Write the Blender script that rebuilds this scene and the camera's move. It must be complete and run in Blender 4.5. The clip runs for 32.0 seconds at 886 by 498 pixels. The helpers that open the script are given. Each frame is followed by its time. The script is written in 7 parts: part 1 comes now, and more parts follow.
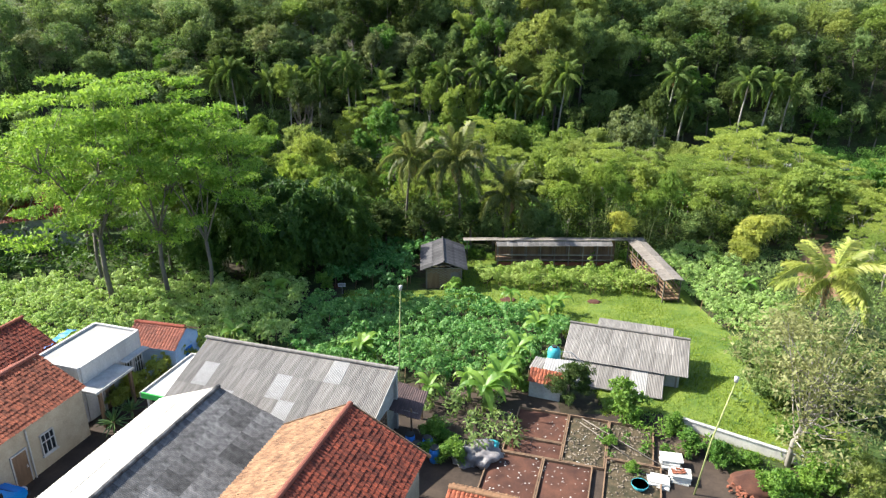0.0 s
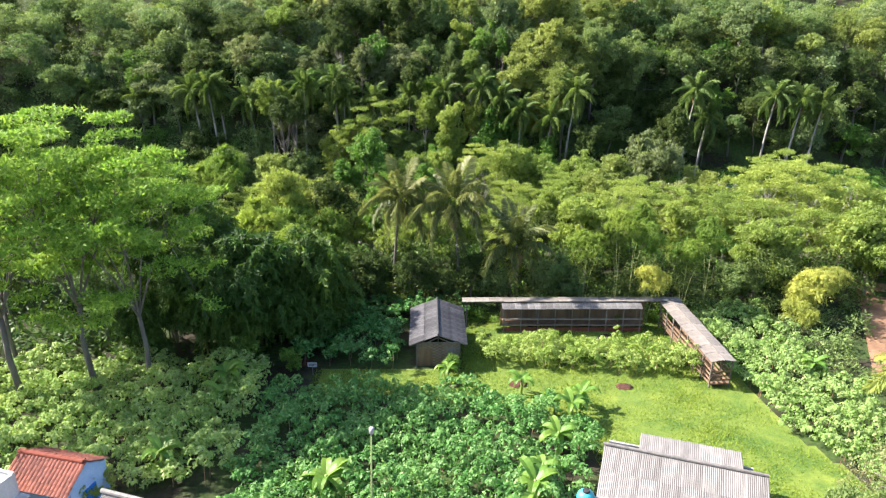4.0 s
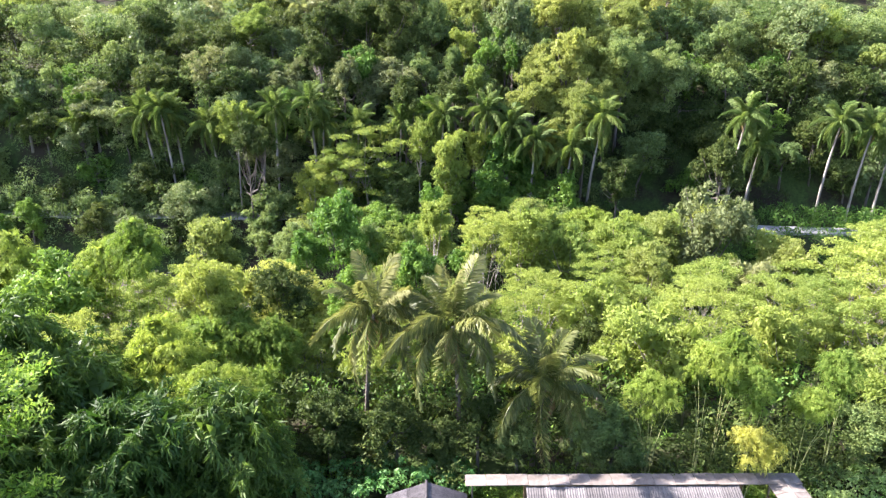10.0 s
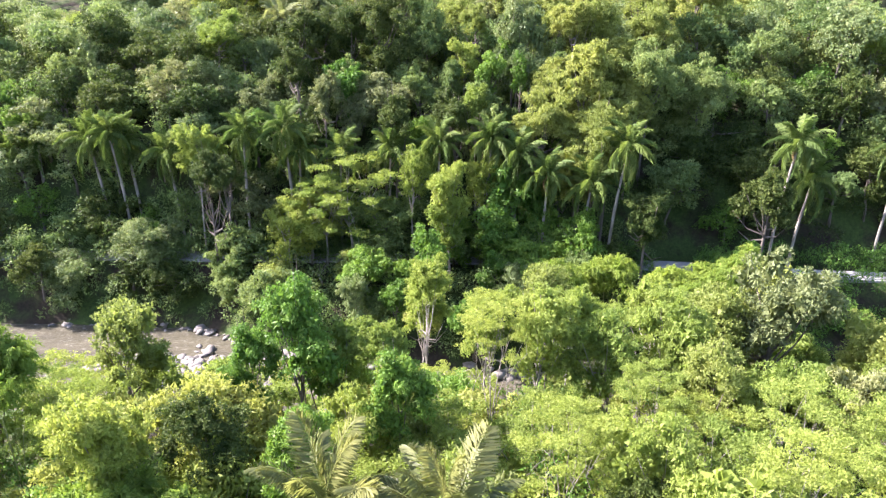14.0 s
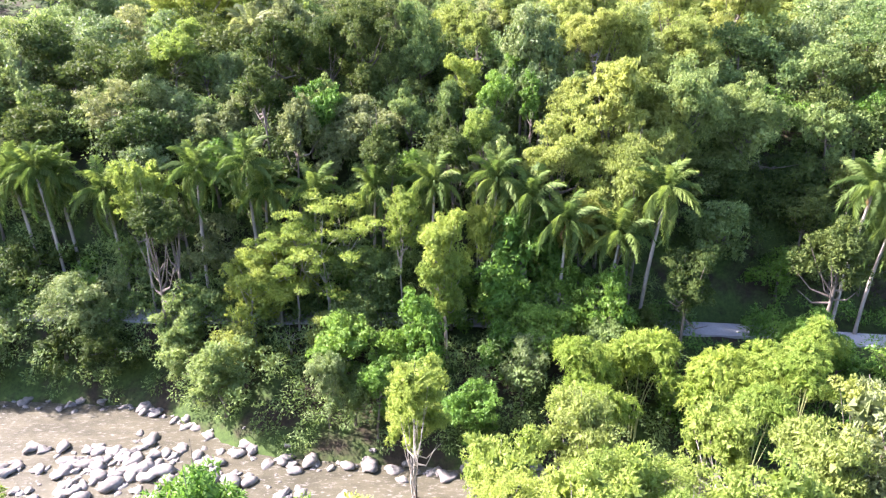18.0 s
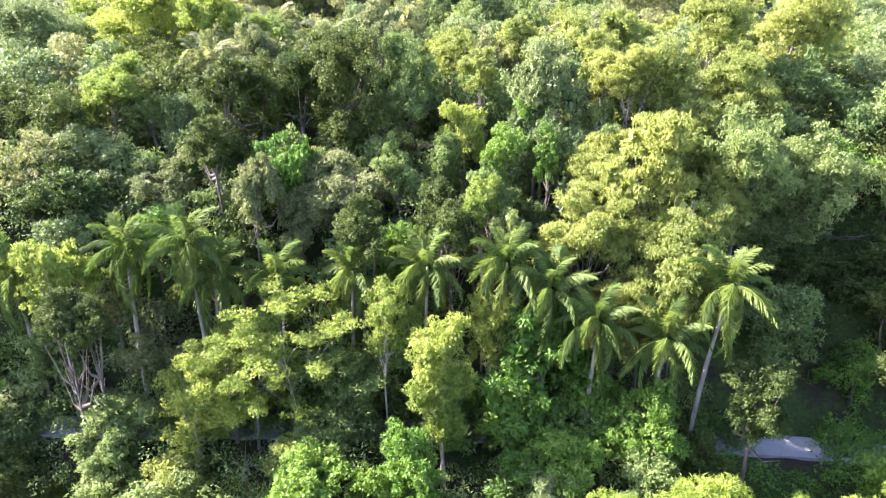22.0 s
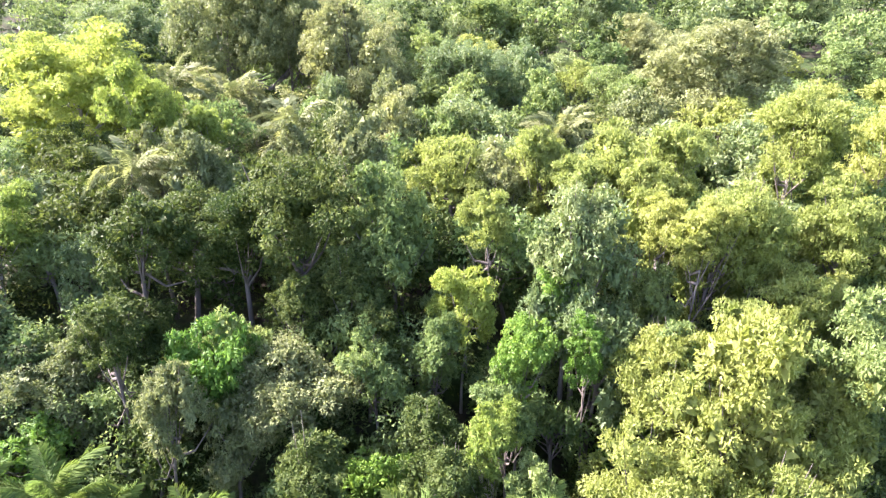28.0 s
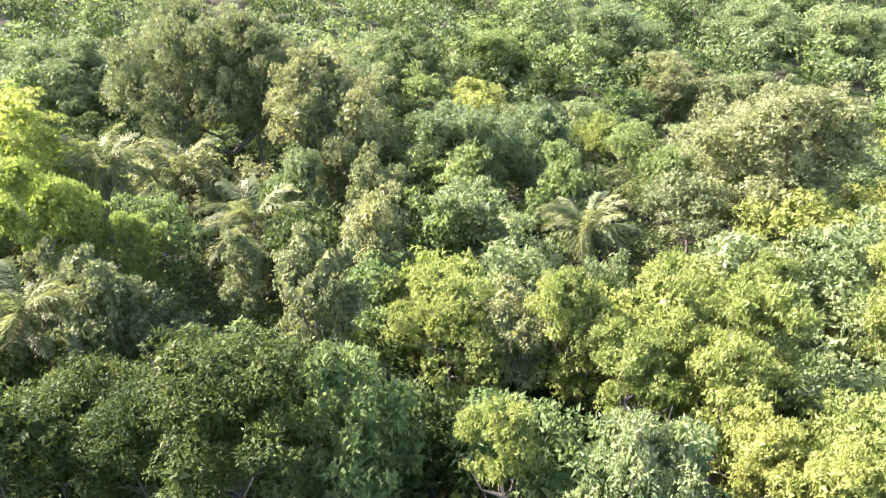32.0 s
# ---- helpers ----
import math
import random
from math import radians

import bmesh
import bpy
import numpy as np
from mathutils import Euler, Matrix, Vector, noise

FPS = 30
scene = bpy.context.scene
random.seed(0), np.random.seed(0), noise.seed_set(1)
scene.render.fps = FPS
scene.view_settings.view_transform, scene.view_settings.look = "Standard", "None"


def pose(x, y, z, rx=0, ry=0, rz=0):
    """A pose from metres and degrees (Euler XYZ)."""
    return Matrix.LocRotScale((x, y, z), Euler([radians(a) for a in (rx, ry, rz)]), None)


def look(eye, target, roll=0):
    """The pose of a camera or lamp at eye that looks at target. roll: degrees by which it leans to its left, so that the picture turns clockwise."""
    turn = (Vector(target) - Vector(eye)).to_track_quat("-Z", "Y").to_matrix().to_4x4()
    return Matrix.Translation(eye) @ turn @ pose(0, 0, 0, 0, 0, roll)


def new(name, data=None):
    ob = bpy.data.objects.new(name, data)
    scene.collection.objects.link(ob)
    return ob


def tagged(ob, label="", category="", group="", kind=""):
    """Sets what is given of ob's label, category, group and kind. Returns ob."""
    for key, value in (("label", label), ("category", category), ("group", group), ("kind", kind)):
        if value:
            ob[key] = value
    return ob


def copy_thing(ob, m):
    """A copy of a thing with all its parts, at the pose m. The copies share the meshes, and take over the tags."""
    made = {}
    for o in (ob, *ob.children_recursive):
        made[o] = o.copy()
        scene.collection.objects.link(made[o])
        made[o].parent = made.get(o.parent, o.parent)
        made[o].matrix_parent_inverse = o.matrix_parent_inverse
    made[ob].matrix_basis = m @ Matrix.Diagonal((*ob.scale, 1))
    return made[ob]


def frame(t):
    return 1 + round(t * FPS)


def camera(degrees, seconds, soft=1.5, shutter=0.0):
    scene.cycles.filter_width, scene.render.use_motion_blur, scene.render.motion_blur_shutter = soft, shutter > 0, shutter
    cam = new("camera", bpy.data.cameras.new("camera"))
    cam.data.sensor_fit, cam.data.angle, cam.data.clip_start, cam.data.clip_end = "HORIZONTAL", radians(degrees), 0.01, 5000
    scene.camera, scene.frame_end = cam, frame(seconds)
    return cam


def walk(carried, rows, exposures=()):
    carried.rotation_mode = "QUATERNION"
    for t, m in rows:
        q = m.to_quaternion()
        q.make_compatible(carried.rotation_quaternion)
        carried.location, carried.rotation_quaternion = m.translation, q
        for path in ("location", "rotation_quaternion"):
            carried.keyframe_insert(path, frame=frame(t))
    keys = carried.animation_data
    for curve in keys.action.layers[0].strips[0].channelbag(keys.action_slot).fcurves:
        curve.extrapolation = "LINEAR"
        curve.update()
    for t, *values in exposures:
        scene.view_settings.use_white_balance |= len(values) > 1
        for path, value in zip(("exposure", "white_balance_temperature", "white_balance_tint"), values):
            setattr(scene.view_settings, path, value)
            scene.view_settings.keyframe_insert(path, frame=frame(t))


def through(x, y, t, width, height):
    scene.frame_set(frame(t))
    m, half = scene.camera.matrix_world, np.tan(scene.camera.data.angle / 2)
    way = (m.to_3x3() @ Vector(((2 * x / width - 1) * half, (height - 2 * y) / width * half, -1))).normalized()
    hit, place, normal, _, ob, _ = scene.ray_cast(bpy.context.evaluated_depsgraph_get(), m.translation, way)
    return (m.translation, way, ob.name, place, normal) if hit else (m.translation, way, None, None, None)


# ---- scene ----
cam = camera(66.0, 32.0, 1.3)
ROWS = [
    (0.0, -0.000, 0.000, 27.000, 69.039, -0.181, 0.182),
    (0.5, 0.051, 1.685, 27.014, 69.089, -0.167, 0.171),
    (1.0, 0.115, 3.379, 27.036, 69.139, -0.153, 0.160),
    (1.5, 0.180, 5.039, 27.058, 69.189, -0.139, 0.151),
    (2.0, 0.239, 6.665, 27.099, 69.237, -0.125, 0.142),
    (2.5, 0.288, 8.272, 27.166, 69.281, -0.111, 0.133),
    (3.0, 0.325, 9.878, 27.257, 69.322, -0.098, 0.125),
    (3.5, 0.366, 11.492, 27.354, 69.357, -0.086, 0.119),
    (5.5, 0.558, 18.139, 27.679, 69.387, -0.092, 0.154),
    (6.0, 0.596, 19.972, 27.789, 69.352, -0.091, 0.165),
    (6.5, 0.626, 21.824, 27.874, 69.311, -0.088, 0.176),
    (7.0, 0.643, 23.703, 27.971, 69.266, -0.084, 0.184),
    (7.5, 0.667, 25.587, 28.085, 69.220, -0.079, 0.189),
    (8.0, 0.694, 27.488, 28.201, 69.176, -0.074, 0.190),
    (8.5, 0.718, 29.420, 28.302, 69.136, -0.069, 0.191),
    (9.0, 0.733, 31.380, 28.397, 69.101, -0.065, 0.191),
    (9.5, 0.760, 33.394, 28.496, 69.074, -0.062, 0.194),
    (10.0, 0.818, 35.457, 28.582, 69.054, -0.062, 0.200),
    (10.5, 0.928, 37.543, 28.670, 69.041, -0.063, 0.206),
    (11.0, 1.024, 39.621, 28.731, 69.036, -0.064, 0.212),
    (11.5, 1.081, 41.682, 28.779, 69.039, -0.064, 0.215),
    (12.0, 1.120, 43.733, 28.828, 69.048, -0.063, 0.215),
    (12.5, 1.143, 45.781, 28.884, 69.064, -0.059, 0.212),
    (13.0, 1.169, 47.825, 28.936, 69.082, -0.053, 0.207),
    (13.5, 1.185, 49.876, 28.968, 69.099, -0.046, 0.202),
    (14.0, 1.215, 51.940, 29.010, 69.114, -0.039, 0.199),
    (14.5, 1.245, 53.999, 29.028, 69.125, -0.032, 0.199),
    (16.5, 1.567, 62.535, 29.261, 69.104, -0.001, 0.253),
    (17.0, 1.592, 64.651, 29.347, 69.109, 0.001, 0.237),
    (17.5, 1.613, 66.771, 29.476, 69.118, 0.002, 0.215),
    (18.0, 1.651, 68.891, 29.648, 69.131, 0.002, 0.185),
    (18.5, 1.685, 71.051, 29.857, 69.149, 0.000, 0.146),
    (19.0, 1.703, 73.249, 30.071, 69.171, -0.000, 0.099),
    (19.5, 1.695, 75.457, 30.284, 69.195, 0.001, 0.045),
    (20.0, 1.680, 77.670, 30.542, 69.219, 0.007, -0.012),
    (20.5, 1.649, 79.883, 30.868, 69.244, 0.014, -0.067),
    (21.0, 1.630, 82.051, 31.236, 69.265, 0.024, -0.117),
    (21.5, 1.621, 84.156, 31.637, 69.283, 0.035, -0.161),
    (22.0, 1.639, 86.212, 32.116, 69.298, 0.045, -0.195),
    (22.5, 1.675, 88.217, 32.681, 69.308, 0.054, -0.222),
    (23.0, 1.714, 90.170, 33.329, 69.313, 0.061, -0.240),
    (23.5, 1.751, 92.078, 34.011, 69.314, 0.066, -0.252),
    (24.0, 1.780, 93.971, 34.685, 69.311, 0.073, -0.261),
    (24.5, 1.815, 95.860, 35.358, 69.307, 0.083, -0.272),
    (25.0, 1.836, 97.745, 36.042, 69.302, 0.095, -0.284),
    (25.5, 1.860, 99.579, 36.694, 69.297, 0.108, -0.297),
    (27.5, 2.026, 106.784, 39.239, 69.271, 0.134, -0.325),
    (28.0, 2.086, 108.740, 39.878, 69.265, 0.132, -0.329),
    (28.5, 2.145, 110.756, 40.506, 69.258, 0.128, -0.334),
    (29.0, 2.187, 112.861, 41.130, 69.249, 0.126, -0.338),
    (29.5, 2.238, 115.052, 41.749, 69.238, 0.125, -0.344),
    (30.0, 2.289, 117.311, 42.349, 69.223, 0.126, -0.352),
    (30.5, 2.332, 119.646, 42.959, 69.207, 0.130, -0.363),
    (31.0, 2.378, 122.061, 43.574, 69.189, 0.137, -0.377),
    (31.5, 2.441, 124.525, 44.203, 69.172, 0.145, -0.393),
    (32.0, 2.492, 127.024, 44.821, 69.155, 0.154, -0.409),
]
EXPOSURES = [(0.0, 1.6, 6000, 10), (3.0, 1.85, 6000, 14), (6.0, 2.15, 5950, 20), (10.0, 2.42, 5900, 27), (14.0, 2.5, 5900, 31), (20.0, 2.95, 5850, 34), (28.0, 2.92, 5900, 36), (32.0, 2.66, 5950, 36)]
walk(cam, [(t, pose(x, y, z, rx, ry, rz)) for t, x, y, z, rx, ry, rz in ROWS], EXPOSURES)

# ---- light ----
SUN_AZ, SUN_EL = radians(-75), radians(40)  # clockwise from +y; negative: to the left
sun_way = Vector((math.sin(SUN_AZ) * math.cos(SUN_EL), math.cos(SUN_AZ) * math.cos(SUN_EL), math.sin(SUN_EL)))
world = bpy.data.worlds.new("sky")
scene.world = world
world.use_nodes = True
wn = world.node_tree.nodes
sky = wn.new("ShaderNodeTexSky")
sky.sky_type, sky.sun_disc = "NISHITA", False
sky.sun_elevation, sky.sun_rotation = SUN_EL, SUN_AZ
sky.air_density, sky.dust_density, sky.ozone_density = 1.2, 2.2, 1.5
wn["Background"].inputs["Strength"].default_value = 0.10
world.node_tree.links.new(sky.outputs[0], wn["Background"].inputs["Color"])
sun_data = bpy.data.lights.new("sun", "SUN")
sun_data.energy, sun_data.angle, sun_data.color = 5.0, radians(0.7), (1.0, 0.92, 0.78)
sun = new("sun", sun_data)
sun.matrix_world = look((0, 0, 120), Vector((0, 0, 120)) - sun_way)


# ---- materials ----
def material(name, build):
    m = bpy.data.materials.new(name)
    m.use_nodes = True
    nodes, links = m.node_tree.nodes, m.node_tree.links
    nodes.clear()
    out = nodes.new("ShaderNodeOutputMaterial")
    links.new(build(nodes, links), out.inputs["Surface"])
    return m


def ramp(nodes, links, value, stops):
    r = nodes.new("ShaderNodeValToRGB")
    while len(r.color_ramp.elements) < len(stops):
        r.color_ramp.elements.new(0.5)
    for e, (p, c) in zip(r.color_ramp.elements, stops):
        e.position, e.color = p, (*c, 1)
    links.new(value, r.inputs[0])
    return r.outputs[0]


def noise_at(nodes, links, scale, detail=4, rough=0.6, coords="Object", stretch=None):
    tc = nodes.new("ShaderNodeTexCoord")
    v = tc.outputs[coords]
    if stretch:
        mp = nodes.new("ShaderNodeMapping")
        mp.inputs["Scale"].default_value = stretch
        links.new(v, mp.inputs[0])
        v = mp.outputs[0]
    n = nodes.new("ShaderNodeTexNoise")
    n.inputs["Scale"].default_value, n.inputs["Detail"].default_value, n.inputs["Roughness"].default_value = scale, detail, rough
    links.new(v, n.inputs["Vector"])
    return n.outputs[0]


def mixed(nodes, links, fac, a, b, blend="MIX"):
    n = nodes.new("ShaderNodeMix")
    n.data_type, n.blend_type = "RGBA", blend
    for k, s in ((0, fac), (6, a), (7, b)):
        if isinstance(s, (int, float)):
            n.inputs[k].default_value = s
        elif isinstance(s, tuple):
            n.inputs[k].default_value = (*s, 1)
        else:
            links.new(s, n.inputs[k])
    return n.outputs[2]


def shader(nodes, links, color, rough=0.7, bump=None, strength=0.3, metal=0.0, spec=0.4, dist=0.02):
    p = nodes.new("ShaderNodeBsdfPrincipled")
    if isinstance(color, tuple):
        p.inputs["Base Color"].default_value = (*color, 1)
    else:
        links.new(color, p.inputs["Base Color"])
    p.inputs["Roughness"].default_value, p.inputs["Metallic"].default_value = rough, metal
    p.inputs["Specular IOR Level"].default_value = spec
    if bump is not None:
        b = nodes.new("ShaderNodeBump")
        b.inputs["Strength"].default_value, b.inputs["Distance"].default_value = strength, dist
        links.new(bump, b.inputs["Height"])
        links.new(b.outputs[0], p.inputs["Normal"])
    return p.outputs[0]


def plain(name, a, b, scale=3.0, rough=0.75, bump=0.3, metal=0.0, fine=14.0, stretch=None, island=0.0, each=0.0, spec=0.4):
    """Two tones over large stains and fine grain; island/each: how far single pieces differ."""
    def build(n, l):
        big = noise_at(n, l, scale, 5, 0.65, stretch=stretch)
        small = noise_at(n, l, scale * fine, 3, 0.6)
        c = ramp(n, l, big, [(0.32, a), (0.68, b)])
        c = mixed(n, l, 0.35, c, ramp(n, l, small, [(0.3, (0.35, 0.35, 0.35)), (0.7, (0.65, 0.65, 0.65))]), "OVERLAY")
        if island or each:
            src = n.new("ShaderNodeNewGeometry").outputs["Random Per Island"] if island else n.new("ShaderNodeObjectInfo").outputs["Random"]
            k = island or each
            c = mixed(n, l, 1.0, c, ramp(n, l, src, [(0.0, (1 - k, 1 - k, 1 - k)), (1.0, (1, 1, 1))]), "MULTIPLY")
        return shader(n, l, c, rough, small, bump, metal, spec)
    return material(name, build)


def leafy(name, dark, mid, light, through=0.4, rough=0.5, spec=0.4, hue=0.0):
    """Leaves that let light through: leaf by leaf and tree by tree a little different."""
    def build(n, l):
        isl = n.new("ShaderNodeNewGeometry").outputs["Random Per Island"]
        tree = n.new("ShaderNodeObjectInfo").outputs["Random"]
        c = ramp(n, l, isl, [(0.0, dark), (0.28, mid), (0.78, mid), (1.0, light)])
        patch = noise_at(n, l, 0.45, 2, 0.5)
        c = mixed(n, l, ramp(n, l, patch, [(0.35, (0, 0, 0)), (0.7, (0.5, 0.5, 0.5))]), c, light)
        hs = n.new("ShaderNodeHueSaturation")
        mr = n.new("ShaderNodeMapRange")
        mr.inputs[3].default_value, mr.inputs[4].default_value = 0.476 + hue, 0.504 + hue
        l.new(tree, mr.inputs[0])
        l.new(mr.outputs[0], hs.inputs["Hue"])
        mv = n.new("ShaderNodeMapRange")
        mv.inputs[3].default_value, mv.inputs[4].default_value = 1.15, 0.8
        l.new(tree, mv.inputs[0])
        l.new(mv.outputs[0], hs.inputs["Value"])
        hs.inputs["Saturation"].default_value = 1.04
        l.new(c, hs.inputs["Color"])
        p = shader(n, l, hs.outputs[0], rough, spec=spec)
        t = n.new("ShaderNodeBsdfTranslucent")
        l.new(mixed(n, l, 1.0, hs.outputs[0], (1.0, 1.0, 0.72), "MULTIPLY"), t.inputs[0])
        m = n.new("ShaderNodeMixShader")
        m.inputs[0].default_value = through
        l.new(p, m.inputs[1])
        l.new(t.outputs[0], m.inputs[2])
        return m.outputs[0]
    return material(name, build)


LIME = leafy("lime_leaf", (0.112, 0.178, 0.036), (0.205, 0.295, 0.06), (0.325, 0.41, 0.108), 0.5, 0.62, 0.22)
FRESH = leafy("fresh_leaf", (0.075, 0.165, 0.022), (0.17, 0.315, 0.045), (0.36, 0.5, 0.11), 0.5, 0.62, 0.22)
VIVID = leafy("vivid_leaf", (0.04, 0.105, 0.016), (0.09, 0.205, 0.032), (0.21, 0.36, 0.07), 0.45, 0.55, 0.3)
GREEN = leafy("green_leaf", (0.062, 0.112, 0.038), (0.13, 0.21, 0.066), (0.255, 0.345, 0.12), 0.45, 0.62, 0.22)
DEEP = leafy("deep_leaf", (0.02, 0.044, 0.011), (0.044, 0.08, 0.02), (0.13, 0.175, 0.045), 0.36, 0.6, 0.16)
# Paler, bluer than the plain green: some distant haze is put into this colour.
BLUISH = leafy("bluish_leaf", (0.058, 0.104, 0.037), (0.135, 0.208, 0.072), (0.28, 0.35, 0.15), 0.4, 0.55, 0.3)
OLIVE = leafy("olive_leaf", (0.082, 0.105, 0.042), (0.16, 0.2, 0.077), (0.3, 0.345, 0.15), 0.4, 0.6, 0.25)
GOLD = leafy("gold_leaf", (0.118, 0.168, 0.038), (0.225, 0.29, 0.07), (0.355, 0.415, 0.135), 0.5, 0.62, 0.22)
BAMBOO_LEAF = leafy("bamboo_leaf", (0.072, 0.148, 0.02), (0.158, 0.265, 0.042), (0.305, 0.4, 0.092), 0.5, 0.62, 0.22)
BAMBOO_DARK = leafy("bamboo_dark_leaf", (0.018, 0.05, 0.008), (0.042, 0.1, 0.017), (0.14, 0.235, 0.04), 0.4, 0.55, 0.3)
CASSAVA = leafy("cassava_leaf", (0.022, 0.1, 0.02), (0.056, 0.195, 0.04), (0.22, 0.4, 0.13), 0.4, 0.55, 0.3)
# Paler copy of the cassava leaf, with sunlight put into the colour.
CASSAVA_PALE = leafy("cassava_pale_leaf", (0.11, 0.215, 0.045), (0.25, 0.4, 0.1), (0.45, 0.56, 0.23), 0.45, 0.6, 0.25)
FLOWERING = leafy("flowering_leaf", (0.09, 0.195, 0.03), (0.19, 0.315, 0.06), (0.37, 0.45, 0.16), 0.45, 0.65, 0.2)
PALM_LEAF = leafy("palm_leaf", (0.07, 0.115, 0.03), (0.135, 0.19, 0.05), (0.26, 0.29, 0.11), 0.45, 0.55, 0.3)
COCONUT_LEAF = leafy("coconut_leaf", (0.04, 0.068, 0.016), (0.088, 0.13, 0.032), (0.29, 0.31, 0.115), 0.45, 0.45, 0.45)
OIL_LEAF = leafy("oil_palm_leaf", (0.08, 0.115, 0.04), (0.16, 0.205, 0.08), (0.28, 0.32, 0.145), 0.4, 0.6, 0.25)
ROYAL_LEAF = leafy("royal_palm_leaf", (0.04, 0.086, 0.018), (0.085, 0.156, 0.034), (0.205, 0.29, 0.085), 0.42, 0.6, 0.2)
BANANA_LEAF = leafy("banana_leaf", (0.06, 0.15, 0.022), (0.125, 0.26, 0.04), (0.26, 0.41, 0.08), 0.5, 0.45, 0.4)
YELLOWING = leafy("yellowing_leaf", (0.15, 0.16, 0.05), (0.26, 0.27, 0.10), (0.40, 0.40, 0.18), 0.45, 0.55, 0.3)
YOUNG_PALM = leafy("young_palm_leaf", (0.14, 0.20, 0.04), (0.26, 0.34, 0.07), (0.44, 0.46, 0.15), 0.45, 0.5, 0.3)
GRASS = leafy("grass_blade", (0.085, 0.16, 0.014), (0.165, 0.255, 0.024), (0.28, 0.35, 0.05), 0.4, 0.6, 0.25)
BARK = plain("bark", (0.07, 0.058, 0.045), (0.19, 0.165, 0.135), 2.0, 0.9, 0.6, stretch=(1, 1, 0.2))
PALE_BARK = plain("pale_bark", (0.17, 0.15, 0.12), (0.34, 0.31, 0.26), 2.0, 0.85, 0.5, stretch=(1, 1, 0.3))


# ---- geometry ----
class Geo:
    """Collects vertices and faces for one mesh."""
    def __init__(self):
        self.v, self.f = [], []

    def add(self, verts, faces):
        b = len(self.v)
        self.v.extend(tuple(p) for p in verts)
        self.f.extend(tuple(b + i for i in q) for q in faces)
        return self

    def box(self, x0, y0, z0, x1, y1, z1, m=None):
        c = [Vector(p) for p in ((x0, y0, z0), (x1, y0, z0), (x1, y1, z0), (x0, y1, z0), (x0, y0, z1), (x1, y0, z1), (x1, y1, z1), (x0, y1, z1))]
        return self.add([m @ p for p in c] if m else c, ((3, 2, 1, 0), (4, 5, 6, 7), (0, 1, 5, 4), (1, 2, 6, 5), (2, 3, 7, 6), (3, 0, 4, 7)))

    def beam(self, a, b, w, h=None):
        """A squared bar from a to b."""
        a, b = Vector(a), Vector(b)
        q = (b - a).to_track_quat("X", "Z").to_matrix().to_4x4()
        n, h = (b - a).length, h or w
        return self.box(0, -w / 2, -h / 2, n, w / 2, h / 2, Matrix.Translation(a) @ q)

    def tube(self, points, radii, n=6, cap=True):
        points = [Vector([float(c) for c in p]) for p in points]
        b = len(self.v)
        for i, p in enumerate(points):
            way = (points[min(i + 1, len(points) - 1)] - points[max(i - 1, 0)]).normalized()
            side = way.cross(Vector((0.31, 0.95, 0.05))).normalized()
            up = side.cross(way)
            for k in range(n):
                a = 2 * math.pi * k / n
                self.v.append(tuple(p + float(radii[i]) * (math.cos(a) * side + math.sin(a) * up)))
        for i in range(len(points) - 1):
            for k in range(n):
                k2 = (k + 1) % n
                self.f.append((b + i * n + k, b + i * n + k2, b + (i + 1) * n + k2, b + (i + 1) * n + k))
        if cap:
            self.f.append(tuple(b + k for k in range(n))[::-1])
            self.f.append(tuple(b + (len(points) - 1) * n + k for k in range(n)))
        return self

    def mesh(self, name, mat, smooth=False):
        me = bpy.data.meshes.new(name)
        me.from_pydata(self.v, [], self.f)
        me.materials.append(mat)
        if smooth:
            me.shade_smooth()
        return me


def quads(name, verts, mat, per=4):
    """A mesh of many loose faces, per corners each, from an array of corners."""
    verts = np.asarray(verts, np.float32).reshape(-1, 3)
    n = len(verts) // per
    me = bpy.data.meshes.new(name)
    me.vertices.add(n * per)
    me.vertices.foreach_set("co", verts.ravel())
    me.loops.add(n * per)
    me.loops.foreach_set("vertex_index", np.arange(n * per, dtype=np.int32))
    me.polygons.add(n)
    me.polygons.foreach_set("loop_start", np.arange(0, n * per, per, dtype=np.int32))
    me.update(calc_edges=True)
    me.materials.append(mat)
    return me


def thing(name, m, label, category, group="", kind=""):
    ob = new(name)
    ob.empty_display_size = 0.3
    ob.matrix_basis = m
    return tagged(ob, label, category, group, kind)


def part(name, mesh, parent, label="", m=None):
    ob = new(name, mesh)
    ob.parent = parent
    if m is not None:
        ob.matrix_basis = m
    return tagged(ob, label)


# ---- land ----
def smooth(a, b, v):
    t = np.clip((v - a) / (b - a), 0, 1)
    return t * t * (3 - 2 * t)


PROFILE_Y = (-60, 38, 57, 72, 84, 98, 106, 110, 123, 127, 134, 137, 140.5, 145, 150, 160, 175, 200, 215, 240, 300, 420, 700)
PROFILE_Z = (2.4, 2.4, 0, -0.3, -2, -5, -9, -13.6, -13.6, -11, -7, -5.6, -5.2, 2.5, 9.5, 14, 15.5, 17.5, 16.5, 23, 38, 75, 150)


def road_y(x):
    return np.interp(x, (-110, -40, 5, 33, 48, 60, 115), (141, 140, 138.8, 136.4, 133.8, 132.6, 131.5))


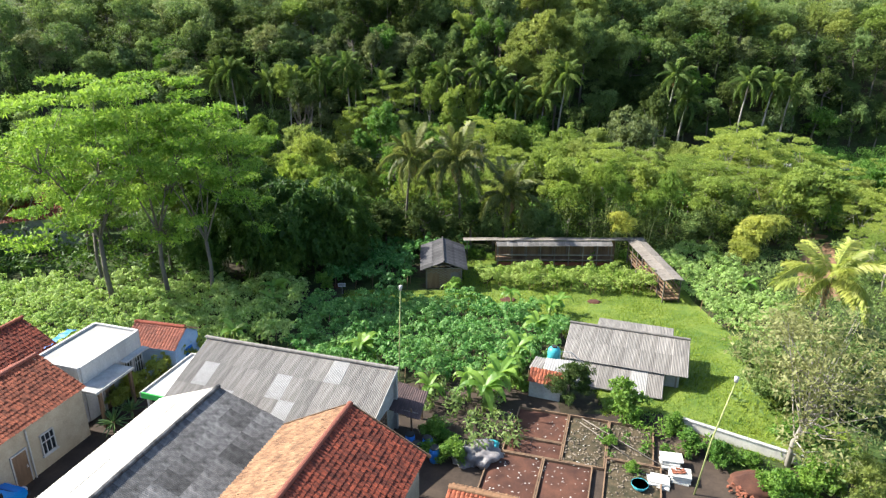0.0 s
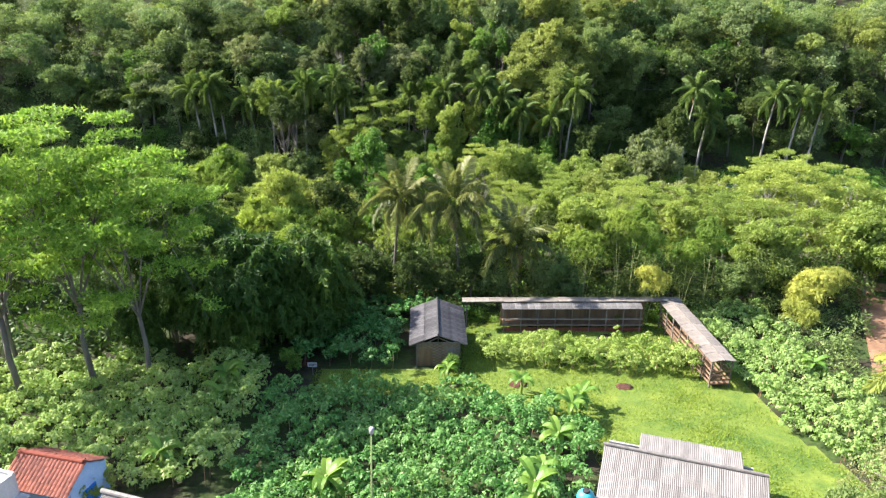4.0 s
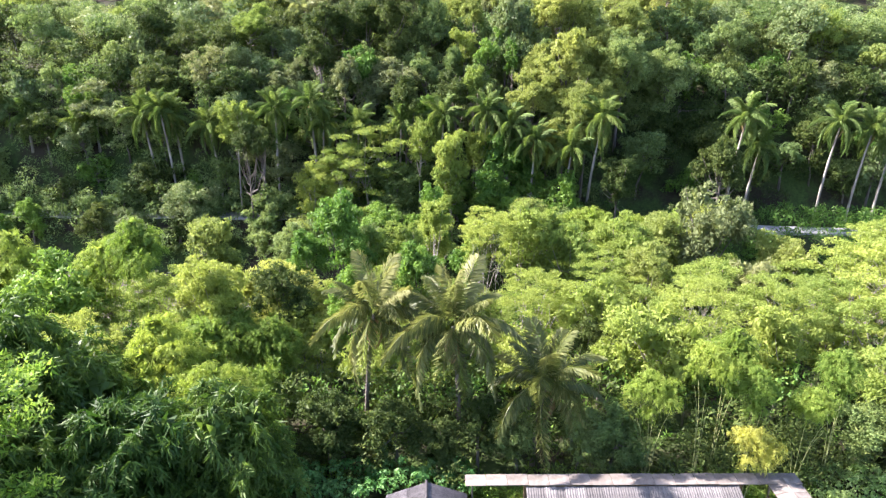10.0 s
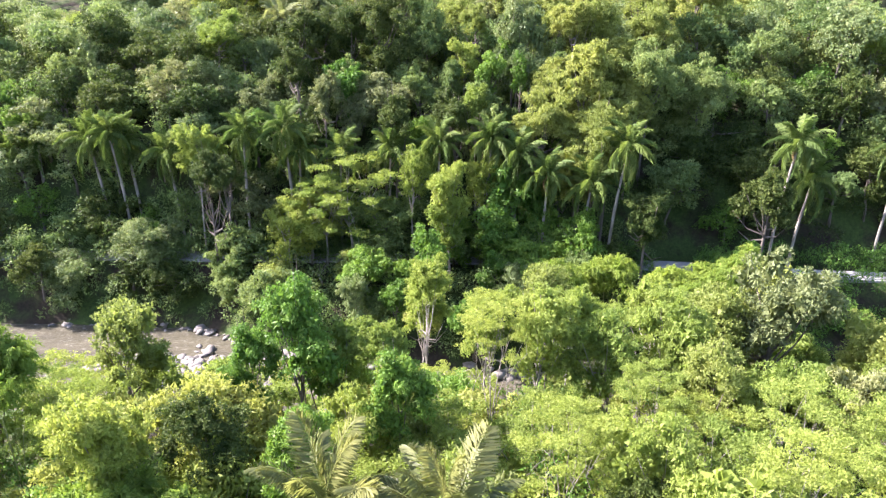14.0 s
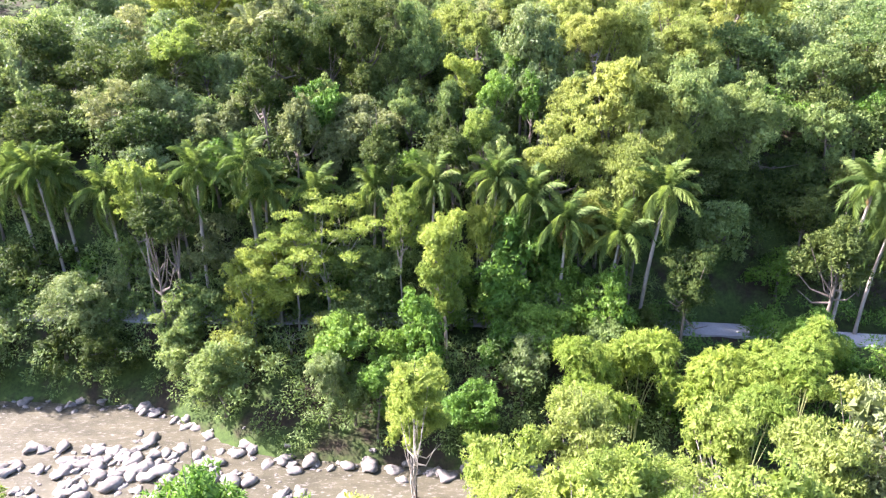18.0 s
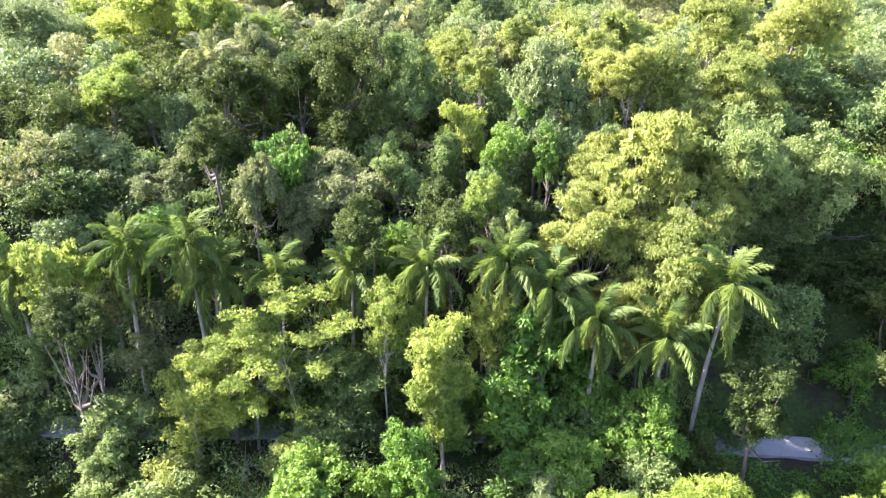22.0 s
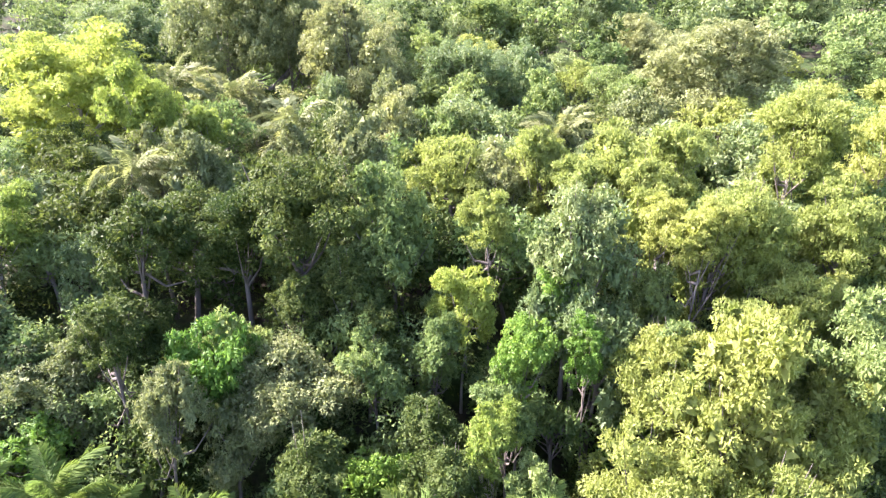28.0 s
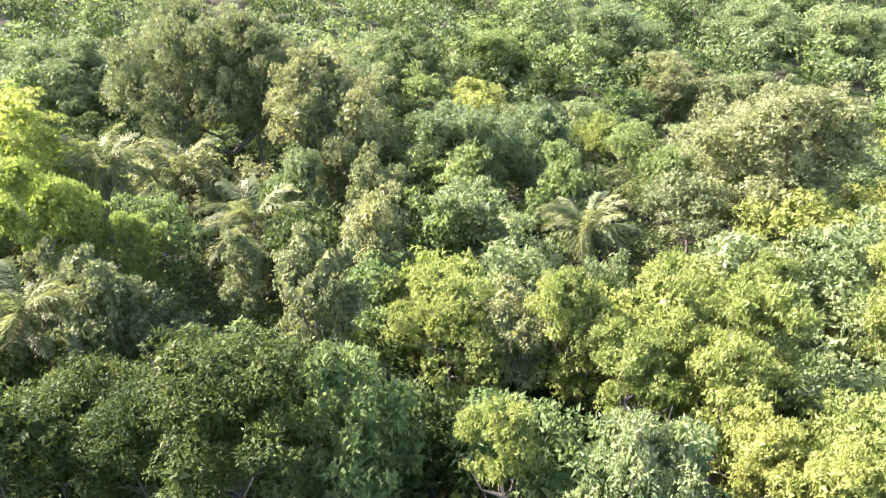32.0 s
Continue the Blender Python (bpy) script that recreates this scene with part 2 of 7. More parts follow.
def height(x, y):
    """Ground height: a village terrace, a garden, the river's bed, and the wooded hill."""
    x, y = np.asarray(x, float), np.asarray(y, float)
    bend = 3.5 * np.sin(x / 34 + 0.6) * smooth(85, 108, y) * (1 - smooth(128, 150, y))
    bend = bend - 7.0 * smooth(14, 33, -x) * smooth(112, 122, y) * (1 - smooth(133, 144, y))
    z = np.interp(y + bend, PROFILE_Y, PROFILE_Z)
    z = z + smooth(150, 200, y) * (2.2 * np.sin(x / 23 + 1.0) + 1.5 * np.sin(x / 11 + y / 17))
    z = z - 1.4 * smooth(15, 55, x) * smooth(112, 135, y) * (1 - smooth(140, 155, y))
    shelf = 1 - smooth(1.8, 4.5, np.abs(y - road_y(x)))
    return z * (1 - shelf) - 5.8 * shelf


def ground_z(x, y):
    return float(height(x, y))

# ---- plants ----
PLACED = []
rng = np.random.default_rng(7)


def leaf_fan(p, along, normal, length, width, fold=0.12):
    """Diamond leaves from stem points p: 4 corners each."""
    side = np.cross(normal, along)
    side /= np.linalg.norm(side, axis=1, keepdims=True) + 1e-9
    L, W = length[:, None], width[:, None]
    mid = p + along * L * 0.5
    return np.stack([p, mid + side * W * 0.5 - normal * W * fold, p + along * L - normal * L * 0.08, mid - side * W * 0.5 - normal * W * fold], 1)


def unit(a):
    return a / (np.linalg.norm(a, axis=1, keepdims=True) + 1e-9)


def puff_leaves(centers, radii, count, size, rng, flat=0.7, droop=0.25, slim=0.6, inner=0.3):
    """Three-cornered leaves that stand out from the middles of rounded tufts, most on the upper side."""
    which = rng.choice(len(centers), count, p=radii ** 2 / (radii ** 2).sum())
    d = unit(rng.normal(size=(count, 3)) + np.array([0, 0, 0.35]))
    depth = 1 - inner * rng.random(count)
    p = centers[which] + d * (radii[which] * depth)[:, None] * np.array([1, 1, flat])
    along = unit(d * 0.9 + rng.normal(size=(count, 3)) * 0.55 - np.array([0, 0, droop]))
    normal = unit(d + np.array([0, 0, 0.35]) + rng.normal(size=(count, 3)) * 0.33)
    normal = unit(normal - along * (normal * along).sum(1, keepdims=True))
    s = size * (0.6 + 0.8 * rng.random(count))
    side = np.cross(normal, along)
    w = (s * slim * 0.5)[:, None]
    back = along * s[:, None] * 0.35
    return np.stack([p - back - side * w, p - back + side * w, p + along * s[:, None] * 0.75], 1)


def crown_tufts(rng, n, r, flat, hollow=0.7, small=0.17, boughs=17):
    """Tuft middles on the outside of several billowing boughs that together make an uneven crown; and the boughs."""
    b = unit(rng.normal(size=(boughs, 3)) + np.array([0, 0, 0.2]))
    mid = b * (r * rng.uniform(0.40, 0.86, boughs))[:, None]
    mid[0] = (0, 0, r * 0.2)
    size = r * rng.uniform(0.19, 0.38, boughs)
    size[0] = r * 0.52
    k = rng.choice(boughs, n * 3, p=size ** 2 / (size ** 2).sum())
    d = unit(rng.normal(size=(n * 3, 3)) + np.array([0, 0, 0.3]))
    p = mid[k] + d * size[k][:, None] * np.array([1, 1, 0.8])
    free = (np.linalg.norm(p[:, None] - mid[None], axis=2) > 0.85 * size[None]).sum(1) >= boughs - 1
    p = np.concatenate([p[free], p[~free]])[:n]
    squash = np.array([1, 1, flat])
    return p * squash, r * small * (0.5 + 0.9 * rng.random(n)), mid * squash, size * min(1.0, flat)


def core_leaves(mid, size, count, leaf, rng):
    """Broad overlapping leaves deep in the boughs."""
    return puff_leaves(mid, size * 0.66, count, leaf, rng, 0.85, 0.1, 0.9, 0.5)


def tree_meshes(seed, leaf, bark, r=3.5, flat=0.95, stem=6.0, tufts=110, leaves=6200, size=0.34, slim=0.6, tuft_flat=0.75, droop=0.2, hollow=0.7, trunk_r=0.17, lean=0.6, small=0.17, limbs=12, core=0.2, boughs=17):
    """Trunk with limbs and a crown of single leaves, foot at the origin; crown middle at (lean, 0, stem)."""
    g = np.random.default_rng(seed)
    c, tr, bough, bough_r = crown_tufts(g, tufts, r, flat, hollow, small, boughs)
    top = np.array([lean, 0.3 * lean, stem])
    c, bough = c + top, bough + top
    geo = Geo()
    bend = g.normal(size=3) * 0.25
    path = [np.array([0, 0, -0.6]), np.array([0.05, 0, stem * 0.25]), top * np.array([0.45, 0.45, 0.6]) + bend * [1, 1, 0], top * np.array([0.9, 0.9, 0.95])]
    geo.tube(path, [trunk_r * 1.35, trunk_r, trunk_r * 0.8, trunk_r * 0.45], 7)
    for i in range(0, tufts, max(1, tufts // limbs)):
        k = g.random()
        fork = path[1] + (path[2] - path[1]) * (2 * k) if limbs > 20 and k < 0.5 else path[2] + (path[3] - path[2]) * k
        mid = (fork + c[i]) / 2 - np.array([0, 0, 0.12 * r])
        geo.tube([fork, mid, c[i]], [trunk_r * 0.4, trunk_r * 0.26, trunk_r * 0.08], 4, False)
    wood = geo.mesh("trunk", bark, True)
    q = np.concatenate([puff_leaves(c, tr, leaves, size, g, tuft_flat, droop, slim), core_leaves(bough, bough_r, int(leaves * core), min(0.4, r * 0.13), g)])
    return wood, quads("crown", q, leaf, 3)


CULM = plain("bamboo_culm", (0.20, 0.24, 0.08), (0.38, 0.38, 0.16), 2.0, 0.5)


def layered_meshes(seed, leaf, bark, r=5.0, stem=11.0, pads=60, leaves=24000, size=0.24, trunk_r=0.13):
    """A tall tree with a bare forked stem and many flat, spreading pads of fine leaves under one wide dome."""
    g = np.random.default_rng(seed)
    geo, cs, rs = Geo(), [], []
    fork = np.array([0.15, -0.1, stem * 0.42])
    geo.tube([(0, 0, -0.6), (0.2, 0.1, stem * 0.25), fork], [trunk_r * 1.3, trunk_r, trunk_r * 0.85], 8)
    arms = []
    for i in range(5):
        a = i * 1.26 + g.random() * 0.5
        tip = fork + np.array([math.cos(a) * r * 0.45, math.sin(a) * r * 0.45, stem * 0.36 + g.random()])
        geo.tube([fork, (fork + tip) / 2 + [0, 0, 0.3], tip], [trunk_r * 0.55, trunk_r * 0.38, trunk_r * 0.2], 5, False)
        arms.append(tip)
    for i in range(pads):
        a, far = i * 2.4, r * math.sqrt((i + 0.5) / pads)
        c = np.array([math.cos(a) * far, math.sin(a) * far, stem + r * 0.42 * (1 - 1.35 * (far / r) ** 2) + g.normal() * 0.28])
        c[2] -= r * (0.0, 0.3, 0.0, 0.62, 0.28, 1.0)[i % 6]
        arm = min(arms, key=lambda p: np.linalg.norm(p - c))
        geo.tube([arm - [0, 0, 0.6], (arm + c) / 2 - [0, 0, 0.1], c - [0, 0, 0.1]], [trunk_r * 0.2, trunk_r * 0.13, trunk_r * 0.05], 4, False)
        for k in range(8):
            o = unit(g.normal(size=(1, 3)))[0] * r * 0.25 * g.random() ** 0.5 * np.array([1, 1, 0.16])
            cs.append(c + o)
            rs.append(r * (0.08 + 0.06 * g.random()))
    wood = geo.mesh("trunk", bark, True)
    return wood, quads("crown", puff_leaves(np.array(cs), np.array(rs), leaves, size, g, 0.4, 0.05, 0.5), leaf, 3)


def bamboo_meshes(seed, leaf, r=3.4, flat=0.9, stem=6.0, stems=18, sprays=300, each=34, size=0.42, slim=0.2, reach=0.30, boughs=12):
    """A clump of culms that arch outwards; their branchlets hang over in sprays of slim leaves."""
    g = np.random.default_rng(seed)
    p, _, mid, mid_r = crown_tufts(g, sprays, r * 0.9, flat, boughs=boughs)
    up = np.array([0, 0, stem])
    p, mid = p + up, mid + up
    culms = []
    for i in range(stems // 3):
        tip = mid[i % boughs] + g.normal(size=3) * 0.2
        t = np.linspace(0, 1, 6)[:, None]
        foot = np.array([tip[0] * 0.15, tip[1] * 0.15, -0.4])
        pts = foot + (tip - foot) * np.concatenate([t ** 2.4, t ** 2.4, 1.12 * t - 0.12 * t ** 4], 1)
        culms.append(Geo().tube(pts, list(0.06 * (1 - 0.8 * t[:, 0])), 5, False).mesh("culm", CULM, True))
    which = np.repeat(np.arange(len(p)), each)
    n = len(which)
    near = np.argmin(np.linalg.norm(p[:, None] - mid[None], axis=2), 1)
    out = unit(p - mid[near] + np.array([0, 0, 0.15]) + g.normal(size=p.shape) * 0.25)
    u = g.random(n)
    L = (r * reach * g.uniform(0.6, 1.3, len(p)))[which]
    way = out[which]
    q = p[which] + way * (L * u)[:, None] - np.array([0, 0, 1]) * (0.75 * L * u ** 2)[:, None] + g.normal(size=(n, 3)) * 0.05 * r * 0.4
    along = unit(way * 0.45 + g.normal(size=(n, 3)) * 0.42 - np.array([0, 0, 0.75]))
    side = unit(np.cross(along, way + g.normal(size=(n, 3)) * 0.5))
    s = (size * g.uniform(0.6, 1.3, n))[:, None]
    tri = np.stack([q - side * s * slim * 0.5, q + side * s * slim * 0.5, q + along * s], 1)
    return culms, quads("crown", np.concatenate([tri, core_leaves(mid, mid_r, 900, r * 0.17, g)]), leaf, 3)


DEAD_FROND = leafy("dry_frond", (0.16, 0.10, 0.04), (0.28, 0.19, 0.08), (0.38, 0.29, 0.14), 0.2)
SHAFT = plain("palm_crownshaft", (0.16, 0.25, 0.05), (0.28, 0.36, 0.10), 2.0, 0.45)


def frond_mesh(seed, leaf, length=3.2, sag=1.0, pairs=34, leaflet=0.75, plume=0.5, width=0.075):
    """One feather leaf that rises from the origin along +x and bends over."""
    g = np.random.default_rng(seed)
    t = np.linspace(0.12, 1, pairs)
    x = length * (t - 0.18 * t ** 3)
    z = length * (0.42 * t - sag * 0.62 * t ** 2.3)
    out = []
    for sgn in (-1, 1):
        p = np.stack([x, np.zeros_like(x), z], 1)
        along = unit(np.stack([np.full(pairs, 0.5), np.full(pairs, sgn * 0.8), -plume * (0.3 + 0.7 * g.random(pairs))], 1) + g.normal(size=(pairs, 3)) * 0.2)
        normal = unit(np.stack([np.full(pairs, -0.1), np.full(pairs, sgn * 0.4), np.ones(pairs)], 1))
        normal = unit(normal - along * (normal * along).sum(1, keepdims=True))
        L = leaflet * np.sin(np.pi * (0.12 + 0.83 * t)) ** 0.6
        out.append(leaf_fan(p, along, normal, L, np.full(pairs, width * 1.6)))
    rib = []
    for i in range(pairs - 1):
        a, b = np.array([x[i], 0, z[i]]), np.array([x[i + 1], 0, z[i + 1]])
        w = np.array([0, 0.035 * (1.1 - t[i]), 0])
        rib.append(np.stack([a - w, a + w, b + w, b - w])[None])
    return quads("frond", np.concatenate(out + rib), leaf)


FRONDS = [frond_mesh(40 + i, PALM_LEAF, 3.6, 0.85 + 0.22 * i, 44, 0.85, 0.7 + 0.15 * i, 0.08) for i in range(4)]
COCONUT_FRONDS = [frond_mesh(50 + i, COCONUT_LEAF, 4.2, (0.5, 0.95, 1.3, 1.6)[i], 96, 0.9, 0.7 + 0.45 * i, 0.042) for i in range(4)]
ROYAL_FRONDS = [frond_mesh(60 + i, ROYAL_LEAF, 3.7, (0.9, 1.5, 2.0)[i], 90, 0.95, (1.2, 2.0, 2.8)[i], 0.04) for i in range(3)]
DEAD_FRONDS = [frond_mesh(70, DEAD_FROND, 2.6, 1.4, 24, 0.5, 1.2)]


def palm(x, y, top, name="coconut_palm", fronds=FRONDS, count=18, lean=(0.6, 0.2), r=0.17, scale=1.0, seed=0, royal=False, label="coconut palm with a curved grey trunk and drooping fronds", dead=2):
    g = random.Random(seed)
    if name in ("coconut_palm", "oil_palm"):
        PLACED.append((x, y, 3.4))
        if name == "oil_palm":
            PLACED.append((x, y - 5.5, 3.6))
            PLACED.append((x, y - 10.5, 2.6))
    z0 = ground_z(x, y)
    t = thing(name, pose(x, y, z0), label, "palm tree", "palms")
    h = top - z0
    geo = Geo()
    n = 9
    pts = [(lean[0] * ((i / n) ** 2 - 1), lean[1] * ((i / n) ** 2 - 1), h * i / n - (0.4 if i == 0 else 0)) for i in range(n + 1)]
    geo.tube(pts, [r * (1.35 if i == 0 else 1.0 - 0.35 * i / n + (0.12 if royal and 3 < i < 7 else 0)) for i in range(n + 1)], 8)
    part("trunk", geo.mesh("trunk", PALE_BARK if royal else BARK, True), t)
    if royal:
        part("crownshaft", Geo().tube([(0, 0, h - 0.1), (0, 0, h + 0.5), (0, 0, h + 1.1)], [r * 0.75, r * 0.9, r * 0.45], 8).mesh("crownshaft", SHAFT, True), t)
        h += 0.9
    for i in range(count):
        up = (76 - 128 * (i / count) if royal else 66 - 106 * (i / count) if fronds is COCONUT_FRONDS else 52 - 92 * (i / count)) + g.uniform(-9, 9)
        m = pose(0, 0, h, 0, 0, i * 137.5 + g.uniform(-14, 14)) @ pose(0, 0, 0, g.uniform(-20, 20), -up, 0)
        mesh = fronds[min(3, int(4 * i / count))] if fronds is COCONUT_FRONDS else fronds[min(2, int(3 * i / count))] if royal else g.choice(fronds)
        part("frond", mesh, t, "", m @ Matrix.Scale(scale * g.uniform(0.85, 1.1), 4))
    for i in range(dead):
        m = pose(0, 0, h - 0.1, 0, 0, g.uniform(0, 360)) @ pose(0, 0, 0, 0, 62, 0)
        part("dead_frond", DEAD_FRONDS[0], t, "dry brown hanging frond", m @ Matrix.Scale(scale * 0.8, 4))
    return t


KINDS = {}


def kind(name, label, category, variants):
    KINDS[name] = (label, category, variants)


kind("albizia_tree", "slender tree with feathery yellow-green leaves", "tree",
     [(tree_meshes(100 + i, LIME, PALE_BARK, 3.4, 0.95, 6.0, 150, 8200, 0.20, 0.5, 0.45, trunk_r=0.13, small=0.15), 6.0, 3.4) for i in range(5)])
kind("broadleaf_tree", "green broadleaf tree with a rounded uneven crown", "tree",
     [(tree_meshes(110 + i, GREEN, BARK, 3.4, 1.1, 5.6, 150, 8200, 0.21, 0.55, 0.6, small=0.14), 5.6, 3.4) for i in range(5)])
kind("leafy_tree", "lush vivid green tree with dense hanging leaves", "tree",
     [(tree_meshes(115 + i, VIVID, BARK, 3.4, 1.2, 5.6, 150, 8200, 0.23, 0.55, 0.6, 0.4, small=0.14), 5.6, 3.4) for i in range(3)])
kind("mango_tree", "dark green tree with a dense domed crown", "tree",
     [(tree_meshes(120 + i, DEEP, BARK, 3.8, 1.0, 5.6, 170, 8400, 0.23, 0.45, 0.7, trunk_r=0.22, small=0.12), 5.6, 3.8) for i in range(3)])
kind("rubber_tree", "blue-green tree with leaves in round tufts", "tree",
     [(tree_meshes(130 + i, BLUISH, BARK, 3.4, 1.15, 6.0, 160, 8000, 0.22, 0.42, 0.8, 0.35, small=0.13), 6.0, 3.4) for i in range(3)])
kind("olive_tree", "olive-brown tree with a ragged crown", "tree",
     [(tree_meshes(140 + i, OLIVE, BARK, 3.2, 1.05, 5.6, 130, 7600, 0.20, 0.55, 0.6, small=0.15), 5.6, 3.2) for i in range(3)])
kind("golden_tree", "tree with pale yellow-green sunlit leaves in layers", "tree",
     [(tree_meshes(150 + i, GOLD, BARK, 3.6, 0.85, 6.4, 150, 8200, 0.21, 0.5, 0.35, small=0.16), 6.4, 3.6) for i in range(4)])
kind("bamboo_clump", "yellow-green bamboo clump with arching feathery heads", "bamboo",
     [(bamboo_meshes(160 + i, BAMBOO_LEAF, 3.4, 0.85, 6.0, 12, 460, 24, 0.30, 0.16, 0.15, 9), 6.0, 3.4) for i in range(3)])
YELLOW = leafy("yellow_bamboo_leaf", (0.23, 0.28, 0.05), (0.36, 0.42, 0.085), (0.52, 0.55, 0.17), 0.5, 0.62, 0.22)
kind("yellow_bamboo", "bright yellow bushy bamboo clump", "bamboo",
     [(bamboo_meshes(168, YELLOW, 3.4, 0.85, 6.0, 12, 460, 24, 0.30, 0.16, 0.15, 9), 6.0, 3.4)])
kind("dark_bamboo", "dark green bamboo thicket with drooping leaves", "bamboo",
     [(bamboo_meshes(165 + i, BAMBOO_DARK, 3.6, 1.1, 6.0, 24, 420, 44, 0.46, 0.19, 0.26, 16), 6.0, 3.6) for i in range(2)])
kind("layered_tree", "tall tree with pale bare trunk and flat leaf layers", "tree",
     [(layered_meshes(170 + i, FRESH, BARK, pads=48, leaves=17000, size=0.2), 11.0, 5.0) for i in range(3)])
kind("feathery_tree", "slender tree with flat feathery yellow-green leaf layers", "tree",
     [(layered_meshes(175 + i, LIME, PALE_BARK, 4.0, 7.0, 40, 14500, 0.165, 0.11), 7.0, 4.0) for i in range(3)])
kind("thin_tree", "sparse tree with pale bare twigs and yellowing leaves", "tree",
     [(tree_meshes(190 + i, YELLOWING, PALE_BARK, 3.4, 1.0, 5.6, 130, 5200, 0.17, 0.5, 0.6, trunk_r=0.11, small=0.2, limbs=60, core=0.0), 5.6, 3.4) for i in range(2)])
kind("shrub", "bushy green garden shrub", "shrub",
     [(tree_meshes(180 + i, VIVID, BARK, 1.6, 0.9, 1.3, 50, 2400, 0.22, 0.55, 0.8, trunk_r=0.06, lean=0.1, small=0.2), 1.3, 1.6) for i in range(3)])
kind("yellow_hedge", "clipped yellow-green hedge shrub beside the lane", "shrub",
     [(tree_meshes(186 + i, YELLOW, BARK, 1.6, 0.9, 1.3, 50, 2400, 0.20, 0.55, 0.8, trunk_r=0.06, lean=0.1, small=0.2), 1.3, 1.6) for i in range(2)])

LARGE = {
    "albizia_tree": [(tree_meshes(200 + i, LIME, PALE_BARK, 5.4, 0.85, 8.0, 240, 16500, 0.22, 0.5, 0.45, trunk_r=0.2, small=0.12), 8.0, 5.4) for i in range(2)],
    "broadleaf_tree": [(tree_meshes(210 + i, GREEN, BARK, 5.4, 0.9, 8.0, 260, 16500, 0.22, 0.55, 0.6, trunk_r=0.24, small=0.13), 8.0, 5.4) for i in range(2)],
    "mango_tree": [(tree_meshes(220 + i, DEEP, BARK, 6.0, 0.75, 8.0, 300, 17500, 0.24, 0.45, 0.7, trunk_r=0.3, small=0.11), 8.0, 6.0) for i in range(2)],
    "rubber_tree": [(tree_meshes(230 + i, BLUISH, BARK, 5.4, 1.05, 8.0, 270, 16000, 0.22, 0.42, 0.8, 0.3, trunk_r=0.24, small=0.12), 8.0, 5.4) for i in range(2)],
    "olive_tree": [(tree_meshes(240 + i, OLIVE, BARK, 5.2, 0.9, 8.0, 240, 15000, 0.21, 0.55, 0.6, trunk_r=0.22, small=0.13), 8.0, 5.2) for i in range(2)],
    "golden_tree": [(tree_meshes(250 + i, GOLD, BARK, 5.4, 0.75, 8.0, 270, 16500, 0.22, 0.5, 0.35, trunk_r=0.22, small=0.13), 8.0, 5.4) for i in range(2)],
}
FAR = {n: [(tree_meshes(300 + 10 * k + i, leaf, BARK, 5.0, fl, 7.4, 150, 5000, 0.32, 0.5, 0.55, small=0.14), 7.4, 5.0) for i in range(3)]
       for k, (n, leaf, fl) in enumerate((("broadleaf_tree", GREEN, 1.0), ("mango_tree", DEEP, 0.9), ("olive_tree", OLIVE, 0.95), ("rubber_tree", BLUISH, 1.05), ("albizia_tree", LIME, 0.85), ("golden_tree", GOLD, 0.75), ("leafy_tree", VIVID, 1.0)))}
SMALL = {n: [(tree_meshes(400 + 10 * k + i, leaf, BARK, 3.2, fl, 5.4, 90, 2500, 0.27, 0.5, 0.6, small=0.16), 5.4, 3.2) for i in range(3)]
         for k, (n, leaf, fl) in enumerate((("broadleaf_tree", GREEN, 1.0), ("mango_tree", DEEP, 0.95), ("olive_tree", OLIVE, 1.0), ("rubber_tree", BLUISH, 1.15), ("albizia_tree", LIME, 0.9), ("golden_tree", GOLD, 0.8), ("leafy_tree", VIVID, 1.1)))}
HUGE = {n: [(tree_meshes(500 + 10 * k, leaf, bark, 7.6, fl, 9.0, 420, 34000, 0.21, 0.5, tf, trunk_r=0.3, small=0.095, boughs=34, core=0.28), 9.0, 7.6)]
        for k, (n, leaf, bark, fl, tf) in enumerate((("albizia_tree", LIME, PALE_BARK, 1.0, 0.5), ("olive_tree", OLIVE, BARK, 0.9, 0.6), ("rubber_tree", BLUISH, BARK, 1.0, 0.8)))}
MADE = {}


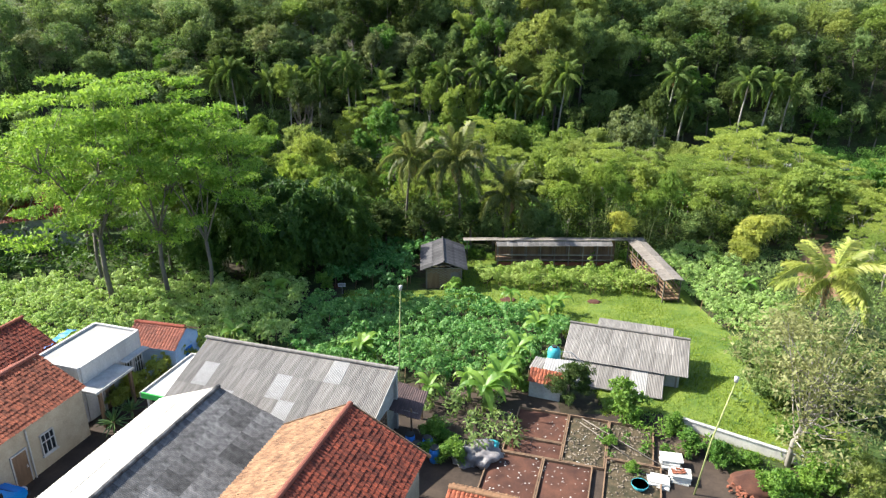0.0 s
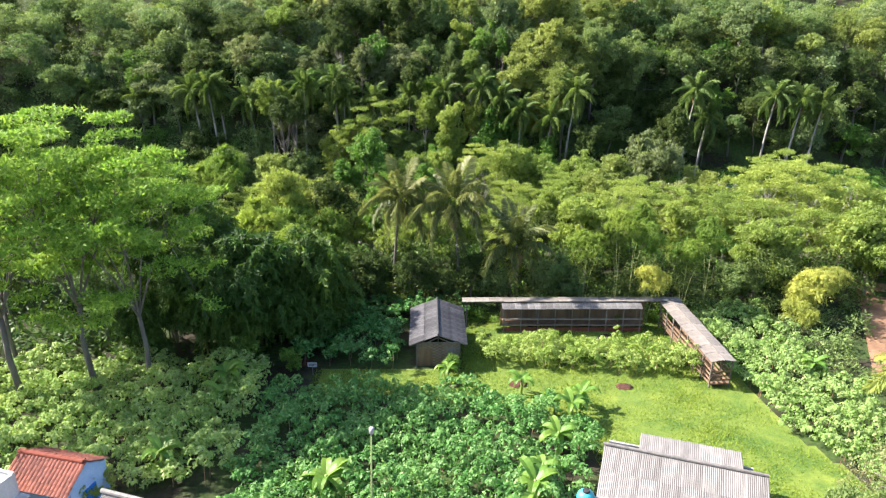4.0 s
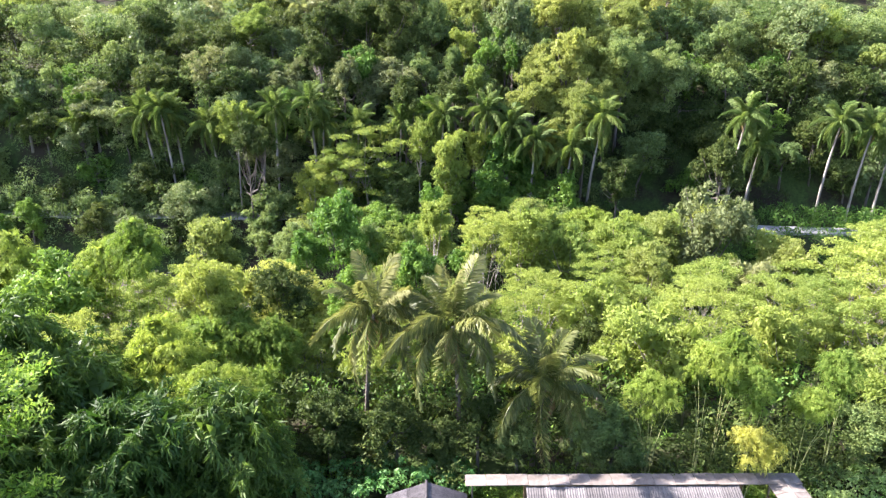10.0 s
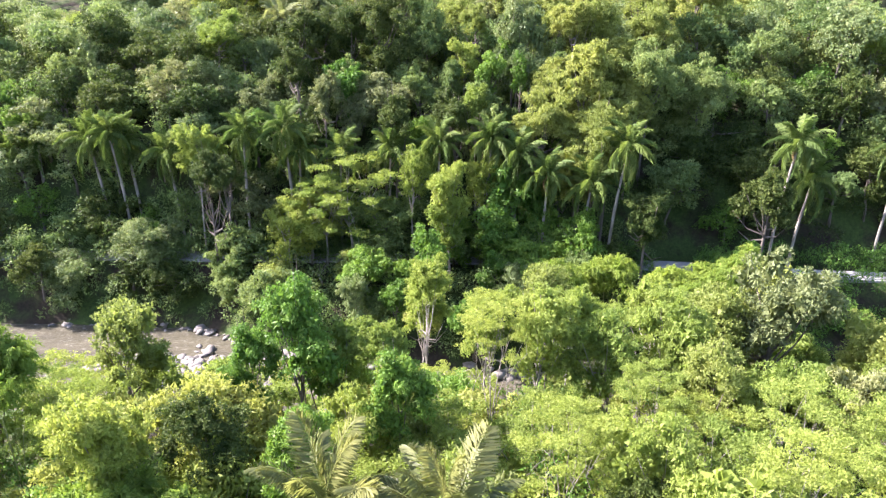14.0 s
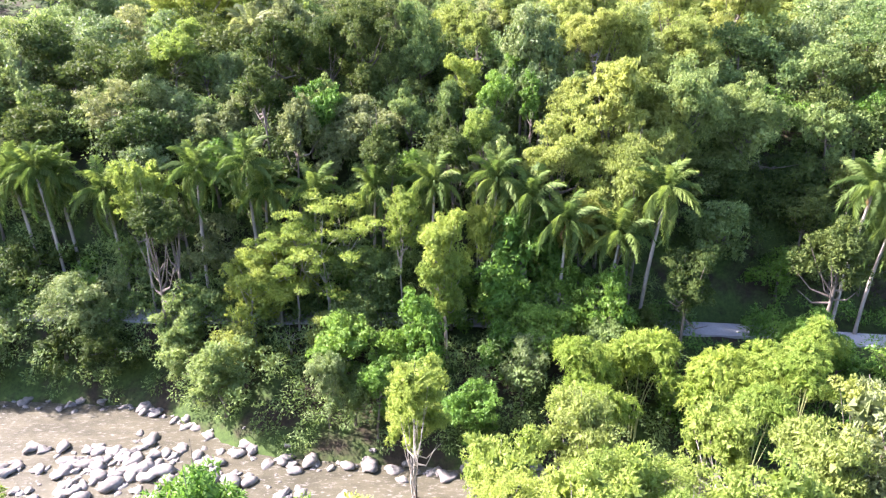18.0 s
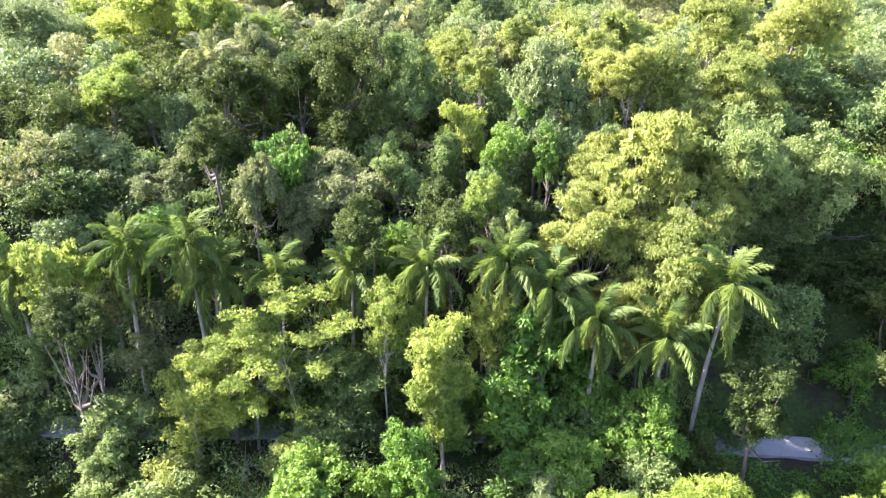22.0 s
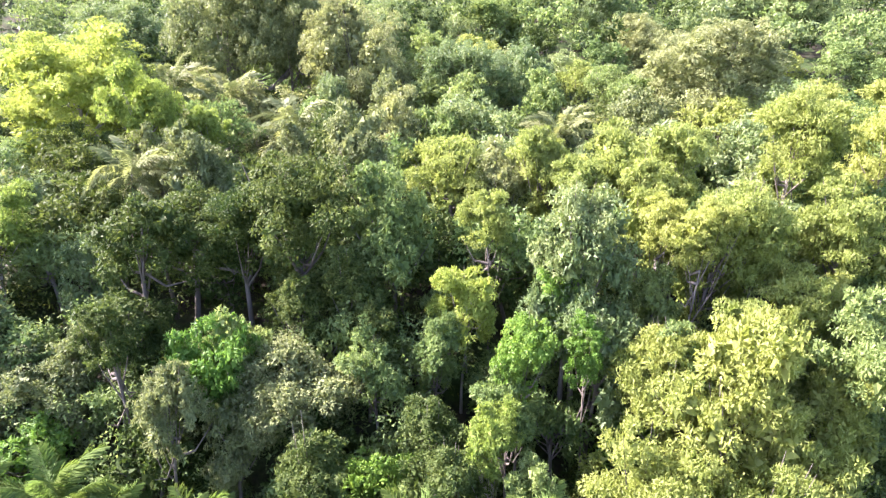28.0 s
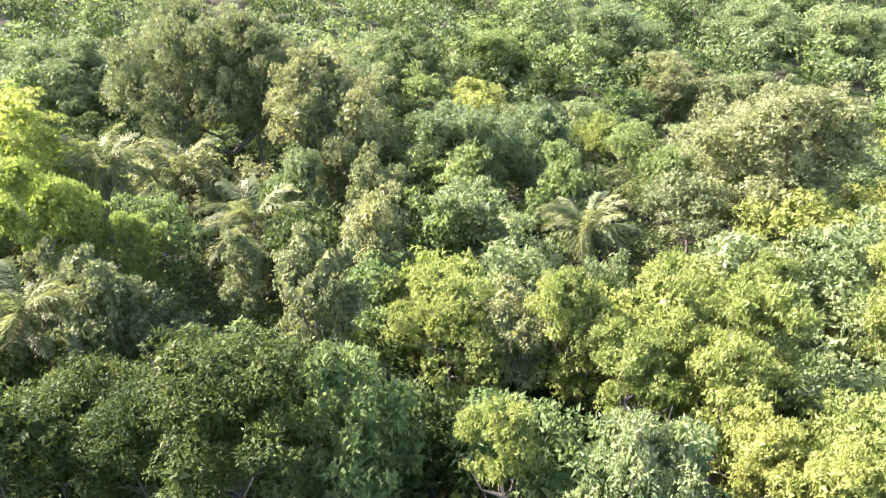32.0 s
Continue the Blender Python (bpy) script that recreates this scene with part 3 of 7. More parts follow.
def tree(name, x, y, z, r, spin=0, near=True):
    """A tree of that kind whose crown's middle is at z and whose crown is r wide from its middle; it stands on the ground."""
    label, category, variants = KINDS[name]
    if near and name in HUGE and r > 6.2:
        variants, name = HUGE[name], name + "_huge"
    elif near and name in LARGE and r > 4.3:
        variants, name = LARGE[name], name + "_large"
    elif not near and name in SMALL and r < 3.9:
        variants, name = SMALL[name], name + "_small"
    elif not near and name in FAR:
        variants, name = FAR[name], name + "_far"
    i = int(abs(x * 7.3 + y * 3.1)) % len(variants)
    (wood, crown), stem, base_r = variants[i]
    z0 = ground_z(x, y)
    s = r / base_r
    sz = max(0.45 * s, min((z - z0) / stem, 4.0 * s))
    PLACED.append((x, y, r))
    if (name, i) not in MADE:
        t = thing(name.replace("_large", "").replace("_huge", "").replace("_far", "").replace("_small", ""), Matrix(), label, category, category + "s of the valley")
        for w in wood if isinstance(wood, list) else [wood]:
            part("culm" if "bamboo" in name else "trunk", w, t)
        part("crown", crown, t)
        MADE[name, i] = t
    else:
        t = copy_thing(MADE[name, i], Matrix())
    # the trunk takes the height, the crown keeps its shape
    t.matrix_basis = pose(x, y, z0, 0, 0, spin or (x * 37 + y * 91) % 360)
    for c in t.children:
        if c.name.startswith("crown"):
            tall = 1.0 if name in ("shrub", "layered_tree", "feathery_tree", "thin_tree") else min(1.12 if "bamboo" in name or "mango" in name else 1.55 if y > 126 else 1.4, max(1.0, (z - z0) / (1.5 * r)))
            c.matrix_basis = Matrix.LocRotScale((0, 0, (z - z0) - stem * s * tall - r * 0.8 * (tall - 1)), None, (s, s, s * tall))
        else:
            c.matrix_basis = Matrix.LocRotScale(None, None, (s, s, max(0.3, (z - z0 + 0.5 * r) / (stem + (0.95 if "bamboo" in name else 0.5) * base_r))))
    return t

# ---- ground, river, road ----
def ground_build(n, l):
    tc = n.new("ShaderNodeTexCoord").outputs["Object"]
    big = noise_at(n, l, 0.22, 5, 0.6)
    small = noise_at(n, l, 2.4, 5, 0.7)
    soil = ramp(n, l, small, [(0.3, (0.018, 0.015, 0.009)), (0.7, (0.045, 0.036, 0.022))])
    green = ramp(n, l, small, [(0.3, (0.02, 0.038, 0.01)), (0.7, (0.06, 0.095, 0.02))])
    c = mixed(n, l, ramp(n, l, big, [(0.40, (0, 0, 0)), (0.58, (1, 1, 1))]), soil, green)
    return shader(n, l, c, 0.95, small, 0.6, spec=0.2, dist=0.1)


GROUND = material("ground_soil", ground_build)
xs = np.concatenate([np.linspace(-900, -130, 12), np.linspace(-120, 120, 121), np.linspace(130, 900, 12)])
ys = np.concatenate([np.linspace(-300, -20, 8), np.linspace(-10, 230, 161), np.linspace(240, 700, 24), np.linspace(800, 1500, 4)])
gx, gy = np.meshgrid(xs, ys)
gz = height(gx, gy) + 0.12 * np.sin(gx * 1.3 + 2 * np.sin(gy * 0.7)) * np.sin(gy * 1.1) * ((gy > 60) | (gx > 28) | (gx < -28))
nx, ny = len(xs), len(ys)
land = bpy.data.meshes.new("ground")
idx = np.arange(nx * ny).reshape(ny, nx)
land.from_pydata(np.stack([gx, gy, gz], -1).reshape(-1, 3).tolist(), [], np.stack([idx[:-1, :-1], idx[:-1, 1:], idx[1:, 1:], idx[1:, :-1]], -1).reshape(-1, 4).tolist())
land.materials.append(GROUND)
land.shade_smooth()
tagged(new("ground", land), "earth ground with grass and a wooded hillside beyond", "ground", kind="structure")


def strip(name, points, width, lift, mat, label, category, skirt=0.0):
    """A band laid along the ground through points."""
    g = Geo()
    n = len(points)
    for i, (x, y) in enumerate(points):
        a, b = points[max(i - 1, 0)], points[min(i + 1, n - 1)]
        d = Vector((b[0] - a[0], b[1] - a[1])).normalized()
        zc = ground_z(x, y) + lift
        for s in (-1, 1):
            g.v.append((x - s * d.y * width / 2, y + s * d.x * width / 2, zc))
        for s in (-1, 1):
            g.v.append((x - s * d.y * width / 2, y + s * d.x * width / 2, zc - skirt - 0.02))
    for i in range(n - 1):
        b = i * 4
        g.f += [(b, b + 4, b + 5, b + 1), (b + 2, b + 6, b + 4, b), (b + 1, b + 5, b + 7, b + 3)]
    return tagged(new(name, g.mesh(name, mat)), label, category, kind="structure")


CONCRETE = plain("road_concrete", (0.27, 0.265, 0.25), (0.40, 0.39, 0.37), 0.5, 0.9, 0.3)
strip("road", [(x, float(road_y(x))) for x in range(-110, 116, 3)], 3.0, 0.25, CONCRETE, "narrow pale concrete road along the foot of the hill", "road", 0.5)
EARTH = plain("orange_brown_earth", (0.14, 0.075, 0.04), (0.26, 0.15, 0.08), 0.7, 0.95, 0.7)
strip("earth_track", [(35.0 + 0.5 * i, 58.0 + i) for i in range(0, 24, 2)], 3.6, 0.06, EARTH, "bare orange-brown earth track down the slope", "track", 0.3)
LANE = plain("lane_concrete", (0.10, 0.09, 0.085), (0.20, 0.18, 0.165), 0.5, 0.9, 0.3)
strip("lane", [(-21.2 + 0.29 * (y - 10), y) for y in range(4, 41, 3)], 2.6, 0.04, LANE, "narrow grey village lane between the houses", "lane", 0.2)


def water_build(n, l):
    v = noise_at(n, l, 0.35, 4, 0.6, stretch=(1, 2.2, 1))
    f = noise_at(n, l, 2.5, 5, 0.7, stretch=(0.6, 1.6, 1))
    c = ramp(n, l, v, [(0.35, (0.05, 0.047, 0.03)), (0.65, (0.084, 0.078, 0.05))])
    c = mixed(n, l, ramp(n, l, f, [(0.56, (0, 0, 0)), (0.68, (0.8, 0.8, 0.8))]), c, (0.24, 0.228, 0.2))
    return shader(n, l, c, 0.45, f, 0.5, spec=0.15, dist=0.12)


WATER = material("muddy_water", water_build)


def shore(x):
    """Where the far bank meets the water."""
    y = 136.0
    while ground_z(x, y) > -12.9 and y > 112:
        y -= 0.2
    return y


g = Geo()
wx = np.linspace(-130, 130, 66)
for x in wx:
    off = -3.5 * math.sin(x / 34 + 0.6)
    g.v += [(x, 106.5 + off, -12.9), (x, shore(x) + 1.5, -12.9)]
g.f = [(2 * i, 2 * i + 2, 2 * i + 3, 2 * i + 1) for i in range(len(wx) - 1)]
tagged(new("water", g.mesh("water", WATER)), "shallow muddy brown river with small rapids", "river", kind="structure")

ROCK = plain("river_rock", (0.12, 0.11, 0.092), (0.28, 0.26, 0.225), 1.2, 0.8, 0.6, each=0.3)
rock_rng = np.random.default_rng(3)


def rock_mesh(seed):
    g = np.random.default_rng(seed)
    bm = bmesh.new()
    bmesh.ops.create_icosphere(bm, subdivisions=2, radius=1)
    k = g.normal(size=(5, 3)) * 1.3
    for v in bm.verts:
        d = np.array(v.co)
        v.co *= 1 + 0.34 * math.sin(2.1 * d @ k[0]) + 0.26 * math.sin(3.7 * d @ k[1]) + 0.18 * math.sin(6.1 * d @ k[2])
        v.co.z *= 0.55
    me = bpy.data.meshes.new("boulder")
    bm.to_mesh(me)
    bm.free()
    me.materials.append(ROCK)
    me.shade_smooth()
    return me


ROCKS = [rock_mesh(i) for i in range(5)]


def boulder(x, y, s):
    ob = new("boulder", ROCKS[int(abs(x * 10)) % 5])
    ob.matrix_basis = Matrix.LocRotScale((x, y, max(-12.95, ground_z(x, y)) + 0.1 * s), Euler((0, 0, x * 3)), (s, s * 0.8, s * 0.8))
    tagged(ob, "grey-brown rounded boulder lying in the river", "boulder", "river boulders")


for i in range(230):  # the stony bar in midstream and its scattered edge
    x, y = rock_rng.normal(-29, 6), rock_rng.normal(121.5, 2.0)
    boulder(x, y, rock_rng.uniform(0.25, 1.0) ** 2 * 0.95)
for i in range(40):
    x, y = rock_rng.uniform(-24, -6), rock_rng.uniform(114, 122)
    boulder(x, y, rock_rng.uniform(0.25, 1.0) ** 2 * 0.95)
for i in range(100):
    x = rock_rng.uniform(-55, 12)
    boulder(x, shore(x) - 0.3 + rock_rng.normal() * 0.5, rock_rng.uniform(0.2, 0.95) ** 1.5)

# ---- village materials ----
ASBESTOS = plain("grey_cement_sheet", (0.13, 0.117, 0.103), (0.255, 0.235, 0.21), 0.9, 0.85, 0.25, stretch=(3, 0.5, 1), each=0.28)
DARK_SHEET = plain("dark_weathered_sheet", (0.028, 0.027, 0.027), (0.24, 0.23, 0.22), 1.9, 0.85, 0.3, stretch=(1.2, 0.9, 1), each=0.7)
OLD_SHEET = plain("old_stained_sheet", (0.05, 0.047, 0.043), (0.22, 0.205, 0.19), 1.6, 0.85, 0.3, each=0.5)
# The dark weathered sheet's tones, darkened again for the hut roof.
HUT_SHEET = plain("tarred_sheet", (0.022, 0.021, 0.022), (0.12, 0.113, 0.113), 1.7, 0.8, 0.35, stretch=(1.2, 0.9, 1), each=0.5)
PALE_SHEET = plain("pale_new_sheet", (0.22, 0.21, 0.195), (0.31, 0.30, 0.28), 0.9, 0.8, 0.2)
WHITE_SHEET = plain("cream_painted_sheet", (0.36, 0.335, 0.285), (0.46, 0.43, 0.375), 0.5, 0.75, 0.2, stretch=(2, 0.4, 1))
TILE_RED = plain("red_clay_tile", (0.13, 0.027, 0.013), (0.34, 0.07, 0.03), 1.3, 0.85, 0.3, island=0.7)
TILE_BRIGHT = plain("bright_clay_tile", (0.16, 0.042, 0.018), (0.36, 0.10, 0.045), 1.3, 0.85, 0.3, island=0.6)
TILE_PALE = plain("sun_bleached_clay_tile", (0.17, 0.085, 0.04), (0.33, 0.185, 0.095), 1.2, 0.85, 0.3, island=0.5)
TILE_DARK = plain("dark_clay_tile", (0.14, 0.045, 0.03), (0.30, 0.09, 0.05), 0.8, 0.85, 0.3, island=0.5)
CREAM = plain("cream_plaster", (0.30, 0.245, 0.17), (0.42, 0.36, 0.26), 0.9, 0.9, 0.2)
WHITEWASH = plain("white_plaster", (0.30, 0.29, 0.27), (0.48, 0.465, 0.44), 0.6, 0.9, 0.2, stretch=(1, 1, 0.3))
GREY_WALL = plain("grey_cement_render", (0.22, 0.215, 0.20), (0.40, 0.39, 0.37), 0.8, 0.9, 0.3)
PALE_GREEN = plain("lime_green_wall_paint", (0.30, 0.36, 0.10), (0.40, 0.46, 0.16), 1.2, 0.8, 0.2)
GREEN_PAINT = plain("bright_green_paint", (0.05, 0.34, 0.06), (0.09, 0.46, 0.10), 1.0, 0.5, 0.1)
BLUE_PAINT = plain("blue_paint", (0.02, 0.13, 0.44), (0.04, 0.20, 0.58), 1.0, 0.5, 0.1)
BLUE_CAR = plain("blue_car_paint", (0.01, 0.16, 0.50), (0.015, 0.21, 0.62), 0.7, 0.25, 0.02, spec=0.6)
SKY_BLUE = plain("light_blue_wall_paint", (0.30, 0.42, 0.62), (0.46, 0.56, 0.72), 1.0, 0.8, 0.2)
RUST_SHEET = plain("rusty_dark_sheet", (0.03, 0.022, 0.022), (0.10, 0.06, 0.055), 1.6, 0.8, 0.25, stretch=(2, 0.7, 1), each=0.5)
WOOD = plain("brown_wood", (0.10, 0.06, 0.035), (0.22, 0.14, 0.08), 1.5, 0.8, 0.4, stretch=(1, 1, 0.2))
GREY_WOOD = plain("weathered_grey_wood", (0.12, 0.10, 0.08), (0.25, 0.22, 0.185), 1.5, 0.85, 0.4, stretch=(1, 1, 0.2), each=0.3)
DARK_GLASS = material("window_glass", lambda n, l: shader(n, l, (0.02, 0.025, 0.03), 0.08, spec=0.7))
RUBBER = plain("black_rubber", (0.012, 0.012, 0.012), (0.03, 0.03, 0.03), 3.0, 0.8)
METAL = plain("galvanised_metal", (0.36, 0.37, 0.38), (0.52, 0.53, 0.54), 2.0, 0.45, 0.1, metal=0.7)
SOIL = plain("bare_red_soil", (0.035, 0.013, 0.008), (0.095, 0.038, 0.021), 0.9, 0.95, 0.7)
LITTER_SOIL = plain("dry_littered_soil", (0.022, 0.022, 0.008), (0.085, 0.06, 0.032), 2.4, 0.95, 0.7)
TARP = plain("grey_tarpaulin", (0.09, 0.08, 0.077), (0.24, 0.22, 0.215), 1.5, 0.6, 0.4)
TEAL = plain("teal_plastic", (0.03, 0.24, 0.27), (0.07, 0.38, 0.42), 1.5, 0.45, 0.2)
SACK = plain("white_sack", (0.30, 0.29, 0.27), (0.52, 0.50, 0.47), 2.0, 0.8, 0.4)
WALL_STONE = plain("cement_garden_wall", (0.38, 0.36, 0.32), (0.56, 0.54, 0.49), 0.8, 0.9, 0.3)
TURN = -17.0


def sheet_mesh(w, l, waves, mat, depth=0.026):
    """A corrugated sheet: w across, l down along -y, its top edge at the origin's line."""
    g = Geo()
    n = waves * 2
    for j, y in enumerate((0, -l)):
        for i in range(n + 1):
            g.v.append((w * i / n, y, depth * (i % 2)))
    for i in range(n):
        g.f.append((i, n + 1 + i, n + 2 + i, i + 1))
    b = len(g.v)
    for i in range(n + 1):  # the cut lower edge
        g.v.append((w * i / n, -l, depth * (i % 2) - 0.02))
    for i in range(n):
        g.f.append((n + 1 + i, b + i, b + i + 1, n + 2 + i))
    return g.mesh("roof_sheet", mat)


SHEETS = {}


def sheet_roof(parent, L, run, drop, ridge_z, side, mat, rows=2, width=0.98, pale=(), waves=11, x0=None, seed=1, lift=0.0):
    """Sheets on one slope of a ridge along x; side -1 falls towards -y. pale: (column, row) of newer sheets."""
    g = random.Random(seed)
    n = round(L / width)
    w = L / n
    slope = math.hypot(run, drop)
    l = slope / rows + 0.12
    tilt = math.degrees(math.atan2(drop, run))
    start = -L / 2 if x0 is None else x0
    for i in range(n):
        for j in range(rows):
            m = PALE_SHEET if (i, j) in pale else mat
            key = (m.name, round(w, 3), round(l, 3))
            if key not in SHEETS:
                SHEETS[key] = sheet_mesh(w + 0.05, l, waves, m)
            t = j / rows
            y, z = -run * t, ridge_z - drop * t + 0.03 * (rows - 1 - j) * -1 + g.uniform(0, 0.02) + lift
            if side < 0:
                mm = pose(start + i * w, y, z, tilt, 0, g.uniform(-0.5, 0.5))
            else:
                mm = pose(start + (i + 1) * w, -y, z, 0, 0, 180) @ pose(0, 0, 0, tilt, 0, g.uniform(-0.5, 0.5))
            part("roof_sheet", SHEETS[key], parent, "pale newer sheet" if (i, j) in pale else "", mm)


def tile_roof(parent, L, run, drop, ridge_z, side, mat, tw=0.22, tl=0.27, seed=1):
    """Rows of curved clay tiles on one slope, uneven as laid by hand."""
    g = np.random.default_rng(seed)
    slope = math.hypot(run, drop)
    nx, ny = int(L / tw), int(slope / tl)
    u, v = np.array([run, drop]) / slope
    out = []
    for j in range(ny):
        for i in range(nx):
            a = -L / 2 + i * tw + g.normal() * 0.008
            s0, s1 = j * tl, (j + 1) * tl + 0.05
            k = g.normal() * 0.008
            xs_ = np.array([0, 0.07, 0.15, tw + 0.012]) + a
            hs = np.array([0.0, 0.045, 0.04, 0.0])
            for q in range(3):
                c = []
                for x, h, s, up in ((xs_[q], hs[q], s0, 0), (xs_[q], hs[q], s1, 0.03), (xs_[q + 1], hs[q + 1], s1, 0.03), (xs_[q + 1], hs[q + 1], s0, 0)):
                    c.append((x, -u * s if side < 0 else u * s, ridge_z - v * s + h + up + k))
                out.append(c if side < 0 else c[::-1])
    ob = part("roof_tiles", quads("roof_tiles", np.array(out), mat), parent)
    tagged(ob, kind="stuff")
    # ridge tiles
    return ob


def ridge_caps(parent, L, z, mat, r=0.13, each=0.42):
    cap = Geo()
    for i in range(7):
        a = math.pi * i / 6
        for x in (0, each + 0.04):
            cap.v.append((x, r * math.cos(a) * 1.2, r * math.sin(a) - 0.03 + (0.02 if x else 0)))
    cap.f = [(2 * i, 2 * i + 1, 2 * i + 3, 2 * i + 2) for i in range(6)]
    me = cap.mesh("ridge_tile", mat)
    for i in range(int(L / each)):
        part("ridge_tile", me, parent, "", pose(-L / 2 + i * each, 0, z))


def walls(parent, L, W, z0, z1, rise, mat, thick=0.15):
    """Four walls, the two ends with gables."""
    for s in (-1, 1):
        part("wall", Geo().box(-L / 2, s * W / 2 - thick / 2, z0, L / 2, s * W / 2 + thick / 2, z1).mesh("wall", mat), parent)
        g = Geo()
        x0, x1 = s * L / 2 - thick / 2, s * L / 2 + thick / 2
        prof = [(-W / 2 + thick / 2, z0), (W / 2 - thick / 2, z0), (W / 2 - thick / 2, z1), (0, z1 + rise), (-W / 2 + thick / 2, z1)]
        g.add([(x0, y, z) for y, z in prof] + [(x1, y, z) for y, z in prof], [(0, 1, 2, 3, 4)[::-1], (5, 6, 7, 8, 9)] + [(i, (i + 1) % 5, 5 + (i + 1) % 5, 5 + i) for i in range(5)])
        part("gable_wall", g.mesh("gable_wall", mat), parent)


def window(parent, m, w, h, frame_mat, glass=DARK_GLASS, bars=2):
    """A window set proud of the wall; m: its middle, with -y out of the wall."""
    wdw = part("window", Geo().box(-w / 2 + 0.05, -0.02, -h / 2 + 0.05, w / 2 - 0.05, 0.0, h / 2 - 0.05).mesh("window", glass), parent, "", m)
    for x0, x1, z0, z1 in ((-w / 2, w / 2, h / 2 - 0.07, h / 2), (-w / 2, w / 2, -h / 2, -h / 2 + 0.07), (-w / 2, -w / 2 + 0.07, -h / 2 + 0.07, h / 2 - 0.07), (w / 2 - 0.07, w / 2, -h / 2 + 0.07, h / 2 - 0.07)):
        part("frame", Geo().box(x0, -0.06, z0, x1, 0.02, z1).mesh("frame", frame_mat), wdw)
    for i in range(1, bars + 1):
        x = -w / 2 + w * i / (bars + 1)
        part("glazing_bar", Geo().box(x - 0.025, -0.05, -h / 2 + 0.07, x + 0.025, 0.01, h / 2 - 0.07).mesh("glazing_bar", frame_mat), wdw)
    part("transom", Geo().box(-w / 2 + 0.07, -0.055, 0.12, w / 2 - 0.07, 0.012, 0.17).mesh("transom", frame_mat), wdw)
    part("sill", Geo().box(-w / 2 - 0.06, -0.12, -h / 2 - 0.06, w / 2 + 0.06, 0.02, -h / 2).mesh("sill", frame_mat), wdw)


def door(parent, m, w, h, mat, frame_mat):
    d = part("door", Geo().box(-w / 2, -0.05, 0, w / 2, 0.0, h).mesh("door", mat), parent, "", m)
    f = Geo()
    f.box(-w / 2 - 0.08, -0.07, 0, -w / 2, 0.02, h + 0.08).box(w / 2, -0.07, 0, w / 2 + 0.08, 0.02, h + 0.08).box(-w / 2, -0.07, h, w / 2, 0.02, h + 0.08)
    part("door_frame", f.mesh("door_frame", frame_mat), d)
    part("handle", Geo().box(w / 2 - 0.14, -0.10, 0.95, w / 2 - 0.08, -0.05, 1.1).mesh("handle", METAL), d)


# ---- packed earth of the yards ----
YARD = plain("packed_dark_earth", (0.018, 0.012, 0.008), (0.055, 0.038, 0.026), 0.7, 0.95, 0.6, fine=9)
ex, ey = np.meshgrid(np.linspace(-40, 15.5, 75), np.linspace(2, 39.5, 51))
earth_me = bpy.data.meshes.new("yard_earth")
ei = np.arange(ex.size).reshape(ex.shape)
ef = np.stack([ei[:-1, :-1], ei[:-1, 1:], ei[1:, 1:], ei[1:, :-1]], -1).reshape(-1, 4)
ef = ef[[not (ex.ravel()[q[0]] > 7 and ey.ravel()[q[0]] > 35) for q in ef]]
earth_me.from_pydata(np.stack([ex, ey, height(ex, ey) + 0.022], -1).reshape(-1, 3).tolist(), [], ef.tolist())
earth_me.materials.append(YARD)
tagged(new("yard_ground", earth_me), "packed dark brown earth between the houses", "ground", kind="structure")

# ---- the grey-roofed long house ----
h = thing("house", pose(-8.7, 35.85, 2.4, 0, 0, TURN), "long house under a weathered grey corrugated cement-sheet roof", "house", "village houses")
sheet_roof(h, 12.6, 5.0, 1.7, 4.2, -1, ASBESTOS, 3, 0.97, pale=((3, 2), (6, 1), (7, 2), (9, 0), (1, 1)), seed=4)
part("back_wall", Geo().box(-6.2, 0.12, 0, 6.2, 0.3, 4.05).mesh("back_wall", GREY_WALL), h)
part("ridge_cap", Geo().tube([(-6.4, 0, 4.24), (6.4, 0, 4.24)], [0.11, 0.11], 8).mesh("ridge_cap", ASBESTOS), h)
part("front_wall", Geo().box(-6.0, -4.0, 0, 6.0, -3.85, 2.7).mesh("front_wall", PALE_GREEN), h)
for s in (-1, 1):
    gw = Geo()
    pr = [(-3.85, 0), (0.12, 0), (0.12, 4.0), (-3.85, 2.7)]
    gw.add([(s * 5.92 - 0.08, y, z) for y, z in pr] + [(s * 5.92 + 0.08, y, z) for y, z in pr], [(0, 1, 2, 3)[::-1], (4, 5, 6, 7)] + [(i, (i + 1) % 4, 4 + (i + 1) % 4, 4 + i) for i in range(4)])
    part("side_wall", gw.mesh("side_wall", GREY_WALL), h)
part("gable_board", Geo().beam((6.33, 0, 4.14), (6.33, -5.0, 2.45), 0.03, 0.2).mesh("gable_board", WHITEWASH), h)
window(h, pose(3.2, -4.0, 1.4), 1.2, 1.1, WHITEWASH)
window(h, pose(6.0, -1.6, 1.5, 0, 0, 90), 1.0, 1.0, WOOD)
for i in range(9):
    part("rafter", Geo().beam((-6 + 1.5 * i, 0, 4.1), (-6 + 1.5 * i, -4.9, 2.42), 0.06, 0.1).mesh("rafter", WOOD), h)

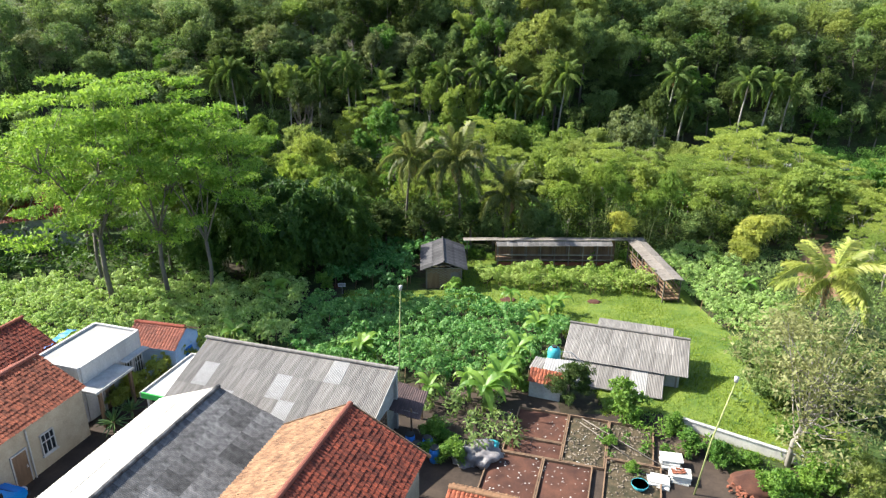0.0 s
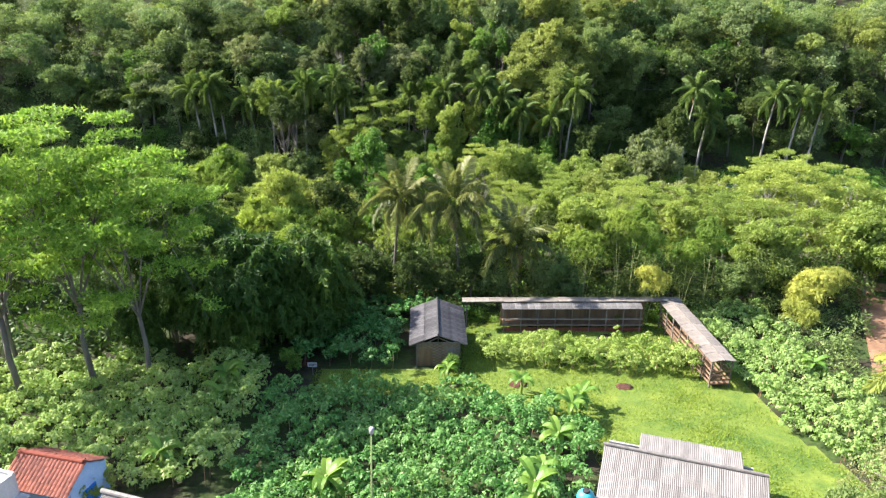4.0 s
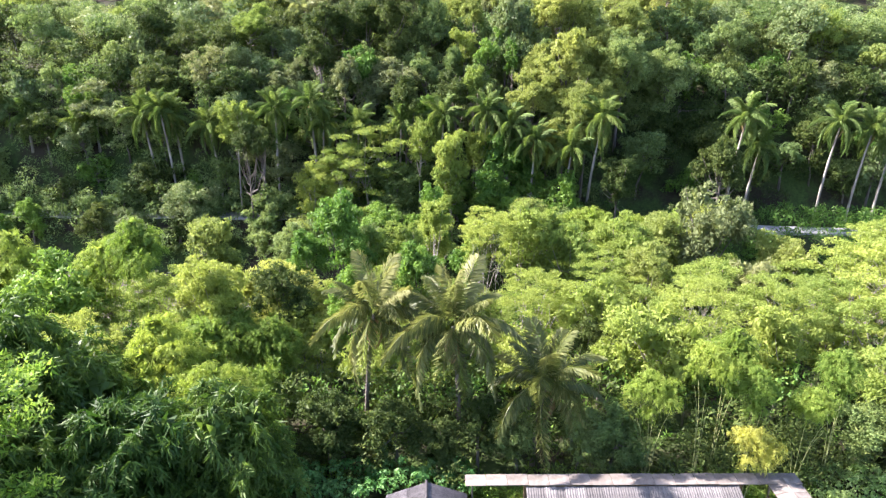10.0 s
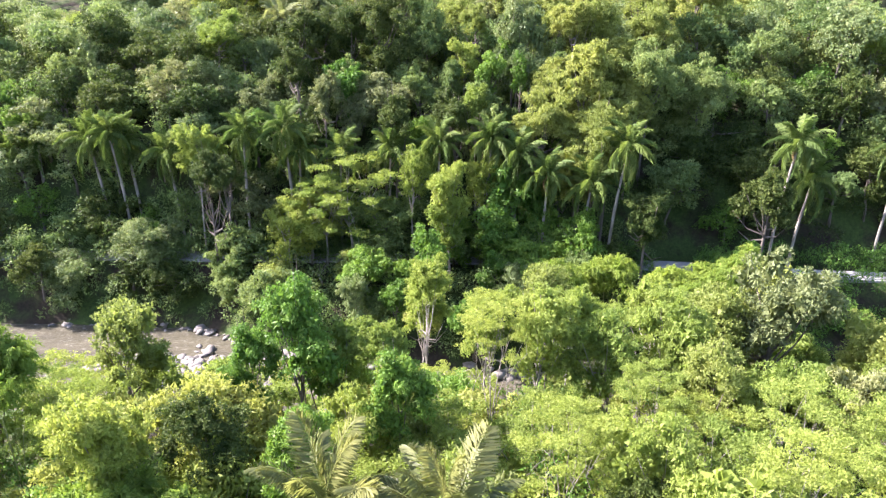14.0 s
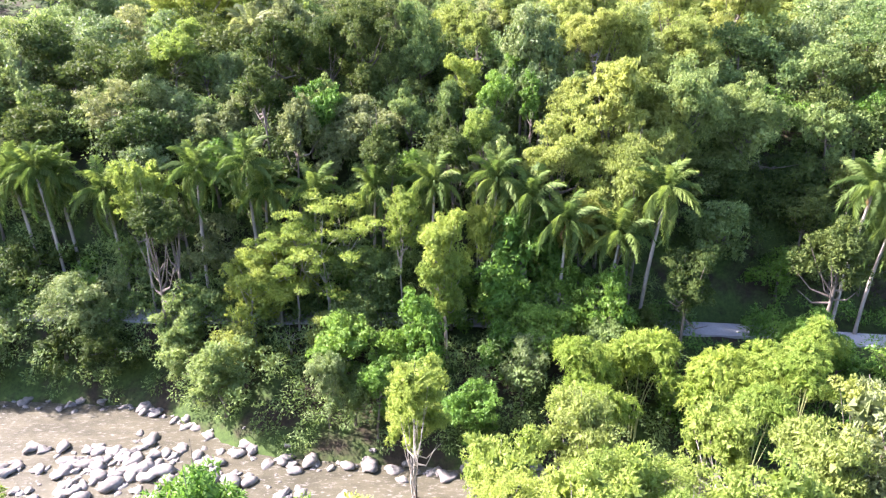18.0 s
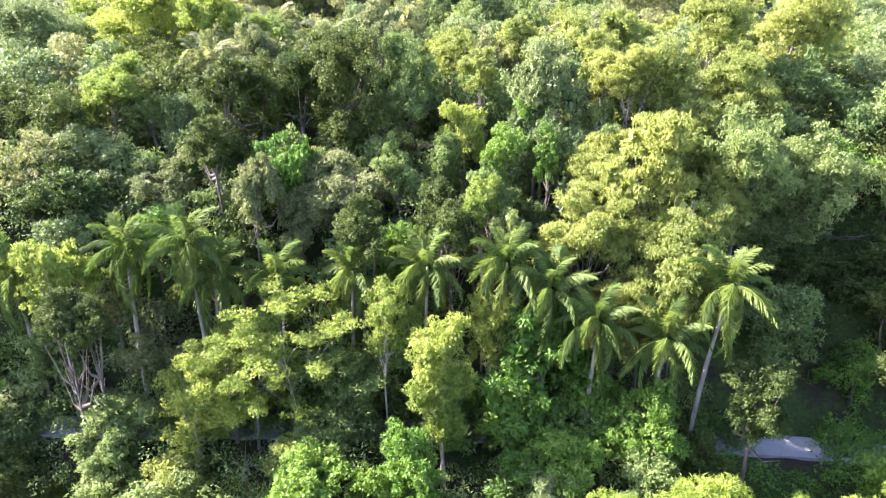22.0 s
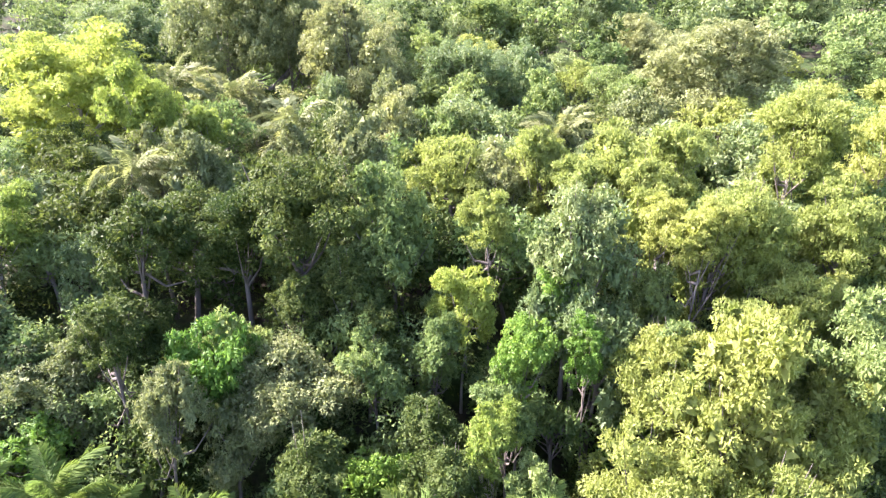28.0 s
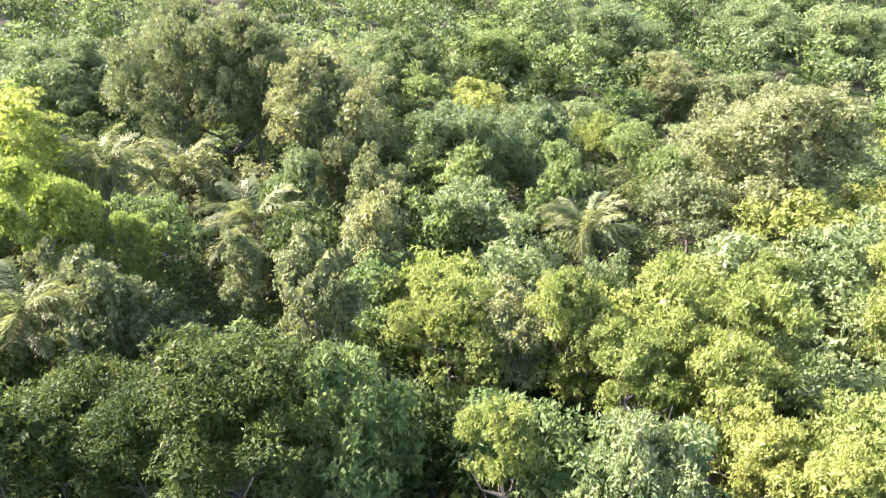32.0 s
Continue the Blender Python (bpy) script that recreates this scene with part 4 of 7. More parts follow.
# ---- porch roof with a green edge ----
h = thing("porch_canopy", pose(-16.2, 36.4, 2.4, 0, 0, TURN), "flat white concrete porch roof with a bright green edge", "canopy")
part("slab", Geo().box(-0.9, -2.4, 2.1, 0.9, 2.4, 2.22).mesh("slab", WHITEWASH), h)
for a in ((-0.95, -2.45, 0.95, -2.35), (-0.95, 2.35, 0.95, 2.45), (-1.0, -2.45, -0.9, 2.45)):
    part("fascia", Geo().box(a[0], a[1], 1.98, a[2], a[3], 2.34).mesh("fascia", GREEN_PAINT if a[3] < 0 else WHITEWASH), h)
for y in (-2.1, 0, 2.1):
    part("post", Geo().box(-0.8, y - 0.09, 0, -0.62, y + 0.09, 2.1).mesh("post", WHITEWASH), h)

# ---- the house with one white and one dark slope ----
h = thing("house", pose(-14.25, 25.1, 2.4, 0, 0, TURN + 90), "house with a cream and a dark weathered sheet roof", "house", "village houses")
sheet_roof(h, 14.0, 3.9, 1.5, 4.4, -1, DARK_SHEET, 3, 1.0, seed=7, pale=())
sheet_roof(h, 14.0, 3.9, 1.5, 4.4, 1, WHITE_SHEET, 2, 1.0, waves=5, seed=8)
part("ridge_cap", Geo().tube([(-7.05, 0, 4.42), (7.05, 0, 4.42)], [0.12, 0.12], 8).mesh("ridge_cap", DARK_SHEET), h)
walls(h, 13.4, 6.9, 0, 2.95, 1.3, GREY_WALL)
for x in (-3.5, 0.5, 4.5):
    window(h, pose(x, -3.53, 1.6), 1.1, 1.0, WOOD)

# ---- the orange-tiled house ----
h = thing("house", pose(-6.55, 23.3, 2.4, 0, 0, TURN + 90), "house with a weathered red clay-tile gable roof", "house", "village houses")
# Sunward slope has the paler tile: sun and shade put into the colours.
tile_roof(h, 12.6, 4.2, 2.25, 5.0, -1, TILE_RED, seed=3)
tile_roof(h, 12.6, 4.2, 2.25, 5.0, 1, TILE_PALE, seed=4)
ridge_caps(h, 12.6, 5.02, TILE_DARK)
walls(h, 11.8, 7.4, 0, 2.95, 1.95, CREAM)
part("bargeboard", Geo().beam((6.33, 0.0, 4.94), (6.33, -4.25, 2.68), 0.05, 0.2).beam((6.33, 0.0, 4.94), (6.33, 4.25, 2.68), 0.05, 0.2).mesh("bargeboard", WOOD), h)
window(h, pose(2.5, -3.8, 1.5), 1.2, 1.1, WHITEWASH)

# ---- red-roofed house beside the lane ----
h = thing("house", pose(-25.2, 28.6, 2.4, 0, 0, TURN + 90), "cream house with a bright red clay-tile roof", "house", "village houses")
tile_roof(h, 12.4, 3.3, 1.7, 4.85, -1, TILE_BRIGHT, seed=5)
tile_roof(h, 12.4, 3.3, 1.7, 4.85, 1, TILE_RED, seed=6)
ridge_caps(h, 12.4, 4.87, TILE_DARK)
walls(h, 11.9, 5.6, 0, 3.1, 1.45, CREAM)
window(h, pose(3.2, -2.9, 1.5), 0.9, 1.3, WHITEWASH)
window(h, pose(-0.6, -2.9, 1.6), 0.8, 0.9, BLUE_PAINT, BLUE_PAINT, 1)
window(h, pose(-3.6, -2.9, 1.5), 0.9, 1.2, WHITEWASH)
door(h, pose(1.4, -2.88, 0), 0.85, 2.0, WOOD, WHITEWASH)
part("drainpipe", Geo().tube([(2.05, -2.95, 0), (2.05, -2.95, 3.0)], [0.05, 0.05], 6).mesh("drainpipe", WHITEWASH), h)

h = thing("house", pose(-28.0, 34.6, 2.4, 0, 0, TURN + 90), "house with a dark red clay-tile roof", "house", "village houses")
tile_roof(h, 9.0, 3.0, 1.8, 5.0, -1, TILE_RED, seed=8)
tile_roof(h, 9.0, 3.0, 1.8, 5.0, 1, TILE_DARK, seed=9)
ridge_caps(h, 9.0, 5.02, TILE_BRIGHT)
walls(h, 8.4, 5.0, 0, 3.3, 1.5, CREAM)

h = thing("house", pose(-47.0, 74.0, -0.6, 0, 0, 20), "grey-walled house with a red roof behind the trees", "house", "village houses")
tile_roof(h, 12.0, 4.0, 2.0, 5.6, -1, TILE_RED, 0.3, 0.36, seed=18)
tile_roof(h, 12.0, 4.0, 2.0, 5.6, 1, TILE_RED, 0.3, 0.36, seed=19)
ridge_caps(h, 12.0, 5.62, TILE_DARK)
walls(h, 11.0, 7.0, 0, 3.7, 1.75, GREY_WALL)
window(h, pose(-2.5, -3.6, 1.8), 1.2, 1.2, WHITEWASH)
window(h, pose(2.5, -3.6, 1.8), 1.2, 1.2, WHITEWASH)

tarp = Geo()
for i in range(14):
    for k in range(3):
        tarp.v.append((i * 0.35, k * 0.4 + 0.06 * math.sin(i * 1.7), 0.05 * math.sin(i * 2.3 + k)))
tarp.f = [(3 * i + k, 3 * i + 3 + k, 3 * i + 4 + k, 3 * i + k + 1) for i in range(13) for k in range(2)]
ob = new("tarpaulin", tarp.mesh("tarpaulin", BLUE_PAINT))
ob.matrix_basis = pose(-25.3, 35.3, 6.02, 0, -1, TURN + 90) @ pose(0, 0, 0, -12, 0, 0)
tagged(ob, "blue plastic sheet laid along the eave of a tiled roof", "tarpaulin")

# ---- white flat-roofed house ----
h = thing("house", pose(-22.3, 37.6, 2.4, 0, 0, TURN), "white-rendered box house with a flat concrete roof", "house", "village houses")
W2, D2 = 3.4, 5.0
for s in (-1, 1):
    part("wall", Geo().box(-W2 / 2, s * D2 / 2 - 0.08, 0, W2 / 2, s * D2 / 2 + 0.08, 3.75).mesh("wall", WHITEWASH), h)
    part("wall", Geo().box(s * W2 / 2 - 0.08, -D2 / 2 + 0.08, 0, s * W2 / 2 + 0.08, D2 / 2 - 0.08, 3.75).mesh("wall", WHITEWASH), h)
part("roof", Geo().box(-W2 / 2 + 0.08, -D2 / 2 + 0.08, 3.45, W2 / 2 - 0.08, D2 / 2 - 0.08, 3.6).mesh("roof", PALE_SHEET), h)
part("canopy_slab", Geo().box(W2 / 2 + 0.08, -D2 / 2 - 0.5, 2.45, W2 / 2 + 1.5, 0.1, 2.6).mesh("canopy_slab", GREY_WALL), h)
for y in (-2.6, -0.1):
    part("post", Geo().box(W2 / 2 + 1.25, y - 0.1, 0, W2 / 2 + 1.42, y + 0.08, 2.45).mesh("post", WOOD), h)
part("window_hood", Geo().box(W2 / 2 + 0.08, 0.5, 2.45, W2 / 2 + 0.6, 2.6, 2.55).mesh("window_hood", WHITEWASH), h)
window(h, pose(W2 / 2 + 0.1, 1.1, 1.6, 0, 0, 90), 0.7, 1.4, WHITEWASH)
window(h, pose(W2 / 2 + 0.1, 2.0, 1.6, 0, 0, 90), 0.7, 1.4, WHITEWASH)
door(h, pose(W2 / 2 + 0.1, -0.7, 0, 0, 0, 90), 0.8, 2.0, WOOD, WHITEWASH)

h = thing("outbuilding", pose(-19.3, 41.6, 2.2, 0, 0, TURN + 4), "small outbuilding with a rusty red tile roof and blue wall", "shed")
tile_roof(h, 4.0, 1.7, 1.0, 3.3, -1, TILE_DARK, seed=12)
tile_roof(h, 4.0, 1.5, 0.9, 3.3, 1, TILE_DARK, seed=13)
ridge_caps(h, 4.0, 3.32, TILE_RED)
walls(h, 3.5, 2.6, 0, 2.4, 0.8, SKY_BLUE)
window(h, pose(1.86, 0, 1.4, 0, 0, 90), 0.7, 0.8, BLUE_PAINT, BLUE_PAINT, 1)

# ---- blue minivan in the lane ----
v = thing("minivan", pose(-22.2, 26.3, 2.44, 0, 0, TURN + 90), "bright blue parked minivan with dark windows", "van")
bm = bmesh.new()
prof = [(-1.75, 0.35), (1.6, 0.35), (1.8, 0.6), (1.75, 0.95), (1.15, 1.1), (0.55, 1.75), (-1.5, 1.8), (-1.75, 1.5)]
for s in (-0.72, 0.72):
    for x, z in prof:
        bm.verts.new((x, s * (0.9 if z > 1.2 else 1.0), z))
bm.verts.ensure_lookup_table()
n = len(prof)
bm.faces.new([bm.verts[i] for i in range(n)])
bm.faces.new([bm.verts[n + i] for i in range(n)][::-1])
for i in range(n):
    bm.faces.new([bm.verts[i], bm.verts[n + i], bm.verts[n + (i + 1) % n], bm.verts[(i + 1) % n]])
bmesh.ops.recalc_face_normals(bm, faces=bm.faces)
bmesh.ops.bevel(bm, geom=list(bm.edges), offset=0.07, segments=2, affect="EDGES")
me = bpy.data.meshes.new("body")
bm.to_mesh(me)
bm.free()
me.materials.append(BLUE_CAR)
part("body", me, v)
part("windscreen", Geo().add([(1.17, -0.58, 1.13), (1.17, 0.58, 1.13), (0.6, 0.54, 1.74), (0.6, -0.54, 1.74)], [(0, 1, 2, 3)]).mesh("windscreen", DARK_GLASS), v)
for s in (-1, 1):
    for x0, x1 in ((0.1, 0.75), (-0.75, 0.0), (-1.5, -0.85)):
        part("side_window", Geo().box(x0, s * 0.685 - 0.02, 1.18, x1 - (0.25 if x1 > 0.5 else 0), s * 0.685 + 0.02, 1.62).mesh("side_window", DARK_GLASS), v)
    part("headlight", Geo().box(1.72, s * 0.5 - 0.14, 0.72, 1.83, s * 0.5 + 0.14, 0.9).mesh("headlight", WHITEWASH), v)
    for x in (-1.1, 1.1):
        w = part("wheel", Geo().tube([(x, s * 0.6, 0.3), (x, s * 0.76, 0.3)], [0.3, 0.3], 16).mesh("wheel", RUBBER), v)
        part("rim", Geo().tube([(x, s * 0.74, 0.3), (x, s * 0.78, 0.3)], [0.17, 0.15], 12).mesh("rim", METAL), w)
part("bumper", Geo().box(1.7, -0.7, 0.4, 1.9, 0.7, 0.58).mesh("bumper", RUBBER), v)

# ---- lean-to with dark sheets and barrels behind the long house ----
h = thing("lean_to", pose(-3.0, 34.7, 2.2, 0, 0, TURN), "dark lean-to shed roofed with old metal sheets", "shed")
for i in range(4):
    part("roof_sheet", sheet_mesh(0.8, 2.2, 6, RUST_SHEET), h, "", pose(-0.7 + 0.62 * i, 1.0 - 0.1 * i, 2.7 - 0.09 * i, 14, 6, 4 * i - 6))
for x, y in ((-0.6, -1.0), (1.5, -1.0), (-0.6, 0.9), (1.5, 0.9)):
    part("post", Geo().beam((x, y, 0), (x, y, 2.2), 0.09).mesh("post", WOOD), h)
part("purlin", Geo().beam((-0.8, -1.0, 2.1), (1.9, -1.0, 1.95), 0.07).mesh("purlin", GREY_WOOD), h)
for i, (x, y) in enumerate(((-1.5, 31.6), (-0.9, 32.1), (-0.5, 31.2), (-1.9, 32.4))):
    b = thing("barrel", pose(x, y, 2.4), "blue plastic barrel standing on the ground", "barrel", "blue barrels")
    part("body", Geo().tube([(0, 0, 0), (0, 0, 0.2), (0, 0, 0.45), (0, 0, 0.7), (0, 0, 0.9)], [0.26, 0.29, 0.3, 0.29, 0.25], 14).mesh("body", BLUE_PAINT, True), b)
    part("lid", Geo().tube([(0, 0, 0.9), (0, 0, 0.95)], [0.26, 0.26], 14).mesh("lid", RUBBER), b)

# ---- stall with two roof tiers ----
h = thing("barn", pose(12.95, 42.6, 1.9, 0, 0, -18.7), "wooden barn under two tiers of pale grey corrugated sheets", "barn")
sheet_roof(h, 8.1, 3.1, 1.1, 2.7, -1, ASBESTOS, 2, 1.0, pale=(), seed=14)
sheet_roof(h, 6.2, 2.1, 0.85, 1.6, -1, ASBESTOS, 1, 1.0, seed=15, lift=0.0, x0=-3.6, pale=((0, 0), (4, 0)))
sheet_roof(h, 5.2, 2.2, 0.2, 2.45, 1, ASBESTOS, 1, 1.0, seed=16, x0=-2.2)
for c in h.children:
    if c.data.name.startswith("roof_sheet") and c.matrix_basis.translation.z < 2.0 and c.matrix_basis.translation.y <= 0.01:
        c.matrix_basis = pose(0, -2.7, 0) @ c.matrix_basis
part("ridge_cap", Geo().tube([(-4.1, 0, 2.74), (4.1, 0, 2.74)], [0.09, 0.09], 8).mesh("ridge_cap", ASBESTOS), h)
part("wall", Geo().box(-3.9, -2.65, 0, 3.6, -2.5, 1.6).mesh("wall", GREY_WALL), h)
part("wall", Geo().box(-3.9, 1.5, 0, 3.6, 1.62, 1.9).mesh("wall", GREY_WALL), h)
part("wall", Geo().box(-3.4, -4.7, -0.1, 2.4, -4.55, 0.62).mesh("wall", WALL_STONE), h)
part("wall", Geo().box(-3.95, -2.5, 0, -3.8, 1.5, 1.7).mesh("wall", GREY_WALL), h)
for i in range(9):
    y = -2.45 + i * 0.48
    part("slat", Geo().box(3.5, y, 0, 3.58, y + 0.14, 1.75).mesh("slat", GREY_WOOD), h)
for x in (-3.7, -1.2, 1.2, 3.4):
    part("post", Geo().beam((x, -2.75, -0.1), (x, -2.75, 1.55), 0.11).mesh("post", GREY_WOOD), h)

# ---- water tank and tiled lean-to ----
t = thing("water_tank", pose(7.35, 40.0, 2.2), "teal plastic water tank on a low block stand", "water tank")
part("stand", Geo().box(-0.5, -0.5, -0.2, 0.5, 0.5, 1.4).mesh("stand", GREY_WALL), t)
part("body", Geo().tube([(0, 0, 1.4), (0, 0, 1.5), (0, 0, 1.85), (0, 0, 2.25), (0, 0, 2.45), (0, 0, 2.55)], [0.4, 0.44, 0.43, 0.44, 0.36, 0.16], 18).mesh("body", TEAL, True), t)
part("lid", Geo().tube([(0, 0, 2.54), (0, 0, 2.62)], [0.19, 0.17], 12).mesh("lid", RUBBER), t)
part("pipe", Geo().tube([(0.4, 0, 2.2), (1.1, -0.1, 2.2), (1.8, -0.3, 1.6)], [0.03] * 3, 6).mesh("pipe", WHITEWASH), t)
h = thing("wash_house", pose(6.7, 38.2, 2.3, 0, 0, -20), "low block wash house with a strip of red tiles", "shed")
tile_roof(h, 2.2, 1.0, 0.5, 1.75, -1, TILE_BRIGHT, seed=20)
part("wall", Geo().box(-1.0, -0.85, 0, 1.0, -0.7, 1.3).mesh("wall", GREY_WALL), h)
part("wall", Geo().box(-1.0, 0.0, 0, 1.0, 0.12, 1.7).mesh("wall", GREY_WALL), h)
for i in range(3):
    part("roof_sheet", sheet_mesh(0.8, 1.4, 5, PALE_SHEET if i else ASBESTOS), h, "", pose(-1.1 + 0.7 * i, 1.4, 1.8 + 0.03 * i, 6, 0, 8 * i - 6))

# ---- small tiled roof beside the orange house ----
h = thing("wash_house", pose(1.9, 26.2, 1.9, 0, 0, TURN), "small block hut with an orange clay-tile roof", "shed")
tile_roof(h, 3.4, 1.7, 0.8, 2.6, -1, TILE_BRIGHT, seed=31)
tile_roof(h, 3.4, 0.5, 0.25, 2.6, 1, TILE_PALE, seed=32)
ridge_caps(h, 3.4, 2.62, TILE_PALE)
walls(h, 3.0, 1.0, 0, 1.9, 0.5, GREY_WALL)

# ---- garden wall ----
w = thing("garden_wall", pose(14.0, 34.6, 2.2, 0, 0, -33), "low pale cement garden wall with a coping", "wall")
for i in range(4):
    part("wall_panel", Geo().box(i * 2.0, -0.08, -0.3, i * 2.0 + 1.985, 0.08, 0.8 + 0.03 * (i % 2)).mesh("wall_panel", WALL_STONE), w)
    part("coping", Geo().box(i * 2.0, -0.12, 0.83, i * 2.0 + 1.98, 0.12, 0.9).mesh("coping", GREY_WALL), w)

# ---- planting beds in the yard ----
bed_turn = -16
yard = thing("garden_beds", pose(4.6, 36.4, 2.42, 0, 0, bed_turn), "bare red-soil garden beds edged with bamboo rails", "garden bed")
for x0, y0, x1, y1, mt in ((0.2, -3.0, 3.2, -0.1, SOIL), (0.0, -4.6, 3.2, -3.1, SOIL), (-0.6, -8.6, 2.3, -4.7, SOIL), (2.4, -8.6, 5.0, -4.7, SOIL), (3.3, -4.6, 5.6, -0.1, LITTER_SOIL), (5.7, -3.6, 8.2, -0.1, LITTER_SOIL), (5.7, -8.6, 8.6, -3.7, LITTER_SOIL)):
    gb = Geo()
    k = 8
    for j in range(k + 1):
        for i in range(k + 1):
            e = i in (0, k) or j in (0, k)
            gb.v.append((x0 + (x1 - x0) * i / k, y0 + (y1 - y0) * j / k, 0.03 if e else 0.10 + 0.05 * noise.noise(Vector((x0 + i, y0 + j, 0)))))
    gb.f = [(j * (k + 1) + i, j * (k + 1) + i + 1, (j + 1) * (k + 1) + i + 1, (j + 1) * (k + 1) + i) for j in range(k) for i in range(k)]
    bed = part("bed", gb.mesh("bed", mt, True), yard)
    for a, b in (((x0, y0), (x1, y0)), ((x1, y0), (x1, y1)), ((x1, y1), (x0, y1)), ((x0, y1), (x0, y0))):
        part("edging", Geo().beam((a[0], a[1], 0.12), (b[0], b[1], 0.12), 0.07, 0.16).mesh("edging", WOOD), bed)
for i, (a, b) in enumerate((((8.4, 35.0), (11.8, 30.6)), ((8.2, 34.6), (10.3, 31.2)))):
    ob = new("bamboo_pole", Geo().tube([(*a, 2.62), (*b, 2.75)], [0.035, 0.022], 7).mesh("bamboo_pole", GREY_WOOD, True))
    tagged(ob, "long bamboo pole lying across the beds", "pole", "bamboo poles")
scrap_rng = random.Random(5)
PEBBLE = plain("brown_stones", (0.10, 0.075, 0.05), (0.26, 0.21, 0.15), 3.0, 0.9, 0.4, island=0.5)


def scattered(name, count, x0, x1, y0, y1, size, mat, label, lump=0.3):
    """Small flattened lumps and scraps strewn over the beds."""
    geo = Geo()
    for i in range(count):
        p = pose(4.6, 36.4, 2.42, 0, 0, bed_turn) @ Vector((scrap_rng.uniform(x0, x1), scrap_rng.uniform(y0, y1), 0.13))
        a, k = scrap_rng.uniform(0, 6.28), size * scrap_rng.uniform(0.4, 1.3)
        b = len(geo.v)
        geo.v += [(p.x + k * math.cos(a + q * 1.257) * scrap_rng.uniform(0.5, 1.1), p.y + k * math.sin(a + q * 1.257) * scrap_rng.uniform(0.5, 1.1), p.z) for q in range(5)]
        geo.v.append((p.x, p.y, p.z + k * lump))
        geo.f += [(b + q, b + (q + 1) % 5, b + 5) for q in range(5)]
    tagged(new(name, geo.mesh(name, mat)), label, "litter", kind="stuff")


scattered("litter", 240, -0.4, 5.0, -8.4, -0.2, 0.05, SACK, "scraps of pale litter and husks on the beds", 0.1)
scattered("stones", 420, 3.4, 8.2, -4.6, -0.3, 0.09, PEBBLE, "brown stones and husks strewn over the weedy beds", 0.5)
scattered("stones", 160, 5.8, 8.5, -8.4, -3.8, 0.09, PEBBLE, "brown stones and husks strewn over the weedy beds", 0.5)

# ---- heap, sacks, poles ----
def heap(name, x, y, r, hgt, mat, label, category, seed, wrinkle=0.16):
    bm = bmesh.new()
    bmesh.ops.create_icosphere(bm, subdivisions=4, radius=1)
    for p in bm.verts:
        k = 1 + wrinkle * noise.noise(p.co * 2.3 + Vector((seed, 0, 0))) + 0.7 * wrinkle * abs(noise.noise(p.co * 4.5 + Vector((0, seed, 0)))) - 0.35 * wrinkle * abs(noise.noise(p.co * 11 + Vector((0, seed, 5))))
        p.co = Vector((p.co.x * r * k, p.co.y * r * 0.85 * k, max(-0.1, p.co.z) * hgt * k))
    me = bpy.data.meshes.new(name)
    bm.to_mesh(me)
    bm.free()
    me.materials.append(mat)
    me.shade_smooth()
    ob = new(name, me)
    ob.matrix_basis = pose(x, y, ground_z(x, y))
    return tagged(ob, label, category)


heap("draped_tarpaulin", 2.0, 31.6, 1.2, 0.75, TARP, "crumpled grey tarpaulin thrown over a heap", "tarpaulin", 1, 0.6)
heap("plastic_sheet", 2.6, 32.4, 0.6, 0.35, TEAL, "crumpled teal plastic sheet beside the heap", "plastic sheet", 2, 0.5)
heap("soil_mound", 16.5, 29.3, 1.3, 0.5, SOIL, "heap of loose red soil by the wall", "soil heap", 3)
heap("brick_rubble", 13.7, 32.0, 0.7, 0.45, LITTER_SOIL, "pile of broken brick rubble", "rubble", 4, 0.5)
STYRO = plain("dirty_white_boards", (0.42, 0.40, 0.36), (0.66, 0.64, 0.59), 1.4, 0.8, 0.3, each=0.25)
BRICK = plain("red_brick", (0.20, 0.065, 0.035), (0.36, 0.13, 0.07), 3.0, 0.9, 0.4, each=0.35)
brick_me = Geo().box(-0.11, -0.05, 0, 0.11, 0.05, 0.06).mesh("brick", BRICK)
g = random.Random(14)
for k, (cx, cy, n) in enumerate(((12.5, 30.9, 7), (12.7, 29.8, 6), (11.5, 29.5, 3))):
    stack = thing("board_stack", pose(cx, cy, ground_z(cx, cy), 0, 0, -14), "untidy stack of dirty white boards in the yard", "boards", "board stacks")
    for i in range(n):
        w, d = g.uniform(0.42, 0.6), g.uniform(0.34, 0.5)
        part("board", Geo().box(-w, -d, 0, w, d, 0.075).mesh("board", STYRO), stack, "", pose(g.uniform(-0.07, 0.07), g.uniform(-0.07, 0.07), 0.02 + i * 0.08, 0, 0, g.uniform(-9, 9)))
for i in range(9):
    ob = new("brick", brick_me)
    ob.matrix_basis = pose(12.5 + 0.25 * (i % 3) - 0.2, 30.15 + 0.13 * (i // 3) - 0.5, ground_z(12.5, 30) + 0.522 + 0.062 * (i % 2 and i > 5), 0, 0, g.uniform(-25, 25))
    tagged(ob, "loose red brick lying on the boards", "brick", "loose bricks")
for i in range(46):
    a, r = g.uniform(0, 6.28), 0.75 * g.random() ** 0.6
    ob = new("brick", brick_me)
    ob.matrix_basis = pose(15.6 + r * math.cos(a), 28.9 + r * math.sin(a), ground_z(15.6, 28.9) + 0.26 * (1 - r) + 0.02, g.uniform(-14, 14), g.uniform(-14, 14), g.uniform(0, 180))
    tagged(ob, "loose red brick in a pile by the wall", "brick", "loose bricks")
